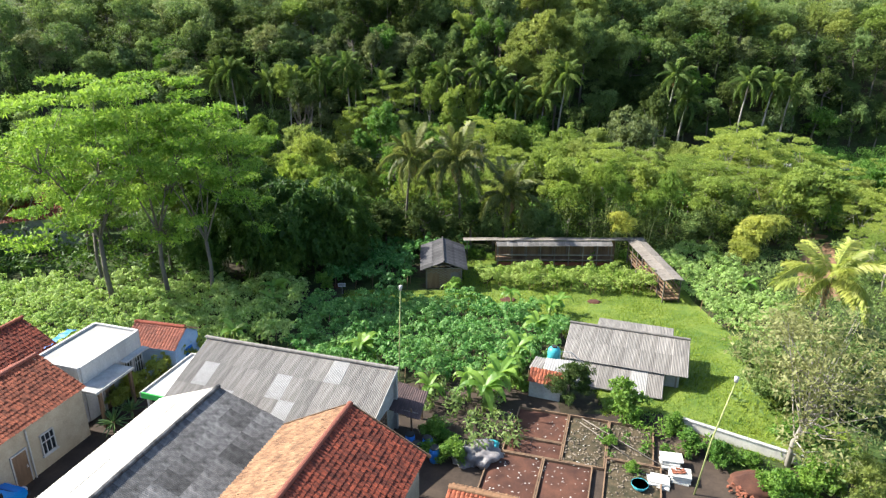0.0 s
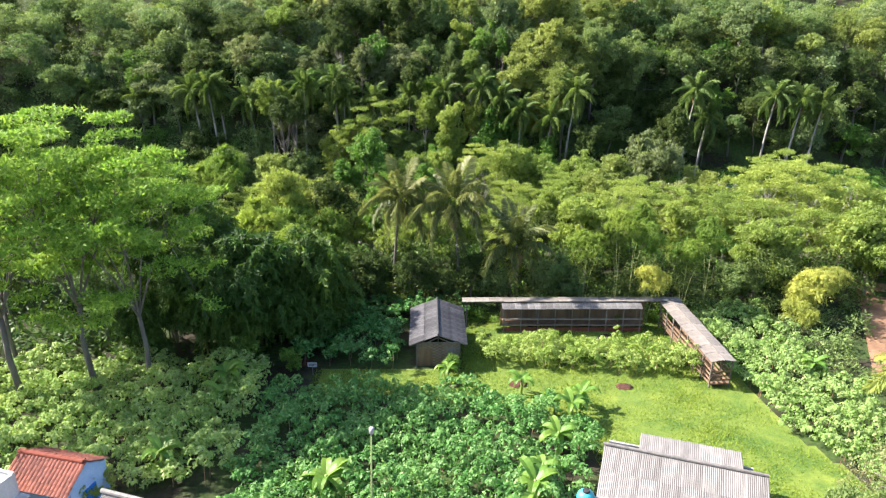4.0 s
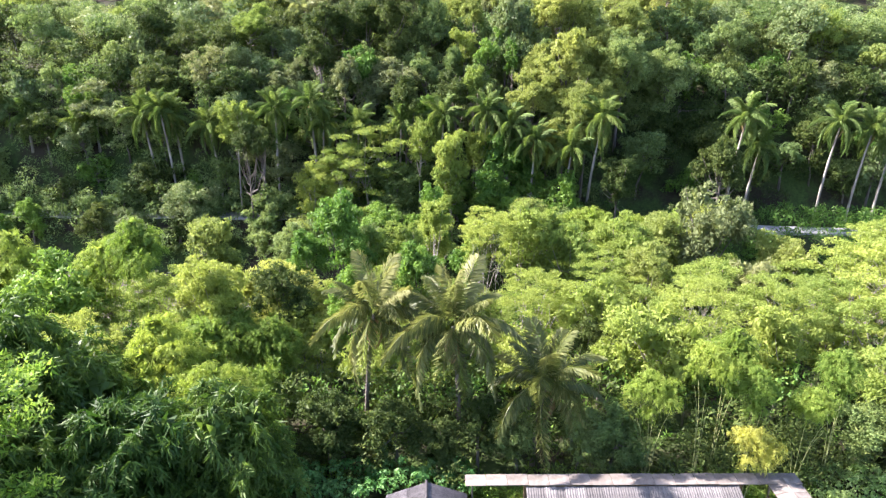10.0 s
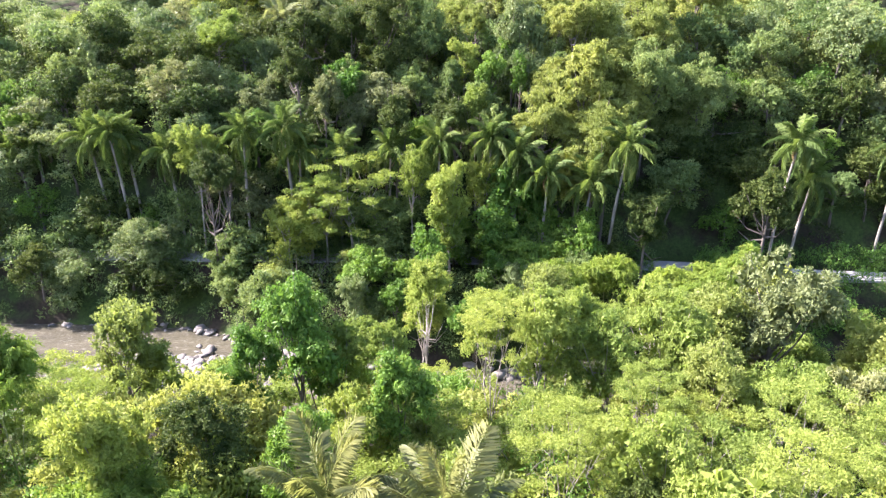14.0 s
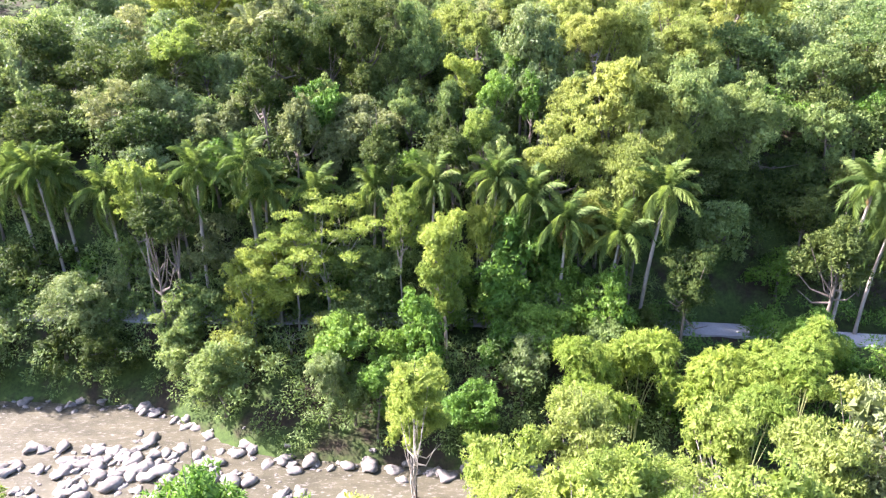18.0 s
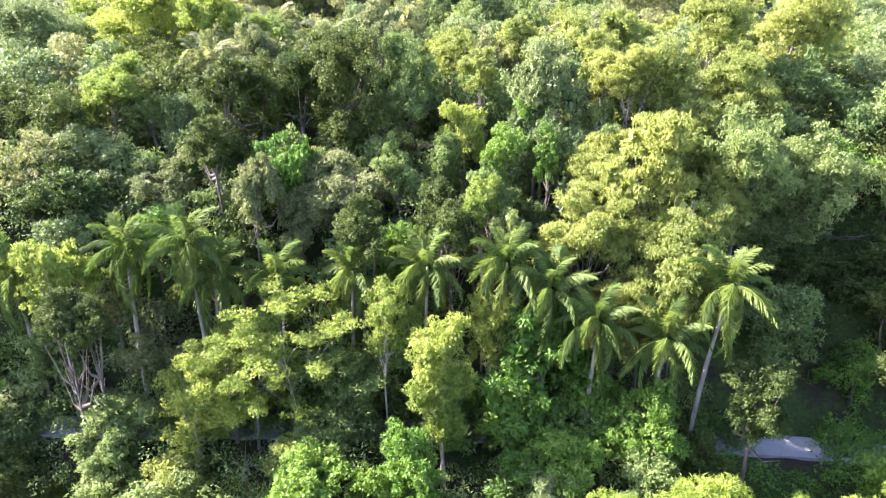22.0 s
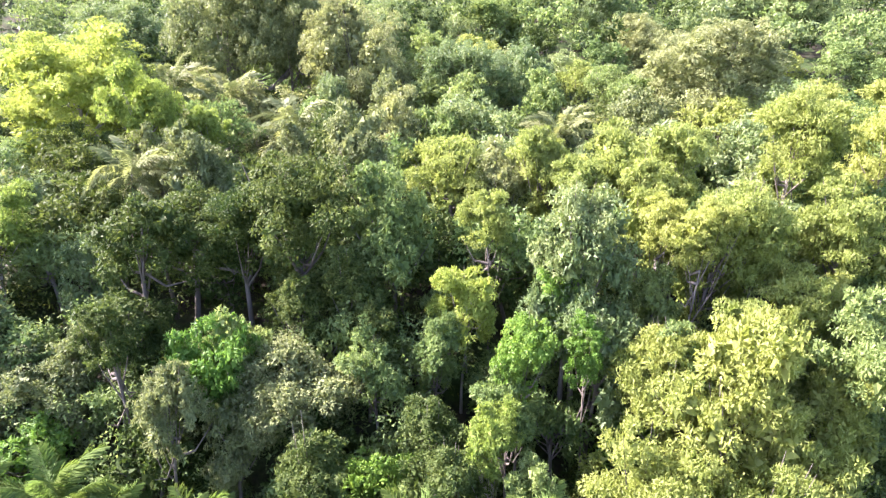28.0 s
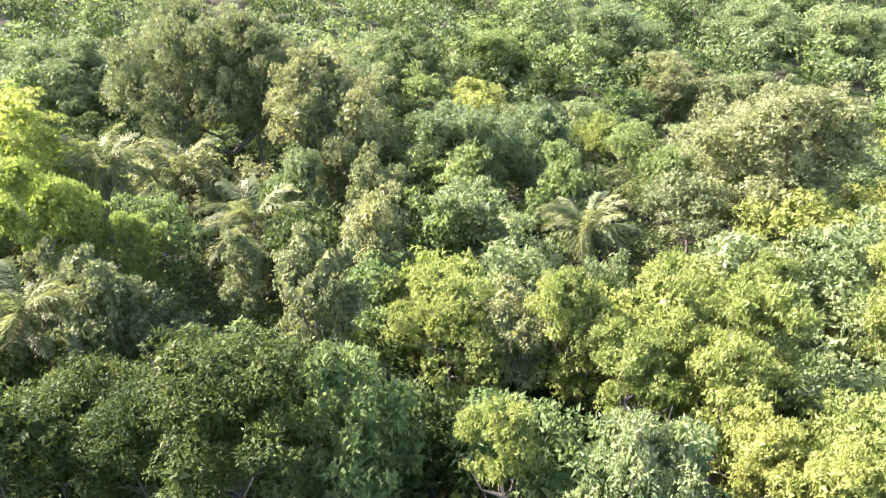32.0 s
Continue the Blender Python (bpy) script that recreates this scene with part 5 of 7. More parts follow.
basin = thing("plastic_basin", pose(10.3, 29.0, ground_z(10.3, 29.0) + 0.1), "teal plastic basin standing on a pale board", "basin")
part("bowl", Geo().tube([(0, 0, 0), (0, 0, 0.02), (0, 0, 0.26), (0, 0, 0.26), (0, 0, 0.06)], [0.30, 0.32, 0.46, 0.42, 0.28], 18).mesh("bowl", TEAL, True), basin)
part("rim", Geo().tube([(0.45 * math.cos(k * 0.5236), 0.45 * math.sin(k * 0.5236), 0.265) for k in range(13)], [0.022] * 13, 6, False).mesh("rim", TEAL, True), basin)
ob = new("loose_board", Geo().box(-0.75, -0.6, 0, 0.75, 0.6, 0.05).mesh("loose_board", STYRO))
ob.matrix_basis = pose(10.3, 29.0, ground_z(10.3, 29.0) + 0.04, 0, 0, -20)
tagged(ob, "dirty white board lying on the ground", "board")

for x, y, z0, z1, lx, lbl in ((-2.85, 37.0, 2.2, 10.2, 0.25, "tall thin bamboo aerial pole"), (13.0, 28.6, 2.3, 9.2, 1.15, "tall leaning bamboo pole with a small lamp")):
    p = thing("bamboo_mast", pose(x, y, z0), lbl, "pole")
    part("mast", Geo().tube([(0, 0, -0.3), (lx * 0.45, 0.1, (z1 - z0) * 0.5), (lx, 0, z1 - z0)], [0.05, 0.045, 0.03], 7).mesh("mast", CULM, True), p)
    part("head", Geo().tube([(lx, 0, z1 - z0), (lx + 0.02, 0, z1 - z0 + 0.28)], [0.09, 0.12], 8).mesh("head", WHITEWASH, True), p)

# ---- hut with woven walls ----
h = thing("hut", pose(-0.1, 63.0, ground_z(0, 63), 0, 0, 91.5), "small hut with woven bamboo walls and a dark sheet roof", "hut")
WOVEN = plain("woven_bamboo", (0.14, 0.115, 0.085), (0.26, 0.22, 0.165), 2.0, 0.85, each=0.2)
RIDGE, EAVE = 3.0, 2.15
sheet_roof(h, 6.6, 2.15, RIDGE - EAVE, RIDGE, -1, HUT_SHEET, 2, 0.8, seed=30)
sheet_roof(h, 6.6, 2.15, RIDGE - EAVE, RIDGE, 1, HUT_SHEET, 2, 0.8, seed=31)
part("ridge_cap", Geo().tube([(-3.35, 0, 3.03), (3.35, 0, 3.03)], [0.08, 0.08], 8).mesh("ridge_cap", HUT_SHEET), h)
for s in (-1, 1):
    part("side_wall", Geo().box(-2.9, s * 1.62 - 0.04, 0, 2.9, s * 1.62 + 0.04, 2.2).mesh("side_wall", WOVEN), h)
part("back_wall", Geo().box(2.86, -1.58, 0, 2.94, 1.58, 2.2).mesh("back_wall", WOVEN), h)
part("front_wall", Geo().box(-2.94, -1.58, 0, -2.88, 1.58, 2.05).mesh("front_wall", WOOD), h)
strand = Geo().box(-0.012, -0.11, -0.05, 0.012, 0.11, 0.05).mesh("woven_strip", WOVEN)
for j in range(16):
    for i in range(14):
        if (i + j) % 2 == 0 and not (9 <= i and j < 13):
            part("woven_strip", strand, h, "", pose(-2.955, -1.47 + i * 0.225, 0.12 + j * 0.122))
for a, b in (((-3.0, -1.6, 2.15), (-3.0, 1.6, 2.15)), ((-3.0, 0, 2.15), (-3.0, 0, 2.95)), ((-3.0, -0.9, 2.15), (-3.0, 0, 2.6)), ((-3.0, 0.9, 2.15), (-3.0, 0, 2.6)), ((-3.25, 0, 2.93), (-3.25, -2.1, 2.1)), ((-3.25, 0, 2.93), (-3.25, 2.1, 2.1))):
    part("truss_bar", Geo().beam(a, b, 0.07).mesh("truss_bar", GREY_WOOD), h)
for x in (-2.95, 0, 2.95):
    for s in (-1, 1):
        part("post", Geo().beam((x, s * 1.68, -0.2), (x, s * 1.68, 2.2), 0.1).mesh("post", GREY_WOOD), h)
part("door", Geo().box(-2.99, -1.5, 0.02, -2.95, -0.65, 1.75).mesh("door", GREY_WOOD), h)

# ---- animal sheds in an L ----
h = thing("animal_shed", pose(0, 0, ground_z(11, 66)), "long low animal shed with a pale board and corrugated roof", "shed", "animal sheds")
sheet_roof(h, 12.0, 0.66, 0.22, 0, -1, OLD_SHEET, 1, 0.55, waves=4, seed=40)
for c in list(h.children):
    c.matrix_basis = pose(11.4, 66.6, 2.55, 0, 0, 0.8) @ c.matrix_basis
for i in range(16):
    x = 2.0 + i * 1.19
    part("roof_board", Geo().box(0, -0.5, 0, 1.17, 0.5, 0.04).mesh("roof_board", GREY_WOOD), h, "", pose(x, 66.95 + 0.014 * i, 2.62 + 0.01 * (i % 3), -3, 0, 0.8 + (i % 3) * 0.3))
for i in range(9):
    x = 5.6 + i * 1.47
    part("post", Geo().beam((x, 66.1, -0.3), (x, 66.1, 2.33), 0.08).mesh("post", GREY_WOOD), h)
    part("post", Geo().beam((x, 67.3, -0.3), (x, 67.3, 2.6), 0.08).mesh("post", GREY_WOOD), h)
part("post", Geo().beam((2.4, 66.9, -0.3), (2.4, 66.9, 2.6), 0.08).mesh("post", GREY_WOOD), h)
part("back_wall", Geo().box(5.4, 67.32, 0, 18.0, 67.38, 2.3).mesh("back_wall", WOOD), h)
part("floor_deck", Geo().box(5.5, 66.2, 0.62, 17.6, 67.25, 0.7).mesh("floor_deck", WOOD), h)
for z in (0.66, 1.25):
    part("rail", Geo().beam((5.5, 66.03, z), (17.6, 66.03, z + 0.02), 0.06, 0.1).mesh("rail", GREY_WOOD), h)
part("plank_base", Geo().box(5.5, 66.15, 0.0, 17.6, 66.21, 0.4).mesh("plank_base", TILE_DARK), h)

h = thing("animal_shed", pose(20.4, 61.9, ground_z(20, 62), 0, 0, 94.0), "narrow animal shed roofed with weathered boards", "shed", "animal sheds")
for i in range(9):
    for s in (-1, 1):
        part("roof_board", Geo().box(0, -0.95, 0, 1.17, 0, 0.05).mesh("roof_board", GREY_WOOD), h, "", pose(-5.3 + i * 1.18, 0, 2.56 + 0.012 * (i % 3), 0, 0, 0) @ (pose(0, 0, 0, 9, 0, 0) if s < 0 else pose(1.17, 0, 0, 0, 0, 180) @ pose(0, 0, 0, 9, 0, 0)))
part("ridge_pole", Geo().beam((-5.4, 0, 2.63), (5.35, 0, 2.63), 0.07).mesh("ridge_pole", GREY_WOOD), h)
for i in range(8):
    x = -5.1 + i * 1.45
    for s in (-0.75, 0.75):
        part("post", Geo().beam((x, s, -0.3), (x, s, 2.45), 0.09).mesh("post", GREY_WOOD), h)
for s in (-0.72, 0.72):
    for z in (0.5, 0.85, 1.2, 1.55):
        part("rail", Geo().beam((-5.1, s, z), (5.1, s, z), 0.05, 0.12).mesh("rail", WOOD), h)
for z in (0.5, 0.85, 1.2, 1.55):
    part("rail", Geo().beam((-5.15, -0.75, z), (-5.15, 0.75, z), 0.05, 0.12).mesh("rail", WOOD), h)
part("floor_deck", Geo().box(-5.1, -0.7, 0.4, 5.1, 0.7, 0.47).mesh("floor_deck", WOOD), h)
for k, (x, y, r) in enumerate(((0.9, 57.0, 0.75), (5.9, 57.2, 0.7), (13.8, 56.8, 0.6), (-10.6, 60.4, 0.6))):
    heap("soil_mound", x, y, r, 0.22, SOIL, "low heap of bare red earth in the grass", "soil heap", 20 + k, 0.3)
sgn = thing("sign_board", pose(-9.6, 58.6, ground_z(-9.6, 58.6)), "small white notice board on a stake", "sign")
part("stake", Geo().beam((0, 0, -0.3), (0, 0, 1.15), 0.06).mesh("stake", GREY_WOOD), sgn)
part("board", Geo().box(-0.35, -0.03, 0.75, 0.35, -0.06, 1.12).mesh("board", WHITEWASH), sgn)
part("writing_bar", Geo().box(-0.27, -0.066, 0.95, 0.27, -0.062, 1.0).box(-0.27, -0.066, 0.85, 0.15, -0.062, 0.89).mesh("writing_bar", RUBBER), sgn)

# ---- trees seen one by one ----
tree("leafy_tree", -10.8, 90.0, 7.4, 2.0)
tree("albizia_tree", -15.4, 80.0, 9.0, 2.8)
tree("mango_tree", -10.9, 82.0, 7.4, 2.6)
tree("feathery_tree", 7.8, 82.0, 7.9, 2.6)
tree("albizia_tree", 12.5, 80.0, 7.3, 2.3)
tree("feathery_tree", 18.0, 77.0, 9.0, 2.8)
tree("olive_tree", 26.2, 99.0, 6.5, 4.1)
tree("golden_tree", 18.5, 90.0, 6.6, 2.9)
tree("golden_tree", 32.7, 96.0, 5.0, 3.3)
tree("feathery_tree", 27.6, 86.0, 5.1, 2.7)
tree("feathery_tree", 4.4, 91.0, 10.0, 2.3)
tree("albizia_tree", 9.8, 95.0, 7.8, 2.2)
tree("bamboo_clump", -23.3, 84.0, 10.0, 3.0)
tree("albizia_tree", -5.4, 90.0, 7.0, 2.5)
tree("leafy_tree", -1.2, 86.0, 7.5, 2.3)
tree("albizia_tree", 12.3, 92.0, 6.9, 2.6)
tree("albizia_tree", -0.3, 108.0, 5.4, 2.0)
tree("feathery_tree", 13.1, 86.0, 7.9, 2.1)
tree("leafy_tree", -5.9, 80.0, 8.0, 2.0)
tree("dark_bamboo", -23.8, 67.0, 9.1, 4.2)
tree("dark_bamboo", -19.6, 68.0, 7.0, 4.2)
tree("dark_bamboo", -14.7, 66.0, 5.1, 3.9)
tree("dark_bamboo", -9.5, 65.0, 3.8, 3.0)
tree("dark_bamboo", -17.7, 63.0, 4.9, 3.6)
tree("bamboo_clump", -16.9, 73.0, 7.1, 3.8)
tree("bamboo_clump", -12.3, 70.0, 6.2, 3.4)
tree("bamboo_clump", -10.5, 77.0, 5.6, 2.6)
tree("bamboo_clump", -14.3, 77.0, 5.6, 4.0)
tree("bamboo_clump", -26.8, 86.0, 7.5, 3.8)
tree("bamboo_clump", -33.1, 86.0, 7.5, 3.8)
tree("bamboo_clump", -10.8, 74.0, 3.5, 3.0)
tree("golden_tree", -20.4, 92.0, 7.5, 3.1)
tree("albizia_tree", -3.4, 75.0, -1.4, 2.5)
tree("mango_tree", -6.4, 71.0, 3.1, 2.4)
tree("mango_tree", 3.9, 75.0, -1.4, 2.0)
tree("mango_tree", 10.5, 79.0, 4.7, 2.3)
tree("feathery_tree", 13.3, 96.0, 6.2, 3.0)
tree("albizia_tree", 17.1, 95.0, 6.0, 3.2)
tree("olive_tree", 26.2, 88.0, 5.3, 2.4)
tree("feathery_tree", 16.1, 86.0, 5.0, 3.1)
tree("bamboo_clump", 15.8, 69.0, 9.1, 1.7)
tree("bamboo_clump", 12.9, 69.0, 7.1, 1.7)
tree("bamboo_clump", 18.1, 68.0, 7.7, 1.7)
tree("bamboo_clump", 21.8, 69.0, 6.3, 1.8)
tree("bamboo_clump", 24.2, 70.0, 7.6, 1.8)
tree("bamboo_clump", 17.6, 71.0, 8.7, 1.8)
tree("feathery_tree", 31.7, 85.0, 5.5, 3.8)
tree("feathery_tree", 37.5, 90.0, 7.3, 4.6)
tree("albizia_tree", 24.9, 78.0, 5.2, 3.2)
tree("albizia_tree", 30.6, 74.0, 5.4, 3.3)
tree("broadleaf_tree", 10.9, 70.0, 3.3, 2.0)
tree("broadleaf_tree", 27.5, 72.0, 2.1, 2.5)
tree("feathery_tree", 37.3, 84.0, 8.0, 5.2)
tree("feathery_tree", 40.8, 92.0, 8.1, 3.9)
tree("feathery_tree", 43.6, 86.0, 7.4, 4.8)
tree("feathery_tree", 33.0, 80.0, 5.9, 3.9)
tree("feathery_tree", 38.3, 78.0, 5.5, 3.8)
tree("feathery_tree", 25.7, 82.0, 6.9, 3.4)
tree("feathery_tree", 21.3, 84.0, 7.3, 3.2)
tree("mango_tree", -20.2, 155.0, 23.1, 3.9)
tree("albizia_tree", 3.6, 152.0, 20.7, 2.6)
tree("mango_tree", -4.4, 153.0, 20.4, 2.5)
tree("leafy_tree", 6.5, 149.0, 13.2, 2.6)
tree("olive_tree", -18.5, 150.0, 12.4, 3.2)
tree("mango_tree", 1.9, 148.0, 10.7, 3.2)
tree("leafy_tree", 0.0, 128.0, -1.4, 3.3)
tree("broadleaf_tree", -7.2, 126.0, -6.9, 2.5)
tree("leafy_tree", 4.7, 123.0, -6.3, 3.1)
tree("bamboo_clump", 14.6, 122.0, -1.2, 3.7)
tree("bamboo_clump", 19.6, 124.0, -1.5, 4.1)
tree("bamboo_clump", 24.8, 120.0, -1.8, 4.3)
tree("bamboo_clump", 29.9, 121.0, -1.5, 3.7)
tree("bamboo_clump", 35.3, 124.0, -0.5, 3.1)
tree("bamboo_clump", 13.9, 118.0, -3.2, 3.8)
tree("golden_tree", -0.9, 118.0, -2.7, 2.3)
tree("leafy_tree", 17.6, 131.0, -0.4, 3.2)
tree("mango_tree", 22.5, 131.0, -3.4, 3.2)
tree("rubber_tree", -39.3, 138.0, -3.2, 5.2)
tree("broadleaf_tree", -26.4, 136.2, -2.7, 3.7)
tree("mango_tree", -34.9, 135.5, -7.5, 3.5)
tree("mango_tree", -40.9, 136.0, -7.8, 3.9)
tree("broadleaf_tree", -27.0, 134.0, -7.2, 3.7)
tree("rubber_tree", -11.9, 226.4, 29.0, 8.5)
tree("rubber_tree", -23.6, 236.8, 32.6, 8.5)
tree("broadleaf_tree", 11.1, 239.8, 33.9, 8.3)
tree("rubber_tree", 34.2, 249.4, 35.7, 8.5)
tree("rubber_tree", 57.1, 250.6, 36.5, 7.8)
tree("rubber_tree", 70.9, 246.9, 35.8, 7.6)
tree("rubber_tree", -2.4, 236.2, 33.5, 7.0)
tree("olive_tree", -12.7, 174.8, 25.9, 2.4)
tree("rubber_tree", 13.5, 203.0, 28.8, 4.3)
tree("broadleaf_tree", 14.5, 189.4, 27.3, 3.7)
tree("broadleaf_tree", 25.5, 194.2, 28.3, 3.2)
tree("olive_tree", -24.9, 172.0, 25.3, 2.8)
tree("rubber_tree", -52.6, 232.6, 31.5, 8.5)
tree("rubber_tree", -11.9, 237.4, 30.7, 8.5)
tree("olive_tree", 48.4, 223.0, 28.0, 8.5)
tree("olive_tree", 7.9, 165.0, 25.3, 2.7)
tree("broadleaf_tree", 6.3, 144.8, 16.5, 2.2)
tree("mango_tree", 2.1, 143.4, 14.7, 2.7)
tree("olive_tree", -15.3, 145.0, 16.6, 2.4)
tree("mango_tree", -19.0, 148.2, 19.6, 2.5)
tree("golden_tree", 59.9, 191.6, 26.9, 6.4)
tree("rubber_tree", -53.5, 186.6, 25.9, 7.0)
tree("mango_tree", 2.2, 141.0, 13.7, 2.6)
tree("albizia_tree", 5.4, 142.6, 15.5, 2.1)
tree("broadleaf_tree", 7.1, 140.0, 13.1, 2.0)
tree("mango_tree", -5.5, 141.2, 13.2, 3.1)
tree("mango_tree", -28.7, 135.0, 7.5, 2.9)
tree("mango_tree", -26.0, 134.8, 7.6, 2.4)
tree("rubber_tree", -49.1, 137.0, -6.9, 4.6)
tree("albizia_tree", -0.6, 112.0, 1.2, 2.8)
tree("broadleaf_tree", 18.1, 128.0, -2.9, 3.0)
tree("bamboo_clump", 31.5, 118.0, 0.6, 3.1)
tree("bamboo_clump", 24.6, 112.0, 0.8, 2.8)
tree("golden_tree", 9.4, 100.0, 7.2, 2.7)
tree("albizia_tree", 4.6, 98.0, 6.2, 2.6)
tree("leafy_tree", -8.3, 90.0, 9.9, 2.9)
tree("albizia_tree", -2.9, 88.0, 9.4, 1.6)
tree("golden_tree", 22.6, 99.0, 6.3, 3.4)
tree("golden_tree", 28.2, 104.0, 5.6, 2.6)
tree("albizia_tree", 7.4, 92.0, 8.1, 2.8)
tree("albizia_tree", 19.1, 104.0, 3.8, 2.6)
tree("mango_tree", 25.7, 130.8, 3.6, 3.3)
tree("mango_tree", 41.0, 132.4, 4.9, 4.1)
tree("leafy_tree", 36.5, 127.8, -2.6, 3.3)
tree("leafy_tree", 40.3, 127.2, -3.6, 2.4)

# ---- the wooded hill, tree by tree ----
tree("golden_tree", 13.4, 140.6, 14.0, 4.4)
tree("golden_tree", 17.6, 144.6, 17.4, 4.4)
tree("golden_tree", 18.7, 138.6, 12.6, 4.4)
tree("golden_tree", 20.4, 135.8, 9.4, 3.9)
tree("golden_tree", 16.2, 137.2, 8.2, 3.3)
tree("golden_tree", 22.4, 141.2, 14.0, 3.8)
tree("golden_tree", 19.0, 142.6, 20.2, 4.2)
tree("golden_tree", 21.6, 136.6, 11.6, 3.8)
tree("broadleaf_tree", 28.4, 145.6, 19.0, 4.6)
tree("broadleaf_tree", 36.8, 148.0, 16.6, 4.6)
tree("golden_tree", 26.0, 144.0, 16.4, 3.2)
tree("rubber_tree", 11.3, 150.5, 23.3, 4.2)
tree("rubber_tree", 12.3, 149.0, 17.7, 3.4)
tree("mango_tree", -8.3, 156.0, 25.2, 5.3)
tree("mango_tree", -12.6, 156.6, 23.6, 4.5)
tree("mango_tree", -17.2, 157.5, 23.4, 4.9)
tree("leafy_tree", -12.3, 149.5, 17.1, 3.4)
tree("olive_tree", -8.3, 149.0, 14.3, 4.8)
tree("broadleaf_tree", -2.2, 148.5, 16.9, 2.5)
tree("olive_tree", -24.9, 150.5, 12.2, 4.5)
tree("olive_tree", -29.3, 151.0, 13.0, 3.8)
tree("olive_tree", -11.6, 146.5, 12.0, 2.7)
tree("leafy_tree", -2.4, 143.5, 10.6, 2.8)
tree("golden_tree", 3.1, 166.0, 24.7, 4.8)
tree("golden_tree", 11.5, 163.0, 26.8, 3.5)
tree("golden_tree", 20.8, 153.0, 25.0, 4.6)
tree("golden_tree", 16.8, 156.0, 26.4, 3.4)
tree("golden_tree", 31.7, 156.0, 23.9, 4.6)
tree("golden_tree", 31.2, 164.0, 29.8, 4.5)
tree("golden_tree", 39.9, 165.0, 29.1, 5.4)
tree("broadleaf_tree", 30.6, 150.0, 16.2, 4.4)
tree("broadleaf_tree", 35.9, 150.0, 13.2, 4.5)
# A dark kind puts the shade beside the golden trees into leaf colour.
tree("mango_tree", 35.2, 147.0, 6.3, 4.0)
tree("broadleaf_tree", 26.0, 150.0, 16.3, 2.8)
tree("albizia_tree", -38.9, 186.0, 28.5, 9.2)
tree("albizia_tree", -33.8, 160.0, 22.2, 5.0)
tree("rubber_tree", -32.3, 154.0, 15.5, 4.0)
tree("olive_tree", -4.4, 184.0, 24.6, 4.2)
tree("rubber_tree", 6.0, 198.0, 28.9, 6.4)
tree("olive_tree", -8.9, 202.0, 33.5, 8.0)
tree("olive_tree", -28.4, 209.0, 38.9, 7.8)
tree("olive_tree", -18.2, 207.0, 38.4, 6.4)
tree("olive_tree", 34.0, 190.0, 30.4, 9.0)
tree("olive_tree", 37.6, 231.0, 31.4, 6.8)
tree("rubber_tree", -10.0, 192.0, 27.9, 3.3)
tree("olive_tree", -3.8, 190.0, 27.8, 3.2)
tree("olive_tree", -4.4, 166.0, 27.8, 3.2)
tree("olive_tree", -2.1, 176.0, 27.6, 3.2)
tree("broadleaf_tree", -1.3, 157.0, 24.1, 3.8)
tree("golden_tree", 3.0, 170.0, 24.7, 3.9)
tree("golden_tree", 10.7, 164.0, 27.9, 2.7)
tree("golden_tree", 15.7, 163.0, 28.3, 3.6)
tree("golden_tree", 12.5, 158.0, 26.7, 2.6)
tree("golden_tree", 21.0, 160.0, 29.0, 3.0)
tree("golden_tree", 23.3, 168.0, 27.6, 2.2)
tree("rubber_tree", 10.6, 150.5, 25.9, 2.9)
tree("golden_tree", 5.7, 154.0, 26.1, 2.1)
tree("golden_tree", 18.8, 150.0, 26.3, 2.1)
tree("golden_tree", 16.8, 152.0, 25.9, 2.0)
tree("albizia_tree", -26.8, 176.0, 30.4, 4.6)
tree("albizia_tree", -20.2, 176.0, 27.3, 2.6)
tree("olive_tree", -18.9, 168.0, 26.2, 3.3)
tree("feathery_tree", -11.3, 138.0, 6.6, 6.2)
tree("feathery_tree", -14.6, 136.6, 4.4, 4.6)
tree("albizia_tree", -16.7, 137.5, 1.3, 5.0)
tree("golden_tree", -20.2, 133.6, -6.0, 3.8)
tree("albizia_tree", -19.0, 134.8, 0.2, 3.9)
tree("golden_tree", -10.7, 132.2, -3.0, 2.4)
tree("albizia_tree", -14.9, 133.5, -9.0, 3.5)
tree("albizia_tree", 1.7, 132.5, 7.0, 3.2)
tree("albizia_tree", 1.9, 132.0, 3.2, 2.7)
tree("albizia_tree", -3.0, 136.0, 8.0, 2.5)
tree("albizia_tree", 5.9, 137.0, 7.1, 2.8)
tree("leafy_tree", 10.0, 137.0, 2.8, 5.5)
tree("leafy_tree", 8.2, 134.5, -2.9, 5.1)
tree("leafy_tree", 14.1, 136.0, -1.1, 4.0)
tree("broadleaf_tree", -6.8, 137.5, 0.0, 5.3)
tree("broadleaf_tree", -7.9, 135.0, -4.5, 4.6)
tree("albizia_tree", -31.6, 139.5, 9.8, 3.2)
# Another dark-leaved tree standing in for shade at the hill's foot.
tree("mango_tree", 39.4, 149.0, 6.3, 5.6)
tree("broadleaf_tree", 32.6, 149.5, 8.8, 4.9)

tree("golden_tree", 24.9, 148.5, 18.0, 2.8)
tree("golden_tree", 21.0, 146.4, 20.4, 3.3)
tree("golden_tree", 17.0, 146.4, 19.6, 2.4)
tree("golden_tree", 24.2, 148.6, 21.6, 2.8)
tree("golden_tree", 27.1, 151.0, 20.4, 2.8)
tree("golden_tree", 24.4, 153.5, 22.4, 2.7)
tree("leafy_tree", 7.0, 146.5, 19.5, 2.2)
tree("leafy_tree", 11.6, 147.0, 19.1, 1.6)
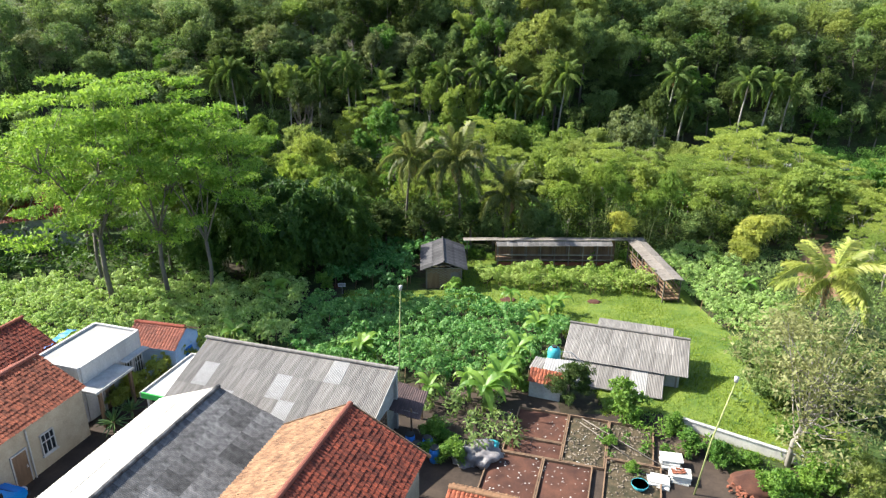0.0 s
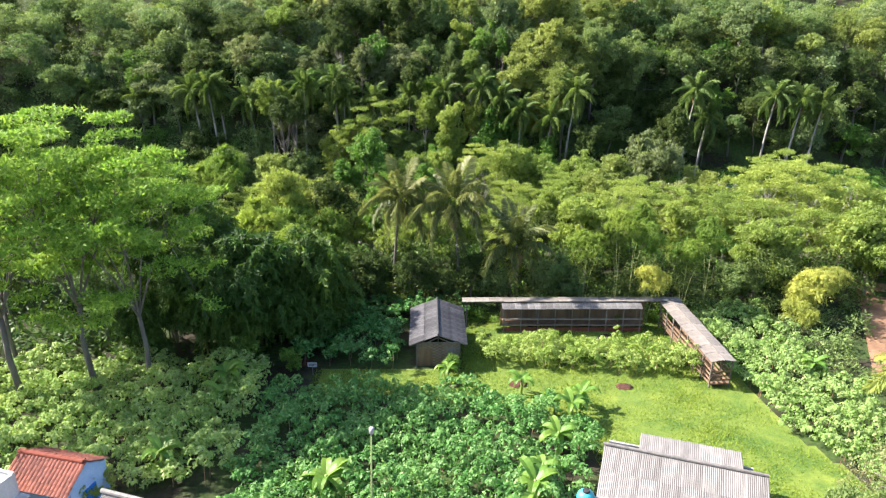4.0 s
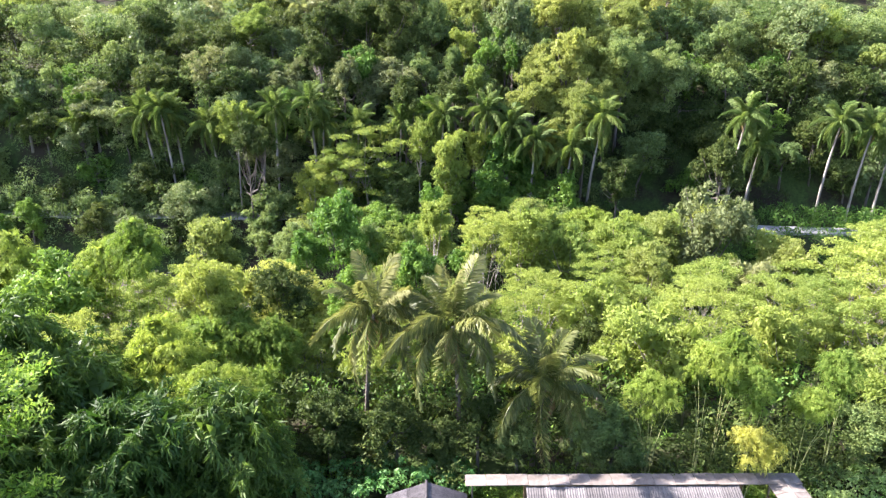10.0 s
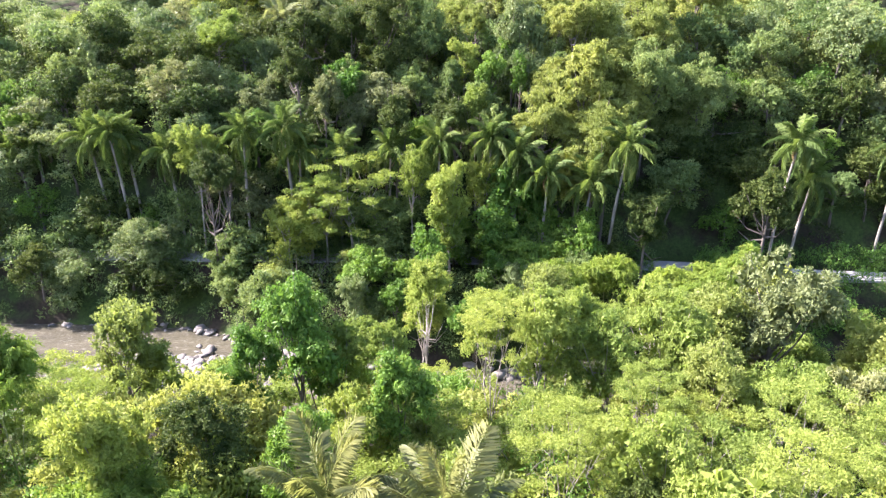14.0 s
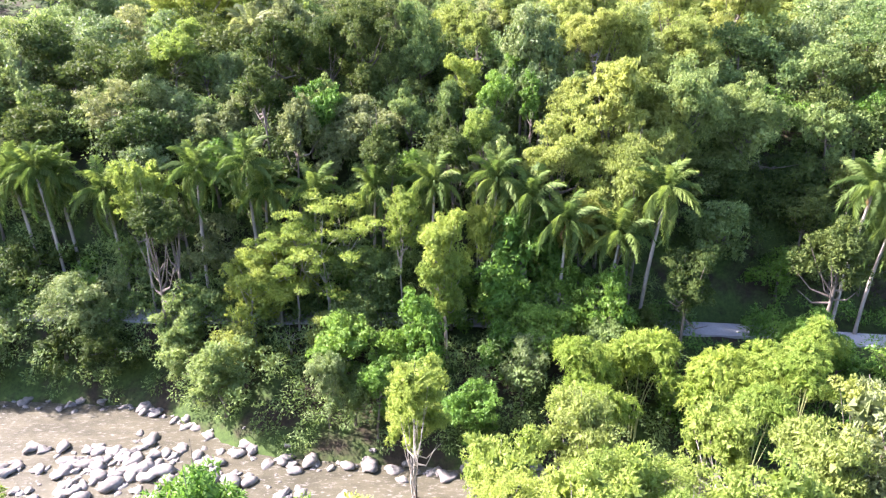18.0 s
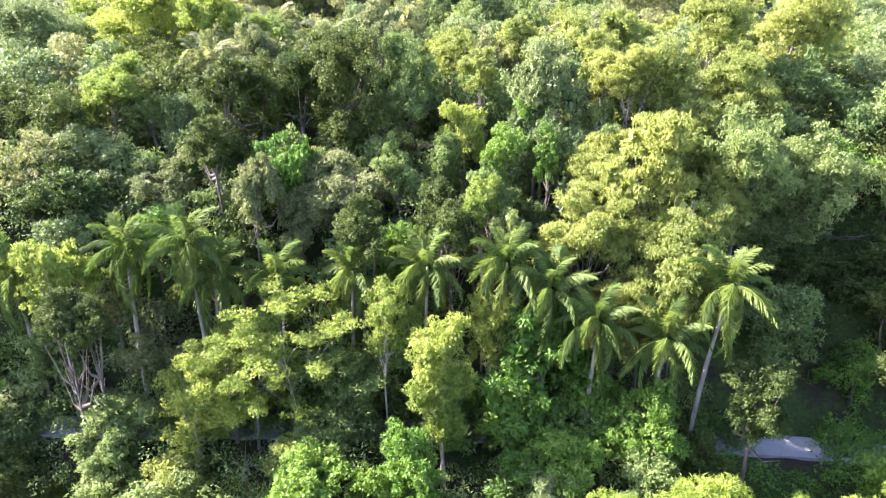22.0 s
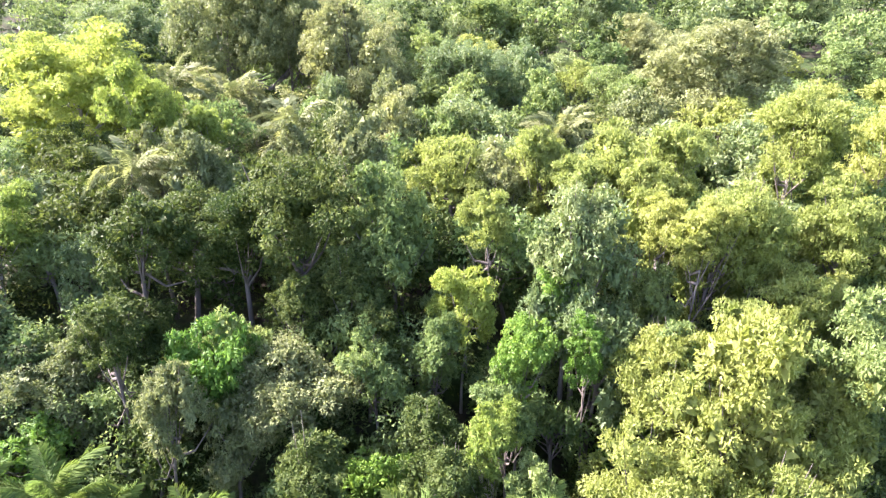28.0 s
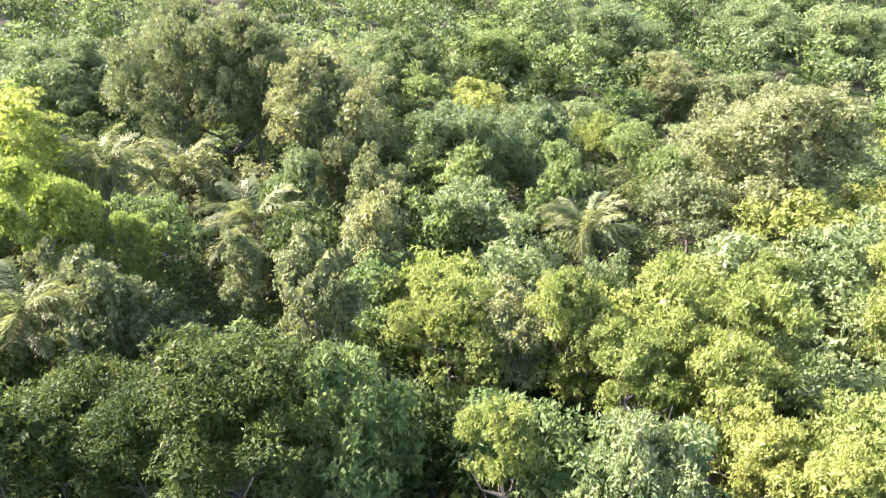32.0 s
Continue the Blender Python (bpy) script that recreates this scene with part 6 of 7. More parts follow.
tree("leafy_tree", 10.5, 150.5, 20.8, 2.4)
tree("broadleaf_tree", 16.2, 151.5, 20.2, 2.3)
tree("mango_tree", -19.7, 153.0, 17.0, 3.9)
tree("broadleaf_tree", -12.6, 150.5, 17.1, 3.0)
tree("mango_tree", -7.9, 152.5, 18.9, 2.7)
tree("olive_tree", -23.2, 152.0, 16.1, 3.1)
tree("rubber_tree", -25.1, 158.0, 19.8, 3.0)
tree("golden_tree", 19.6, 157.0, 22.6, 2.6)
tree("mango_tree", -3.1, 151.5, 17.9, 2.4)
tree("broadleaf_tree", 1.7, 149.5, 17.8, 1.9)
tree("albizia_tree", 4.1, 155.0, 19.6, 1.6)
tree("broadleaf_tree", 17.3, 145.5, 18.7, 2.3)

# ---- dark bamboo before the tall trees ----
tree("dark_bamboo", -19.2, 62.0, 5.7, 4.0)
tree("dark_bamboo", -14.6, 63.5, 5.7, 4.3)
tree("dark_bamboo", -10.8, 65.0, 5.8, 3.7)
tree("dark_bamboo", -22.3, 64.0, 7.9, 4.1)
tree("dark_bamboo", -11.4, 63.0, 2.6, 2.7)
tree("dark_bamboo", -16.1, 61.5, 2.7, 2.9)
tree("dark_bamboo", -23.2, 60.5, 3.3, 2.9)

# ---- shady growth at the foot of the coconut palms ----
for x, y, z, rr in ((-2.2, 71.0, 3.6, 2.2), (2.9, 70.9, 3.4, 2.0), (0.4, 70.6, 2.2, 1.7), (5.4, 70.8, 2.6, 1.9), (9.2, 71.0, 2.9, 1.9), (-5.6, 71.4, 3.4, 2.2)):
    tree("mango_tree" if x < 5 else "broadleaf_tree", x, y, z, rr)

# ---- palms ----
palm(-3.6, 73.6, 9.6, fronds=COCONUT_FRONDS, count=22, seed=1, lean=(0.8, -0.3), scale=1.12, dead=3)
palm(1.3, 72.0, 9.6, fronds=COCONUT_FRONDS, count=24, seed=2, lean=(-0.5, -0.4), scale=1.18, dead=4)
palm(7.0, 71.2, 6.0, fronds=COCONUT_FRONDS, count=20, seed=3, lean=(0.5, -0.6), scale=1.15)
YOUNG_FRONDS = [frond_mesh(80 + i, YOUNG_PALM, 3.8, 0.7 + 0.4 * i, 84, 0.85, 0.8 + 0.5 * i, 0.048) for i in range(3)]
palm(29.0, 47.0, 6.8, fronds=YOUNG_FRONDS, count=20, seed=4, lean=(0.3, -0.3), scale=1.2, label="young coconut palm with bright yellow-green fronds")


def royal(x, y, z, seed, lean=(0.4, 0.0)):
    palm(x, y, z - 0.9, "royal_palm", ROYAL_FRONDS, 20, lean, 0.2, 1.2, seed, True, "royal palm with a smooth pale trunk and feathery crown", 1)


royal(-25.3, 140.8, 11.2, 11)
royal(-19.8, 140.2, 12.1, 12, (-0.6, 0))
royal(-18.1, 141.0, 8.9, 13)
royal(-12.7, 141.0, 8.6, 14)
royal(-6.0, 140.5, 9.3, 15)
royal(0.5, 138.4, 10.6, 16)
royal(7.0, 137.8, 11.2, 17)
royal(10.5, 136.3, 9.5, 18)
royal(14.0, 134.3, 7.6, 19)
royal(19.2, 133.4, 6.6, 20, (0.8, 0))
royal(23.2, 132.9, 11.3, 21, (1.4, 0))
royal(-46.9, 143.0, 10.1, 22, (-1.0, 0))
royal(-43.6, 142.2, 11.0, 23, (-0.9, 0))
royal(-42.4, 143.6, 9.8, 24, (-0.8, 0))
royal(-35.9, 141.2, 8.8, 25, (-0.9, 0))
royal(44.7, 135.2, 11.2, 26, (1.2, 0))
royal(47.4, 135.4, 6.6, 27, (1.0, 0))
royal(60.2, 138.0, 10.0, 28, (1.2, 0))
royal(64.6, 137.0, 9.1, 29, (1.2, 0))
royal(68.3, 137.0, 8.5, 30, (1.0, 0))
royal(-58.3, 145.0, 8.1, 31, (-0.5, 0))
royal(-55.6, 146.0, 9.8, 32)
royal(-66.7, 146.0, 8.9, 33)
OIL_FRONDS = [frond_mesh(90 + i, OIL_LEAF, 4.6, 0.7 + 0.35 * i, 80, 0.9, 0.5 + 0.4 * i, 0.05) for i in range(3)]
OIL = "oil palm with long arching dusty green fronds"
palm(-14.0, 185.0, 25.4, "oil_palm", OIL_FRONDS, 24, (0.4, 0), 0.28, 1.38, 41, False, OIL, 3)
palm(15.6, 184.0, 24.9, "oil_palm", OIL_FRONDS, 24, (0.4, 0), 0.28, 1.21, 42, False, OIL, 2)
palm(27.6, 205.0, 23.4, "oil_palm", OIL_FRONDS, 24, (0.4, 0), 0.28, 1.49, 43, False, OIL, 2)
palm(-24.2, 196.0, 26.6, "oil_palm", OIL_FRONDS, 24, (0.4, 0), 0.28, 1.43, 44, False, OIL, 4)
palm(-25.2, 168.0, 24.6, "oil_palm", OIL_FRONDS, 24, (0.4, 0), 0.28, 1.21, 45, False, OIL, 2)
palm(-29.2, 190.0, 29.0, "oil_palm", OIL_FRONDS, 24, (0.4, 0), 0.28, 1.32, 46, False, OIL, 2)

# ---- tall spreading trees over the left field ----
tree("layered_tree", -28.5, 53.5, 16.4, 8.0)
tree("layered_tree", -24.5, 55.5, 16.9, 7.0)
tree("layered_tree", -21.0, 56.0, 15.0, 6.0)
tree("layered_tree", -31.8, 58.5, 14.5, 6.0)

# ---- trees and shrubs in the yard ----
tree("thin_tree", 19.0, 31.0, 8.6, 4.4)
tree("broadleaf_tree", 20.6, 38.0, 4.6, 2.6)
tree("broadleaf_tree", 23.5, 35.0, 4.8, 2.8)
tree("thin_tree", 23.0, 40.5, 5.2, 2.6)
tree("mango_tree", 25.5, 38.5, 4.2, 2.6)
tree("golden_tree", 21.5, 27.5, 3.8, 1.6)
tree("mango_tree", 7.8, 36.9, 3.9, 1.6)
tree("shrub", 11.2, 35.6, 3.3, 1.5)
tree("shrub", 13.6, 34.0, 2.9, 0.75)
tree("shrub", 0.5, 31.2, 2.9, 1.0)
tree("shrub", -0.6, 33.0, 3.1, 0.85)
tree("shrub", -0.9, 31.6, 2.8, 0.7)
tree("shrub", 0.2, 32.6, 2.8, 0.7)
tree("shrub", 14.0, 32.2, 2.9, 0.85)
tree("shrub", 15.1, 31.2, 2.8, 0.85)
tree("shrub", 16.9, 31.1, 2.7, 0.7)
tree("shrub", 17.4, 28.6, 2.9, 1.2)
tree("shrub", 20.8, 33.4, 3.1, 1.5)
tree("shrub", 19.6, 29.0, 2.9, 1.3)
tree("shrub", 9.5, 32.6, 2.75, 0.45)
tree("shrub", 10.2, 30.4, 2.75, 0.45)
tree("shrub", 1.0, 59.0, 0.8, 0.8)
tree("shrub", -11.4, 59.2, 1.0, 1.0)
tree("shrub", -15.0, 60.0, 1.3, 1.4)
tree("shrub", 5.0, 38.6, 2.9, 0.8)
for x, y, z, rr in ((-20.1, 36.2, 3.2, 0.8), (-19.8, 37.1, 3.4, 0.9), (-19.4, 38.0, 3.3, 0.8), (-19.0, 39.0, 3.5, 0.95), (-18.6, 40.0, 3.4, 0.85), (-18.1, 41.1, 3.6, 0.95), (-17.6, 42.1, 3.5, 0.9)):
    tree("yellow_hedge", x, y, z, rr)
tree("yellow_bamboo", 18.4, 68.0, 4.4, 1.7)
tree("yellow_bamboo", 33.2, 68.6, 3.0, 3.0)
tree("yellow_bamboo", 35.8, 71.0, 2.6, 2.6)
tree("yellow_bamboo", 31.0, 66.5, 1.8, 1.8)

# ---- the woods between ----
wood_rng = np.random.default_rng(21)


def woods(x0, x1, y0, y1, step, names, tall, spread, gap=0.60, near=False):
    """Fills a stretch with trees wherever none stands yet."""
    for yy in np.arange(y0, y1, step):
        for xx in np.arange(x0, x1, step):
            x, y = xx + wood_rng.uniform(-0.4, 0.4) * step, yy + wood_rng.uniform(-0.4, 0.4) * step
            r = spread * wood_rng.uniform(0.75, 1.25)
            name = names[int(wood_rng.integers(len(names)))]
            h = tall * wood_rng.uniform(0.75, 1.1)
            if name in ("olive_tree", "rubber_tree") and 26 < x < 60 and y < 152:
                name = "mango_tree"  # shade at the hill's foot above the road, made with dark leaves
            if ground_z(x, y) > -11.5 and all((x - p[0]) ** 2 + (y - p[1]) ** 2 > (gap * (r + p[2])) ** 2 for p in PLACED):
                tree(name, x, y, ground_z(x, y) + h, r, near=near)


# Leaf tones carry the light: dark kinds for shaded slopes, pale for sunlit.
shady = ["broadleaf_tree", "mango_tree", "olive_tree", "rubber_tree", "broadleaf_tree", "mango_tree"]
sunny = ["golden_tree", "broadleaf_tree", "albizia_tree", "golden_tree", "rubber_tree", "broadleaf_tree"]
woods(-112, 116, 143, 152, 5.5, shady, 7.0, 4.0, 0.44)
woods(-90, 90, 142, 155, 5.0, ["broadleaf_tree", "leafy_tree", "mango_tree"], 4.2, 3.2, 0.3)
woods(-108, 8, 152, 170, 6.0, shady, 8.5, 4.4, 0.44)
woods(8, 110, 152, 182, 6.2, sunny, 8.5, 4.4, 0.44)
woods(-82, 8, 170, 234, 7.6, shady + ["albizia_tree"], 8.0, 5.0, 0.46)
woods(8, 88, 182, 234, 7.6, shady + ["golden_tree"], 8.0, 5.0, 0.46)
woods(-64, 10, 146, 172, 4.8, shady, 6.0, 3.4, 0.30)
woods(10, 74, 146, 176, 4.8, ["broadleaf_tree", "golden_tree", "mango_tree", "rubber_tree"], 6.0, 3.4, 0.30)
valley = ["albizia_tree", "leafy_tree", "feathery_tree", "golden_tree", "albizia_tree", "feathery_tree"]
woods(-60, 2, 74, 90, 6.0, valley, 7.5, 3.6, 0.5, True)
woods(2, 70, 75, 104, 6.0, valley, 7.5, 3.6, 0.5, True)
woods(-30, 55, 77, 103, 5.0, valley, 5.2, 3.0, 0.36)
woods(-75, -26, 66, 80, 6.0, ["dark_bamboo", "broadleaf_tree", "mango_tree", "dark_bamboo"], 6.0, 3.4)
woods(41, 72, 46, 73, 6.5, ["feathery_tree", "broadleaf_tree", "feathery_tree"], 5.0, 2.8)
woods(-100, 24, 125.5, 137, 4.6, ["leafy_tree", "rubber_tree", "mango_tree", "broadleaf_tree", "leafy_tree"], 6.0, 3.0, 0.42, True)
woods(24, 100, 122, 131, 4.6, ["leafy_tree", "bamboo_clump", "leafy_tree"], 3.2, 2.5, 0.45)


def undergrowth(name, x0, x1, y0, y1, step, low, high, leaf, size, label, avoid=None, leaves=60, spread=1.3):
    """Low tangled growth that hides the ground."""
    g = wood_rng
    x, y = np.meshgrid(np.arange(x0, x1, step), np.arange(y0, y1, step))
    x, y = x.ravel() + g.normal(size=x.size) * 0.35 * step, y.ravel() + g.normal(size=y.size) * 0.35 * step
    k = height(x, y) > -12.75
    x, y = x[k], y[k]
    if avoid:
        k = np.array([not avoid(a, b) for a, b in zip(x, y)])
        x, y = x[k], y[k]
    c = np.stack([x, y, height(x, y) + g.uniform(low, high, len(x))], 1)
    q = puff_leaves(c, spread * g.uniform(0.7, 1.3, len(x)), leaves * len(x), size, g, 0.8, 0.3, 0.5, 0.5)
    tagged(new(name, quads(name, q, leaf, 3)), label, "undergrowth", kind="stuff")


def open_road(x, y):
    """True where growth would cover the stretches of road that lie open."""
    return (28.5 < x < 35 or 42 < x < 51) and -3.4 < y - road_y(x) < 2.2


undergrowth("roadside_growth", -110, 29, 136.2, 142, 1.0, 0.2, 3.4, GREEN, 0.28, "green growth that closes over the road", lambda x, y: open_road(x, y) or abs(y - road_y(x)) > 2.4, 90, 1.0)
undergrowth("roadside_growth", 34.5, 43, 131, 138, 1.2, 0.2, 1.8, VIVID, 0.26, "bright green shrubs beside the road", lambda x, y: open_road(x, y) or abs(y - road_y(x)) > 3.4, 110, 0.9)
undergrowth("undergrowth", -95, 24, 120.5, 141.5, 1.6, 0.2, 5.4, GREEN, 0.30, "tangled green growth on the river bank and over the road", open_road, 110, 1.4)
undergrowth("undergrowth", 24, 100, 120, 139, 1.6, 0.2, 3.2, VIVID, 0.30, "tangled green growth on the river bank and over the road", open_road, 110, 1.3)
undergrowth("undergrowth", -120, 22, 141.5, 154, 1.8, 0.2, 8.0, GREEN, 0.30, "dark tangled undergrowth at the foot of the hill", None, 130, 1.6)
# The deep leaf puts the shade right of the golden trees into colour.
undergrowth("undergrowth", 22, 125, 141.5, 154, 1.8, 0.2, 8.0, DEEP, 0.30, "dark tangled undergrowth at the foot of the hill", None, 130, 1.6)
# Shaded gaps between the crowns, darkened by leaf colour.
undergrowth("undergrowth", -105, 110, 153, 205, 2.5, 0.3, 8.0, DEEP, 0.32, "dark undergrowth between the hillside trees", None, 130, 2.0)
undergrowth("undergrowth", -60, 70, 74, 106, 2.2, 0.2, 5.6, VIVID, 0.27, "green undergrowth between the valley trees", lambda x, y: x < 6 and y > 91, 120, 1.5)
undergrowth("undergrowth", -12, 24, 67.9, 71, 1.1, 0.0, 0.7, VIVID, 0.22, "low bright growth behind the sheds", lambda x, y: x < 2 and y < 70, 90, 0.6)
# The next two put the shade behind the sheds into dark leaves.
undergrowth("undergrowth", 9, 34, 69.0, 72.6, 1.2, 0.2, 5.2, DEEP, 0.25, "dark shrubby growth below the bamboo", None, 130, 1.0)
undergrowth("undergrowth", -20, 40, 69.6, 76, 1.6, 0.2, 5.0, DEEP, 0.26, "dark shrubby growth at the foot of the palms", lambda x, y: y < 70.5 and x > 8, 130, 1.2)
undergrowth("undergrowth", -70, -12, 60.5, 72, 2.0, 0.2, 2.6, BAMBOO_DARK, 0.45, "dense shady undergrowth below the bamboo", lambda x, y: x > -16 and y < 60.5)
undergrowth("undergrowth", 29.5, 62, 40, 72, 1.7, 0.1, 1.4, GREEN, 0.26, "low green growth on the slope beside the crop", lambda x, y: abs(y - (61 + 2.0 * (x - 36.5))) < 4.2 and x > 35, 90, 1.0)
undergrowth("undergrowth", 20.5, 32, 24, 40, 1.6, 0.0, 0.9, GREEN, 0.3, "low garden growth beyond the wall")
undergrowth("weeds", 11.8, 20, 27, 35.5, 0.9, 0.0, 0.6, VIVID, 0.2, "rank green weeds along the garden wall", lambda x, y: (x < 14.8 and y < 31.6) or abs(x - 15.6) + abs(y - 28.9) < 2 or y < 38.2 - 0.69 * (x - 8) - 4.2 or y > 44.5 - 0.69 * x - 0.6, 60, 0.45)
undergrowth("weeds", 9.0, 12.4, 30, 34, 0.9, 0.0, 0.3, VIVID, 0.16, "tufts of green weeds between the beds", lambda x, y: wood_rng.random() < 0.55, 40, 0.35)
undergrowth("hedge_growth", -3.0, 5.5, 32.5, 41, 1.1, 0.0, 0.8, GREEN, 0.28, "rank weeds between the houses and the field", lambda x, y: x < -0.4 - 0.2 * (y - 33) or x > 4.4, 45, 0.6)


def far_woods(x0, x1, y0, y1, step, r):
    g = wood_rng
    x, y = np.meshgrid(np.arange(x0, x1, step), np.arange(y0, y1, step))
    x, y = x.ravel() + g.normal(size=x.size) * 0.3 * step, y.ravel() + g.normal(size=y.size) * 0.3 * step
    top = np.stack([x, y, height(x, y) + g.uniform(6, 13, len(x))], 1)
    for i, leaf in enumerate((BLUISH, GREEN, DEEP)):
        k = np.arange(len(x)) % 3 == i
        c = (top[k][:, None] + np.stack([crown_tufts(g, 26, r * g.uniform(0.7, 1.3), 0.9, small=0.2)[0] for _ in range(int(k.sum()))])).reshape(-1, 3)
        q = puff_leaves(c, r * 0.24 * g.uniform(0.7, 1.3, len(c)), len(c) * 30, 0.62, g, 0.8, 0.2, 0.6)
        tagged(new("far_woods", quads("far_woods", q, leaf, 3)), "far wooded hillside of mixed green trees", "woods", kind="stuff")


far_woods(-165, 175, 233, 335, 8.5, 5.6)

# ---- crops, grass, bananas ----
field_rng = np.random.default_rng(11)


def crop(name, inside, x0, x1, y0, y1, step, tall, leaf, label, heads=5, leaves=15, size=0.3, category="crop plants"):
    """Leafy stems on uneven rows: each stem ends in a dome of drooping leaves."""
    g = field_rng
    px_, py_ = np.meshgrid(np.arange(x0, x1, step), np.arange(y0, y1, step))
    px_, py_ = px_.ravel() + g.normal(size=px_.size) * 0.22 * step, py_.ravel() + g.normal(size=py_.size) * 0.22 * step
    keep = np.array([inside(a, b) for a, b in zip(px_, py_)])
    px_, py_ = px_[keep], py_[keep]
    n = len(px_)
    h = tall * (0.62 + 0.6 * g.random(n)) * (0.85 + 0.3 * np.sin(px_ * 0.9) * np.cos(py_ * 0.7))
    c = np.stack([px_, py_, height(px_, py_)], 1)
    turn = np.tile(np.arange(heads) * 6.283 / (heads - 1), n) + np.repeat(g.random(n) * 6.283, heads)
    far = np.where(np.arange(n * heads) % heads == 0, 0.0, 0.42) * g.uniform(0.75, 1.25, n * heads) * step
    heads_c = np.repeat(c, heads, 0) + np.stack([np.cos(turn) * far, np.sin(turn) * far, 0 * far], 1)
    spread = np.linalg.norm(heads_c[:, :2] - np.repeat(c, heads, 0)[:, :2], axis=1) / step
    heads_c[:, 2] += np.repeat(h, heads) * np.clip(1.0 - 0.9 * spread ** 2, 0.35, 1.0) * (0.8 + 0.32 * g.random(n * heads))
    m = len(heads_c)
    mid = np.repeat(heads_c, leaves, 0)
    dome = unit(g.normal(size=(m * leaves, 3)) + np.array([0, 0, 0.55]))
    p = mid + dome * np.array([1, 1, 0.75]) * size * g.uniform(0.85, 1.15, (m * leaves, 1))
    nrm = unit(dome + np.array([0, 0, 0.25]) + g.normal(size=(m * leaves, 3)) * 0.28)
    out = dome * np.array([1, 1, 0.3]) + g.normal(size=(m * leaves, 3)) * 0.35 - np.array([0, 0, 0.35])
    out = unit(out - nrm * (out * nrm).sum(1, keepdims=True))
    L = 0.85 * size * (0.7 + 0.6 * g.random(m * leaves))
    p = p - out * L[:, None] * 0.4
    tagged(new(name, quads(name, leaf_fan(p, out, nrm, L, L * 0.55), leaf)), label, category, kind="stuff")
    st = Geo()
    for q, k in zip(c[:: 2], h[:: 2]):
        st.tube([q, q + [0.1, 0.05, k * 0.8]], [0.03, 0.02], 3, False)
    tagged(new(name + "_stems", st.mesh(name + "_stems", WOOD)), "thin brown stems under the leaves", "stems", kind="stuff")


def main_field(x, y):
    return y > 38.3 + 0.12 * abs(x + 4) and y < 55.8 - 0.3 * max(0, x + 2.5) and x > -12.5 + 0.10 * (57 - y) and x < 9.8 - 0.36 * max(0, 48 - y) and not (-0.29 * (x + 8.7) + 35.85 + 3.2 > y)


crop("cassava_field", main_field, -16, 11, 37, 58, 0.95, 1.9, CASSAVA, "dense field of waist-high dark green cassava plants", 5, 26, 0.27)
crop("cassava_patch", lambda x, y: y > 58.8 + 0.2 * abs(x + 6) and (x < -3.3 or y > 67.4), -11.5, 2.5, 58, 70.5, 0.9, 2.2, CASSAVA, "patch of dark green cassava beside the hut", 5, 26, 0.27)
crop("flowering_row", lambda x, y: abs(y - (61.9 - 0.13 * (x - 3.5))) < 1.9, 3.4, 20, 56, 64.5, 0.7, 2.0, FLOWERING, "row of tall pale flowering bushes before the sheds", 7, 24, 0.2)
crop("side_crop", lambda x, y: x > 22.0 + 0.02 * (66 - y) + (0.25 * max(0, 50 - y)) and x < 29.5, 21, 30, 41, 70, 0.85, 1.7, CASSAVA_PALE, "strip of bright green leafy crop beside the lawn", 5, 26, 0.24)
# The left field is brightened by its leaf colour.
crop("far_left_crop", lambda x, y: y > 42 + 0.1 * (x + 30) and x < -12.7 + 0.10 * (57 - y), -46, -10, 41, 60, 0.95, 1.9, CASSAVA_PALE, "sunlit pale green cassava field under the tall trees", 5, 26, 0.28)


def blades(name, inside, x0, x1, y0, y1, count, tall, label):
    g = field_rng
    x, y = g.uniform(x0, x1, count), g.uniform(y0, y1, count)
    keep = np.array([inside(a, b) for a, b in zip(x, y)])
    x, y = x[keep], y[keep]
    n = len(x)
    a = g.random(n) * 6.283
    h = tall * (0.4 + g.random(n)) * (0.6 + 0.5 * np.sin(x * 0.8) * np.sin(y * 0.6) ** 2 + 0.3)
    z = height(x, y)
    w = 0.03
    q = np.stack([np.stack([x - w * np.cos(a), y - w * np.sin(a), z], 1), np.stack([x + w * np.cos(a), y + w * np.sin(a), z], 1),
                  np.stack([x - h * 0.7 * np.sin(a), y + h * 0.7 * np.cos(a), z + h], 1)], 1)
    tagged(new(name, quads(name, q, GRASS, 3)), label, "grass", kind="stuff")


def lawn(x, y):
    if -9.5 < x <= 9.6 and 55.4 - 0.3 * max(0, x + 2.5) < y < 59.4:
        return y > 50.5
    return x > 9.6 - 0.02 * (y - 45) - (7.5 if y > 57.2 else 0) and x < 22.6 + (0.25 * max(0, 50 - y)) and x < 24 and y > (35.5 if x < 13.2 else 34.9 - 0.69 * (x - 13.2))


TURF = plain("short_turf", (0.05, 0.10, 0.010), (0.145, 0.185, 0.022), 0.5, 0.95, 0.6, fine=8)
lx, ly = np.meshgrid(np.linspace(-10, 24, 69), np.linspace(29, 70, 83))
lz = height(lx, ly) + 0.035
lawn_me = bpy.data.meshes.new("lawn")
li = np.arange(lx.size).reshape(lx.shape)
lf = np.stack([li[:-1, :-1], li[:-1, 1:], li[1:, 1:], li[1:, :-1]], -1).reshape(-1, 4)
keep = [lawn(lx.ravel()[q[0]], ly.ravel()[q[0]]) for q in lf]
lawn_me.from_pydata(np.stack([lx, ly, lz], -1).reshape(-1, 3).tolist(), [], lf[keep].tolist())
lawn_me.materials.append(TURF)
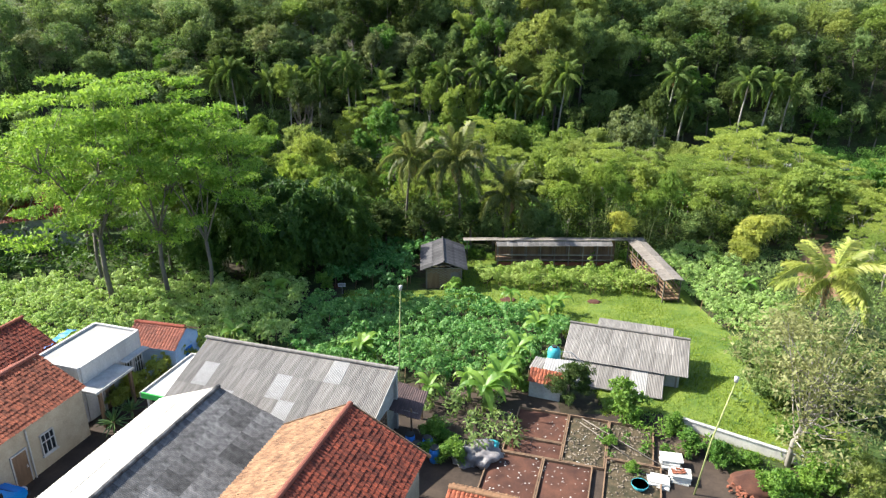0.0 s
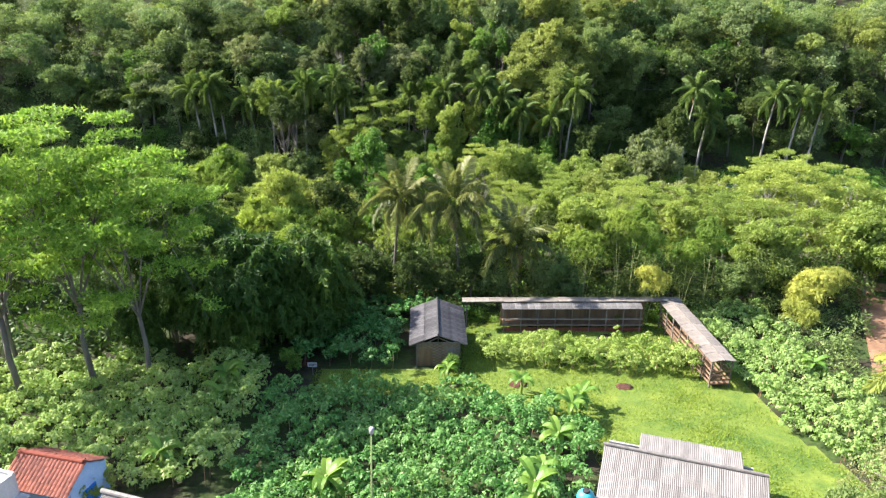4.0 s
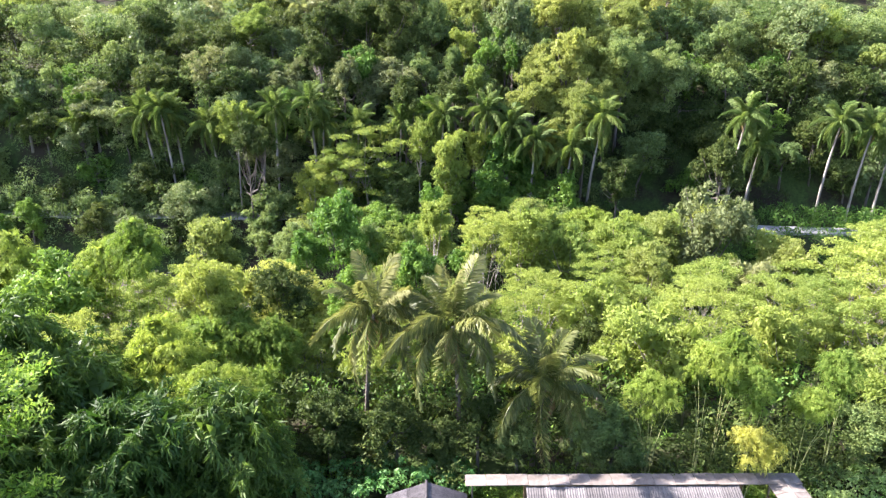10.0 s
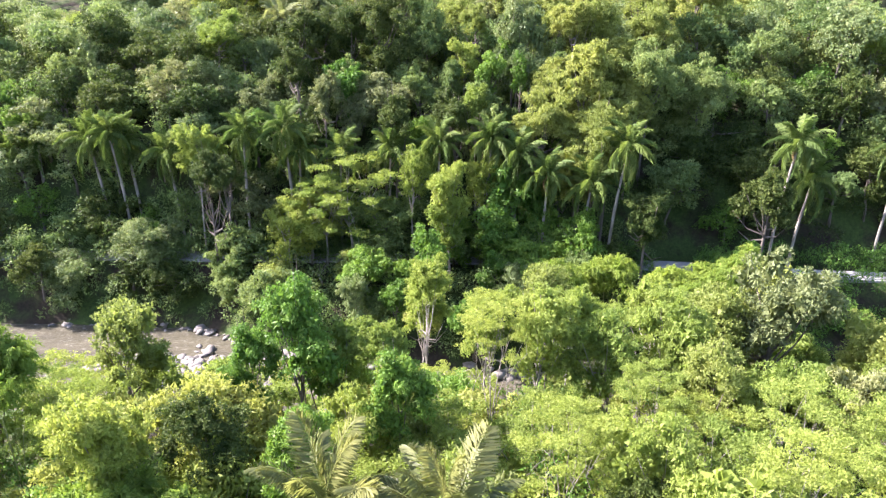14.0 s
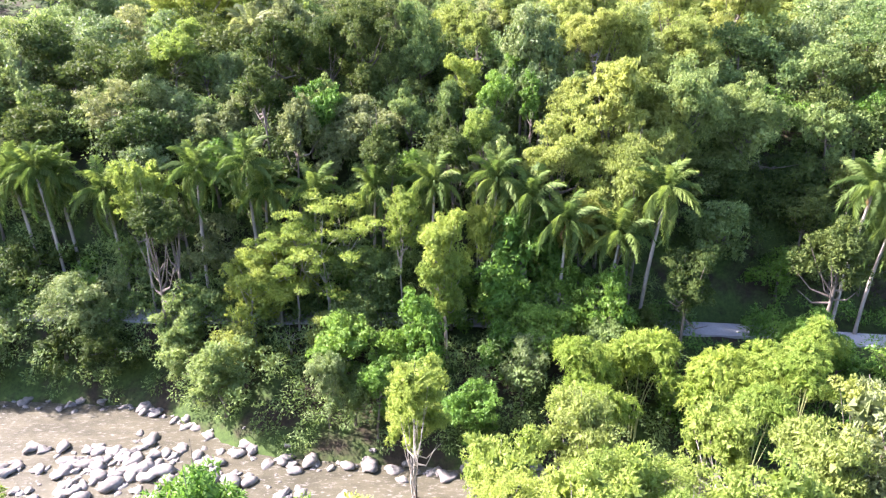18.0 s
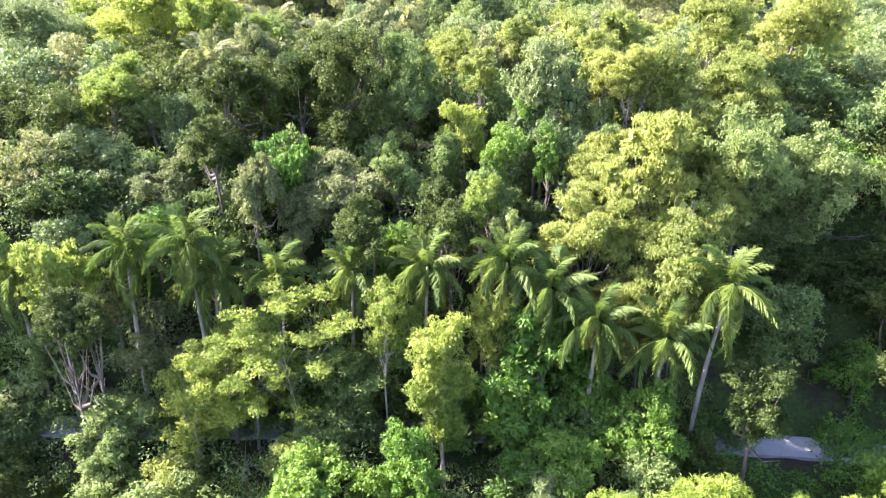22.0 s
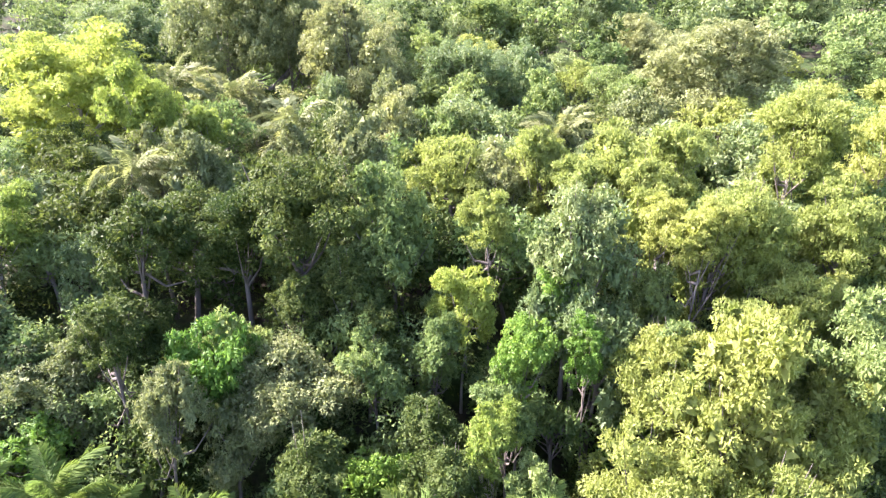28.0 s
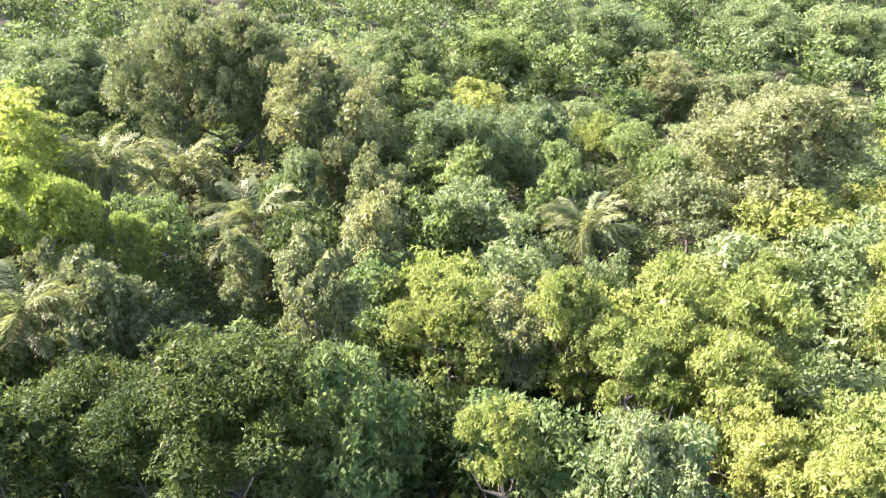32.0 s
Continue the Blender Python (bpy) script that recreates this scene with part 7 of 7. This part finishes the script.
tagged(new("lawn", lawn_me), "bright yellow-green mown grass lawn", "lawn", kind="structure")
blades("grass", lawn, -10, 24, 29, 69, 150000, 0.17, "short bright green grass blades on the lawn")


def banana(x, y, s=1.0, n=8, seed=0):
    g = random.Random(seed)
    t = thing("banana_plant", pose(x, y, ground_z(x, y)), "banana plant with broad bright green arching leaves", "banana plant", "banana plants")
    part("stem", Geo().tube([(0, 0, -0.2), (0.03, 0, 0.9 * s), (0, 0.02, 1.7 * s)], [0.13 * s, 0.11 * s, 0.07 * s], 8).mesh("stem", SHAFT, True), t)
    for i in range(n):
        a, rise, L = i * 2.4 + g.uniform(-0.3, 0.3), g.uniform(0.35, 1.25), s * g.uniform(1.4, 2.1)
        geo = Geo()
        k = 7
        for j in range(k + 1):
            u = j / k
            r = L * (u - 0.2 * u ** 3)
            z = 1.6 * s + L * (rise * 0.75 * u - 0.75 * u ** 2.4)
            w = 0.27 * s * math.sin(math.pi * min(1, 0.06 + 0.94 * u ** 0.7)) ** 0.7 + 0.01
            for q in (-1, 0, 1):
                geo.v.append((math.cos(a) * r - math.sin(a) * w * q, math.sin(a) * r + math.cos(a) * w * q, z + (0.10 * w * 4 if q else 0) + g.uniform(-0.03, 0.03) * abs(q)))
        geo.f = [(3 * j + q, 3 * j + q + 1, 3 * j + q + 4, 3 * j + q + 3) for j in range(k) for q in range(2)]
        part("leaf", geo.mesh("leaf", BANANA_LEAF), t)
    return t


def agave(x, y, size, seed):
    g = random.Random(seed)
    t = thing("agave", pose(x, y, ground_z(x, y)), "spiky rosette plant with stiff dark green leaves", "garden plant")
    part("stem", Geo().tube([(0, 0, -0.1), (0, 0, 0.55 * size)], [0.10 * size, 0.08 * size], 8).mesh("stem", WOOD), t)
    for i in range(44):
        a, up, L = i * 2.4, g.uniform(-0.25, 1.35), size * g.uniform(0.75, 1.1)
        d, w = Vector((math.cos(a) * math.cos(up), math.sin(a) * math.cos(up), math.sin(up))), Vector((-math.sin(a), math.cos(a), 0)) * 0.05 * size
        b = Vector((0, 0, 0.5 * size))
        part("leaf", Geo().add([b - w * 0.6, b + w * 0.6, b + d * L * 0.5 + w, b + d * L - Vector((0, 0, 0.1 * L)), b + d * L * 0.5 - w], [(0, 1, 2, 3, 4)]).mesh("leaf", AGAVE), t)


AGAVE = leafy("agave_leaf", (0.04, 0.10, 0.03), (0.08, 0.16, 0.05), (0.16, 0.25, 0.09), 0.2, 0.5, 0.4)
agave(-19.5, 33.9, 1.15, 1)
agave(-19.0, 35.2, 1.0, 2)
for i, (x, y, s) in enumerate(((-15.7, 45.4, 1.1), (-15.1, 55.6, 1.3), (-5.8, 42.6, 1.2), (2.5, 36.0, 1.3), (3.6, 37.8, 1.2), (1.6, 37.2, 1.1), (5.2, 42.2, 1.2), (5.9, 44.2, 1.0), (7.3, 47.5, 1.1), (8.8, 51.4, 1.1), (9.8, 53.4, 1.0))):
    banana(x, y, s * 0.85, 9, i)
for i, (x, y, s) in enumerate(((6.0, 55.6, 0.95), (-0.9, 37.0, 0.9), (-14.6, 52.8, 1.2), (1.8, 54.4, 1.0), (7.9, 52.4, 0.9), (27.8, 66.0, 0.8), (28.2, 58.2, 1.0), (0.7, 57.8, 0.8), (4.3, 40.0, 1.1))):
    banana(x, y, s * 0.85, 8, 30 + i)
